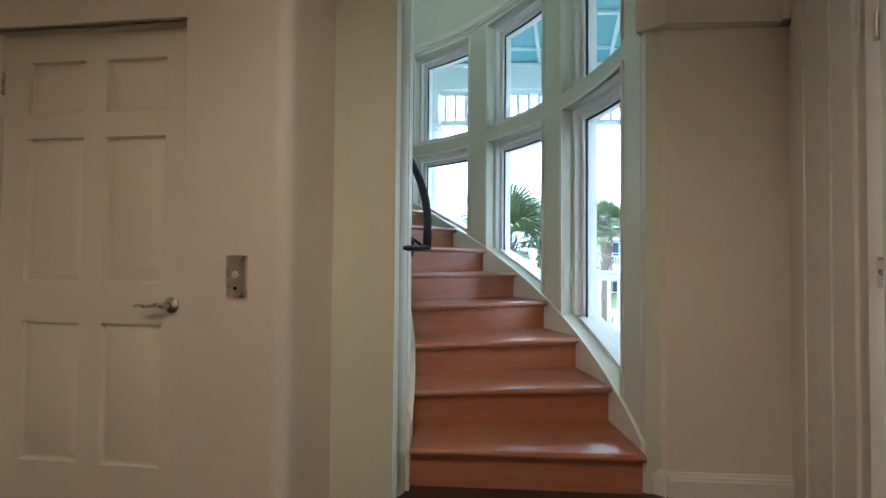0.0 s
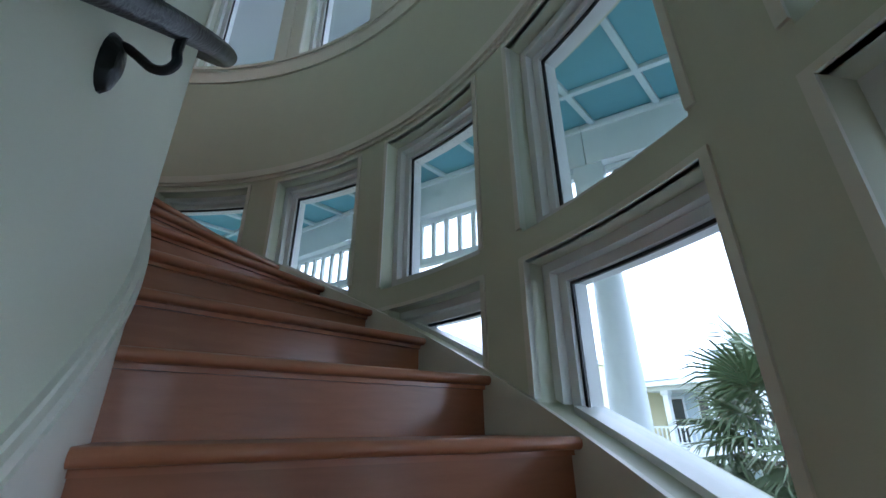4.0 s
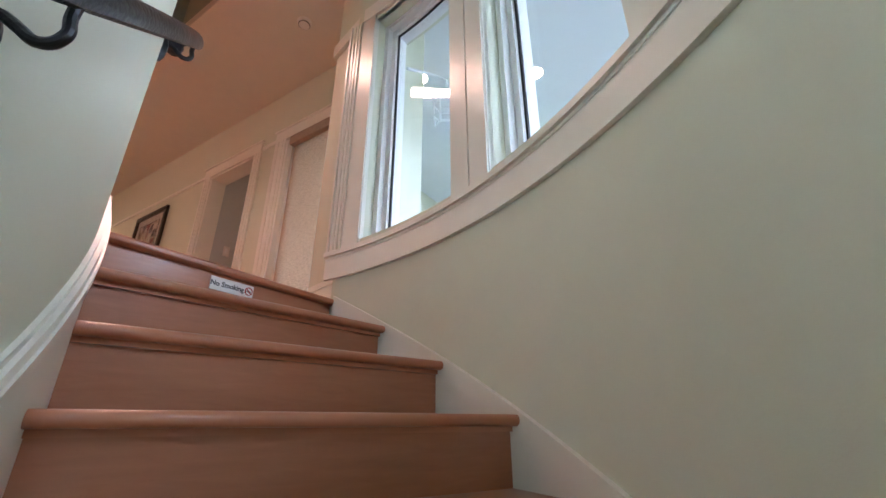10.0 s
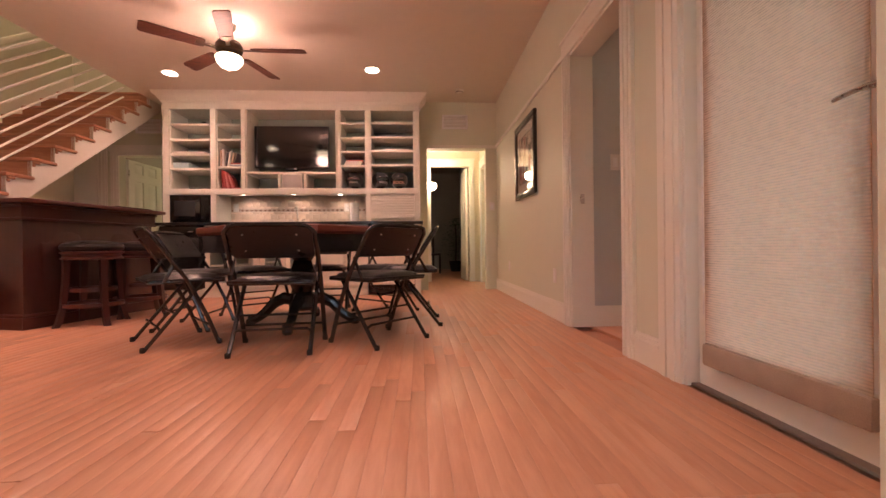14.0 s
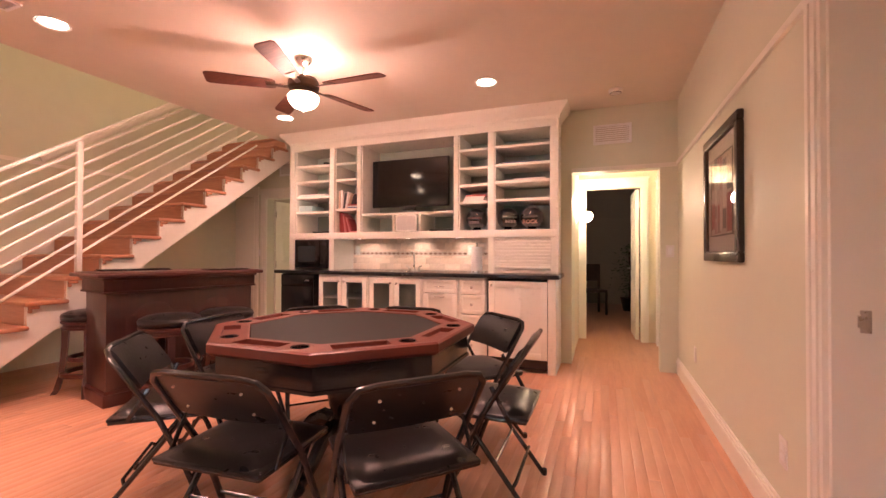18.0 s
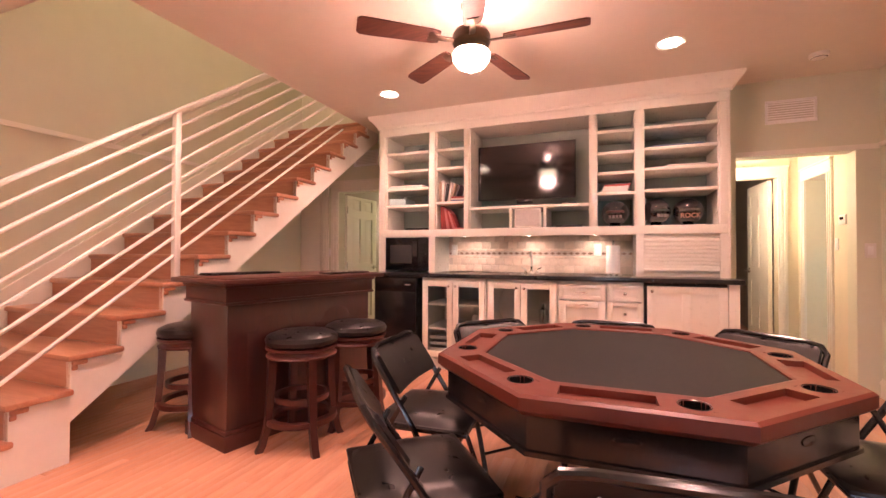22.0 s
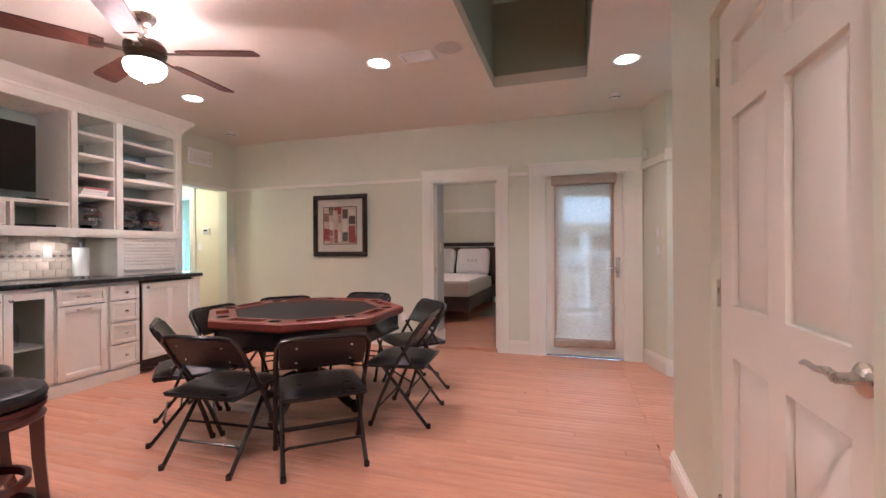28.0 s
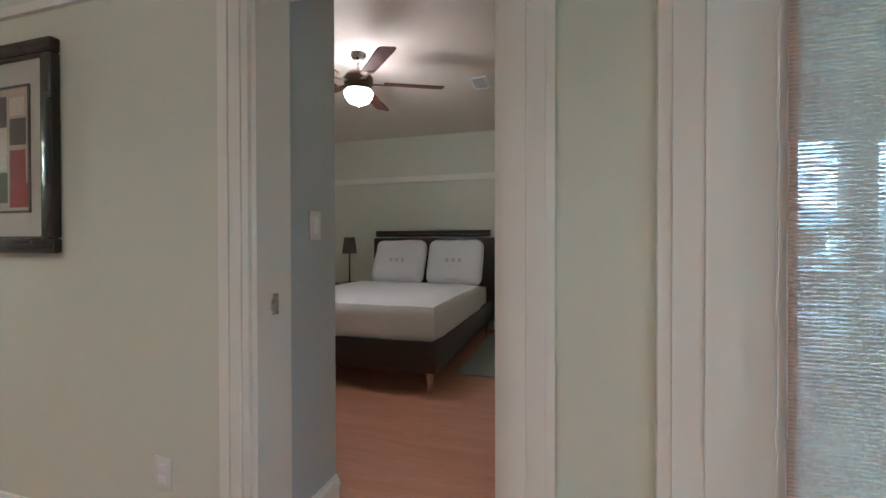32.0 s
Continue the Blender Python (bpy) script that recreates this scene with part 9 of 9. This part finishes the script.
# ================= floor boards, laid piece by piece =================
def boards(name, x0, x1, y0, y1, top, width, thick, mat, floor, seed, length=(1.6, 3.0), limit=300):
    """Boards along y, each an object; past the limit they are joined."""
    r = random.Random(seed)
    shared, rest, count = {}, Shape(), 0
    n = round((x1 - x0) / width)
    w = (x1 - x0) / n
    cells = []
    for i in range(n):
        y = y0 - r.uniform(0, 1.5)
        while y < y1:
            ln = round(r.uniform(*length) * 4) / 4
            a, b = max(y, y0), min(y + ln, y1)
            if b - a > 0.03:
                cells.append((x0 + i * w, a, b))
            y += ln
    cells.sort(key=lambda c: math.hypot(c[0] + 2.4, (c[1] + c[2]) / 2 - 1.0))
    for x, a, b in cells:
        ln = round(b - a, 2)
        if count < limit:
            if ln not in shared:
                shared[ln] = Shape().rbox(0.0003, w - 0.0003, 0.0003, ln - 0.0003, -thick, 0, 0.0007).mesh(name, mat)
            part(name, shared[ln], None, floor, at=pose(x, a, top))
        else:
            rest.box(x + 0.0006, x + w - 0.0006, a + 0.0006, b - 0.0006, top - thick, top)
        count += 1
    if rest.v:
        tagged(part(name, rest, mat, floor, smooth=0), kind="stuff")


boards("plank", XW, XE, Y_ELEV + 0.01, YN, Z0, 0.0575, 0.0205, PLANK, FLOOR, 17, (0.9, 2.6))
boards("plank", -2.06, -0.16, -1.22, Y_ELEV + 0.01, Z0, 0.0575, 0.0205, PLANK, FLOOR, 18, (0.7, 1.5))
boards("plank", -0.16, XE, -0.93, Y_ELEV + 0.01, Z0, 0.0575, 0.0205, PLANK, FLOOR, 19)

# deck boards of the lower porch, laid towards the garden
DECKFLOOR = setting("floor_porch_lower", Shape().prism(EDGE + [(3.5, 0.29), (0.5, 0.29), (0.5, -0.9)] + [polar(2.87, t)[:2] for t in range(354, 184, -6)] + [(-6.31, -1.3), (-6.31, 2.6), (-8.8, 2.6)], -0.20, -0.062), DECK, "grey porch deck", "floor")
_r = random.Random(4)
_sh = {}
for _k in range(96):
    _x = -8.9 + 0.142 * _k
    _e = [(p, q) for p, q in zip(EDGE, EDGE[1:]) if p[0] <= _x <= q[0]]
    if not _e:
        continue
    (_xa, _ya), (_xb, _yb) = _e[0]
    _a = _ya + (_yb - _ya) * (_x - _xa) / (_xb - _xa) - 0.06
    _d = min(abs(_x - CX), abs(_x + 0.142 - CX))
    _b = CY - math.sqrt(2.89 ** 2 - _d ** 2) if _d < 2.89 else (-1.3 if -6.5 < _x < 0 else -0.95)
    _cut = _r.uniform(0.3, 0.7) if _b - _a > 2.6 else None
    for _p, _q in ([(_a, _b)] if _cut is None else [(_a, _a + (_b - _a) * _cut), (_a + (_b - _a) * _cut, _b)]):
        _l = round(_q - _p, 2)
        if _l not in _sh:
            _sh[_l] = Shape().rbox(0.003, 0.139, 0.002, _l - 0.002, -0.03, 0, 0.003).mesh("deck_board", DECK)
        part("deck_board", _sh[_l], None, DECKFLOOR, at=pose(_x, _p, -0.03))
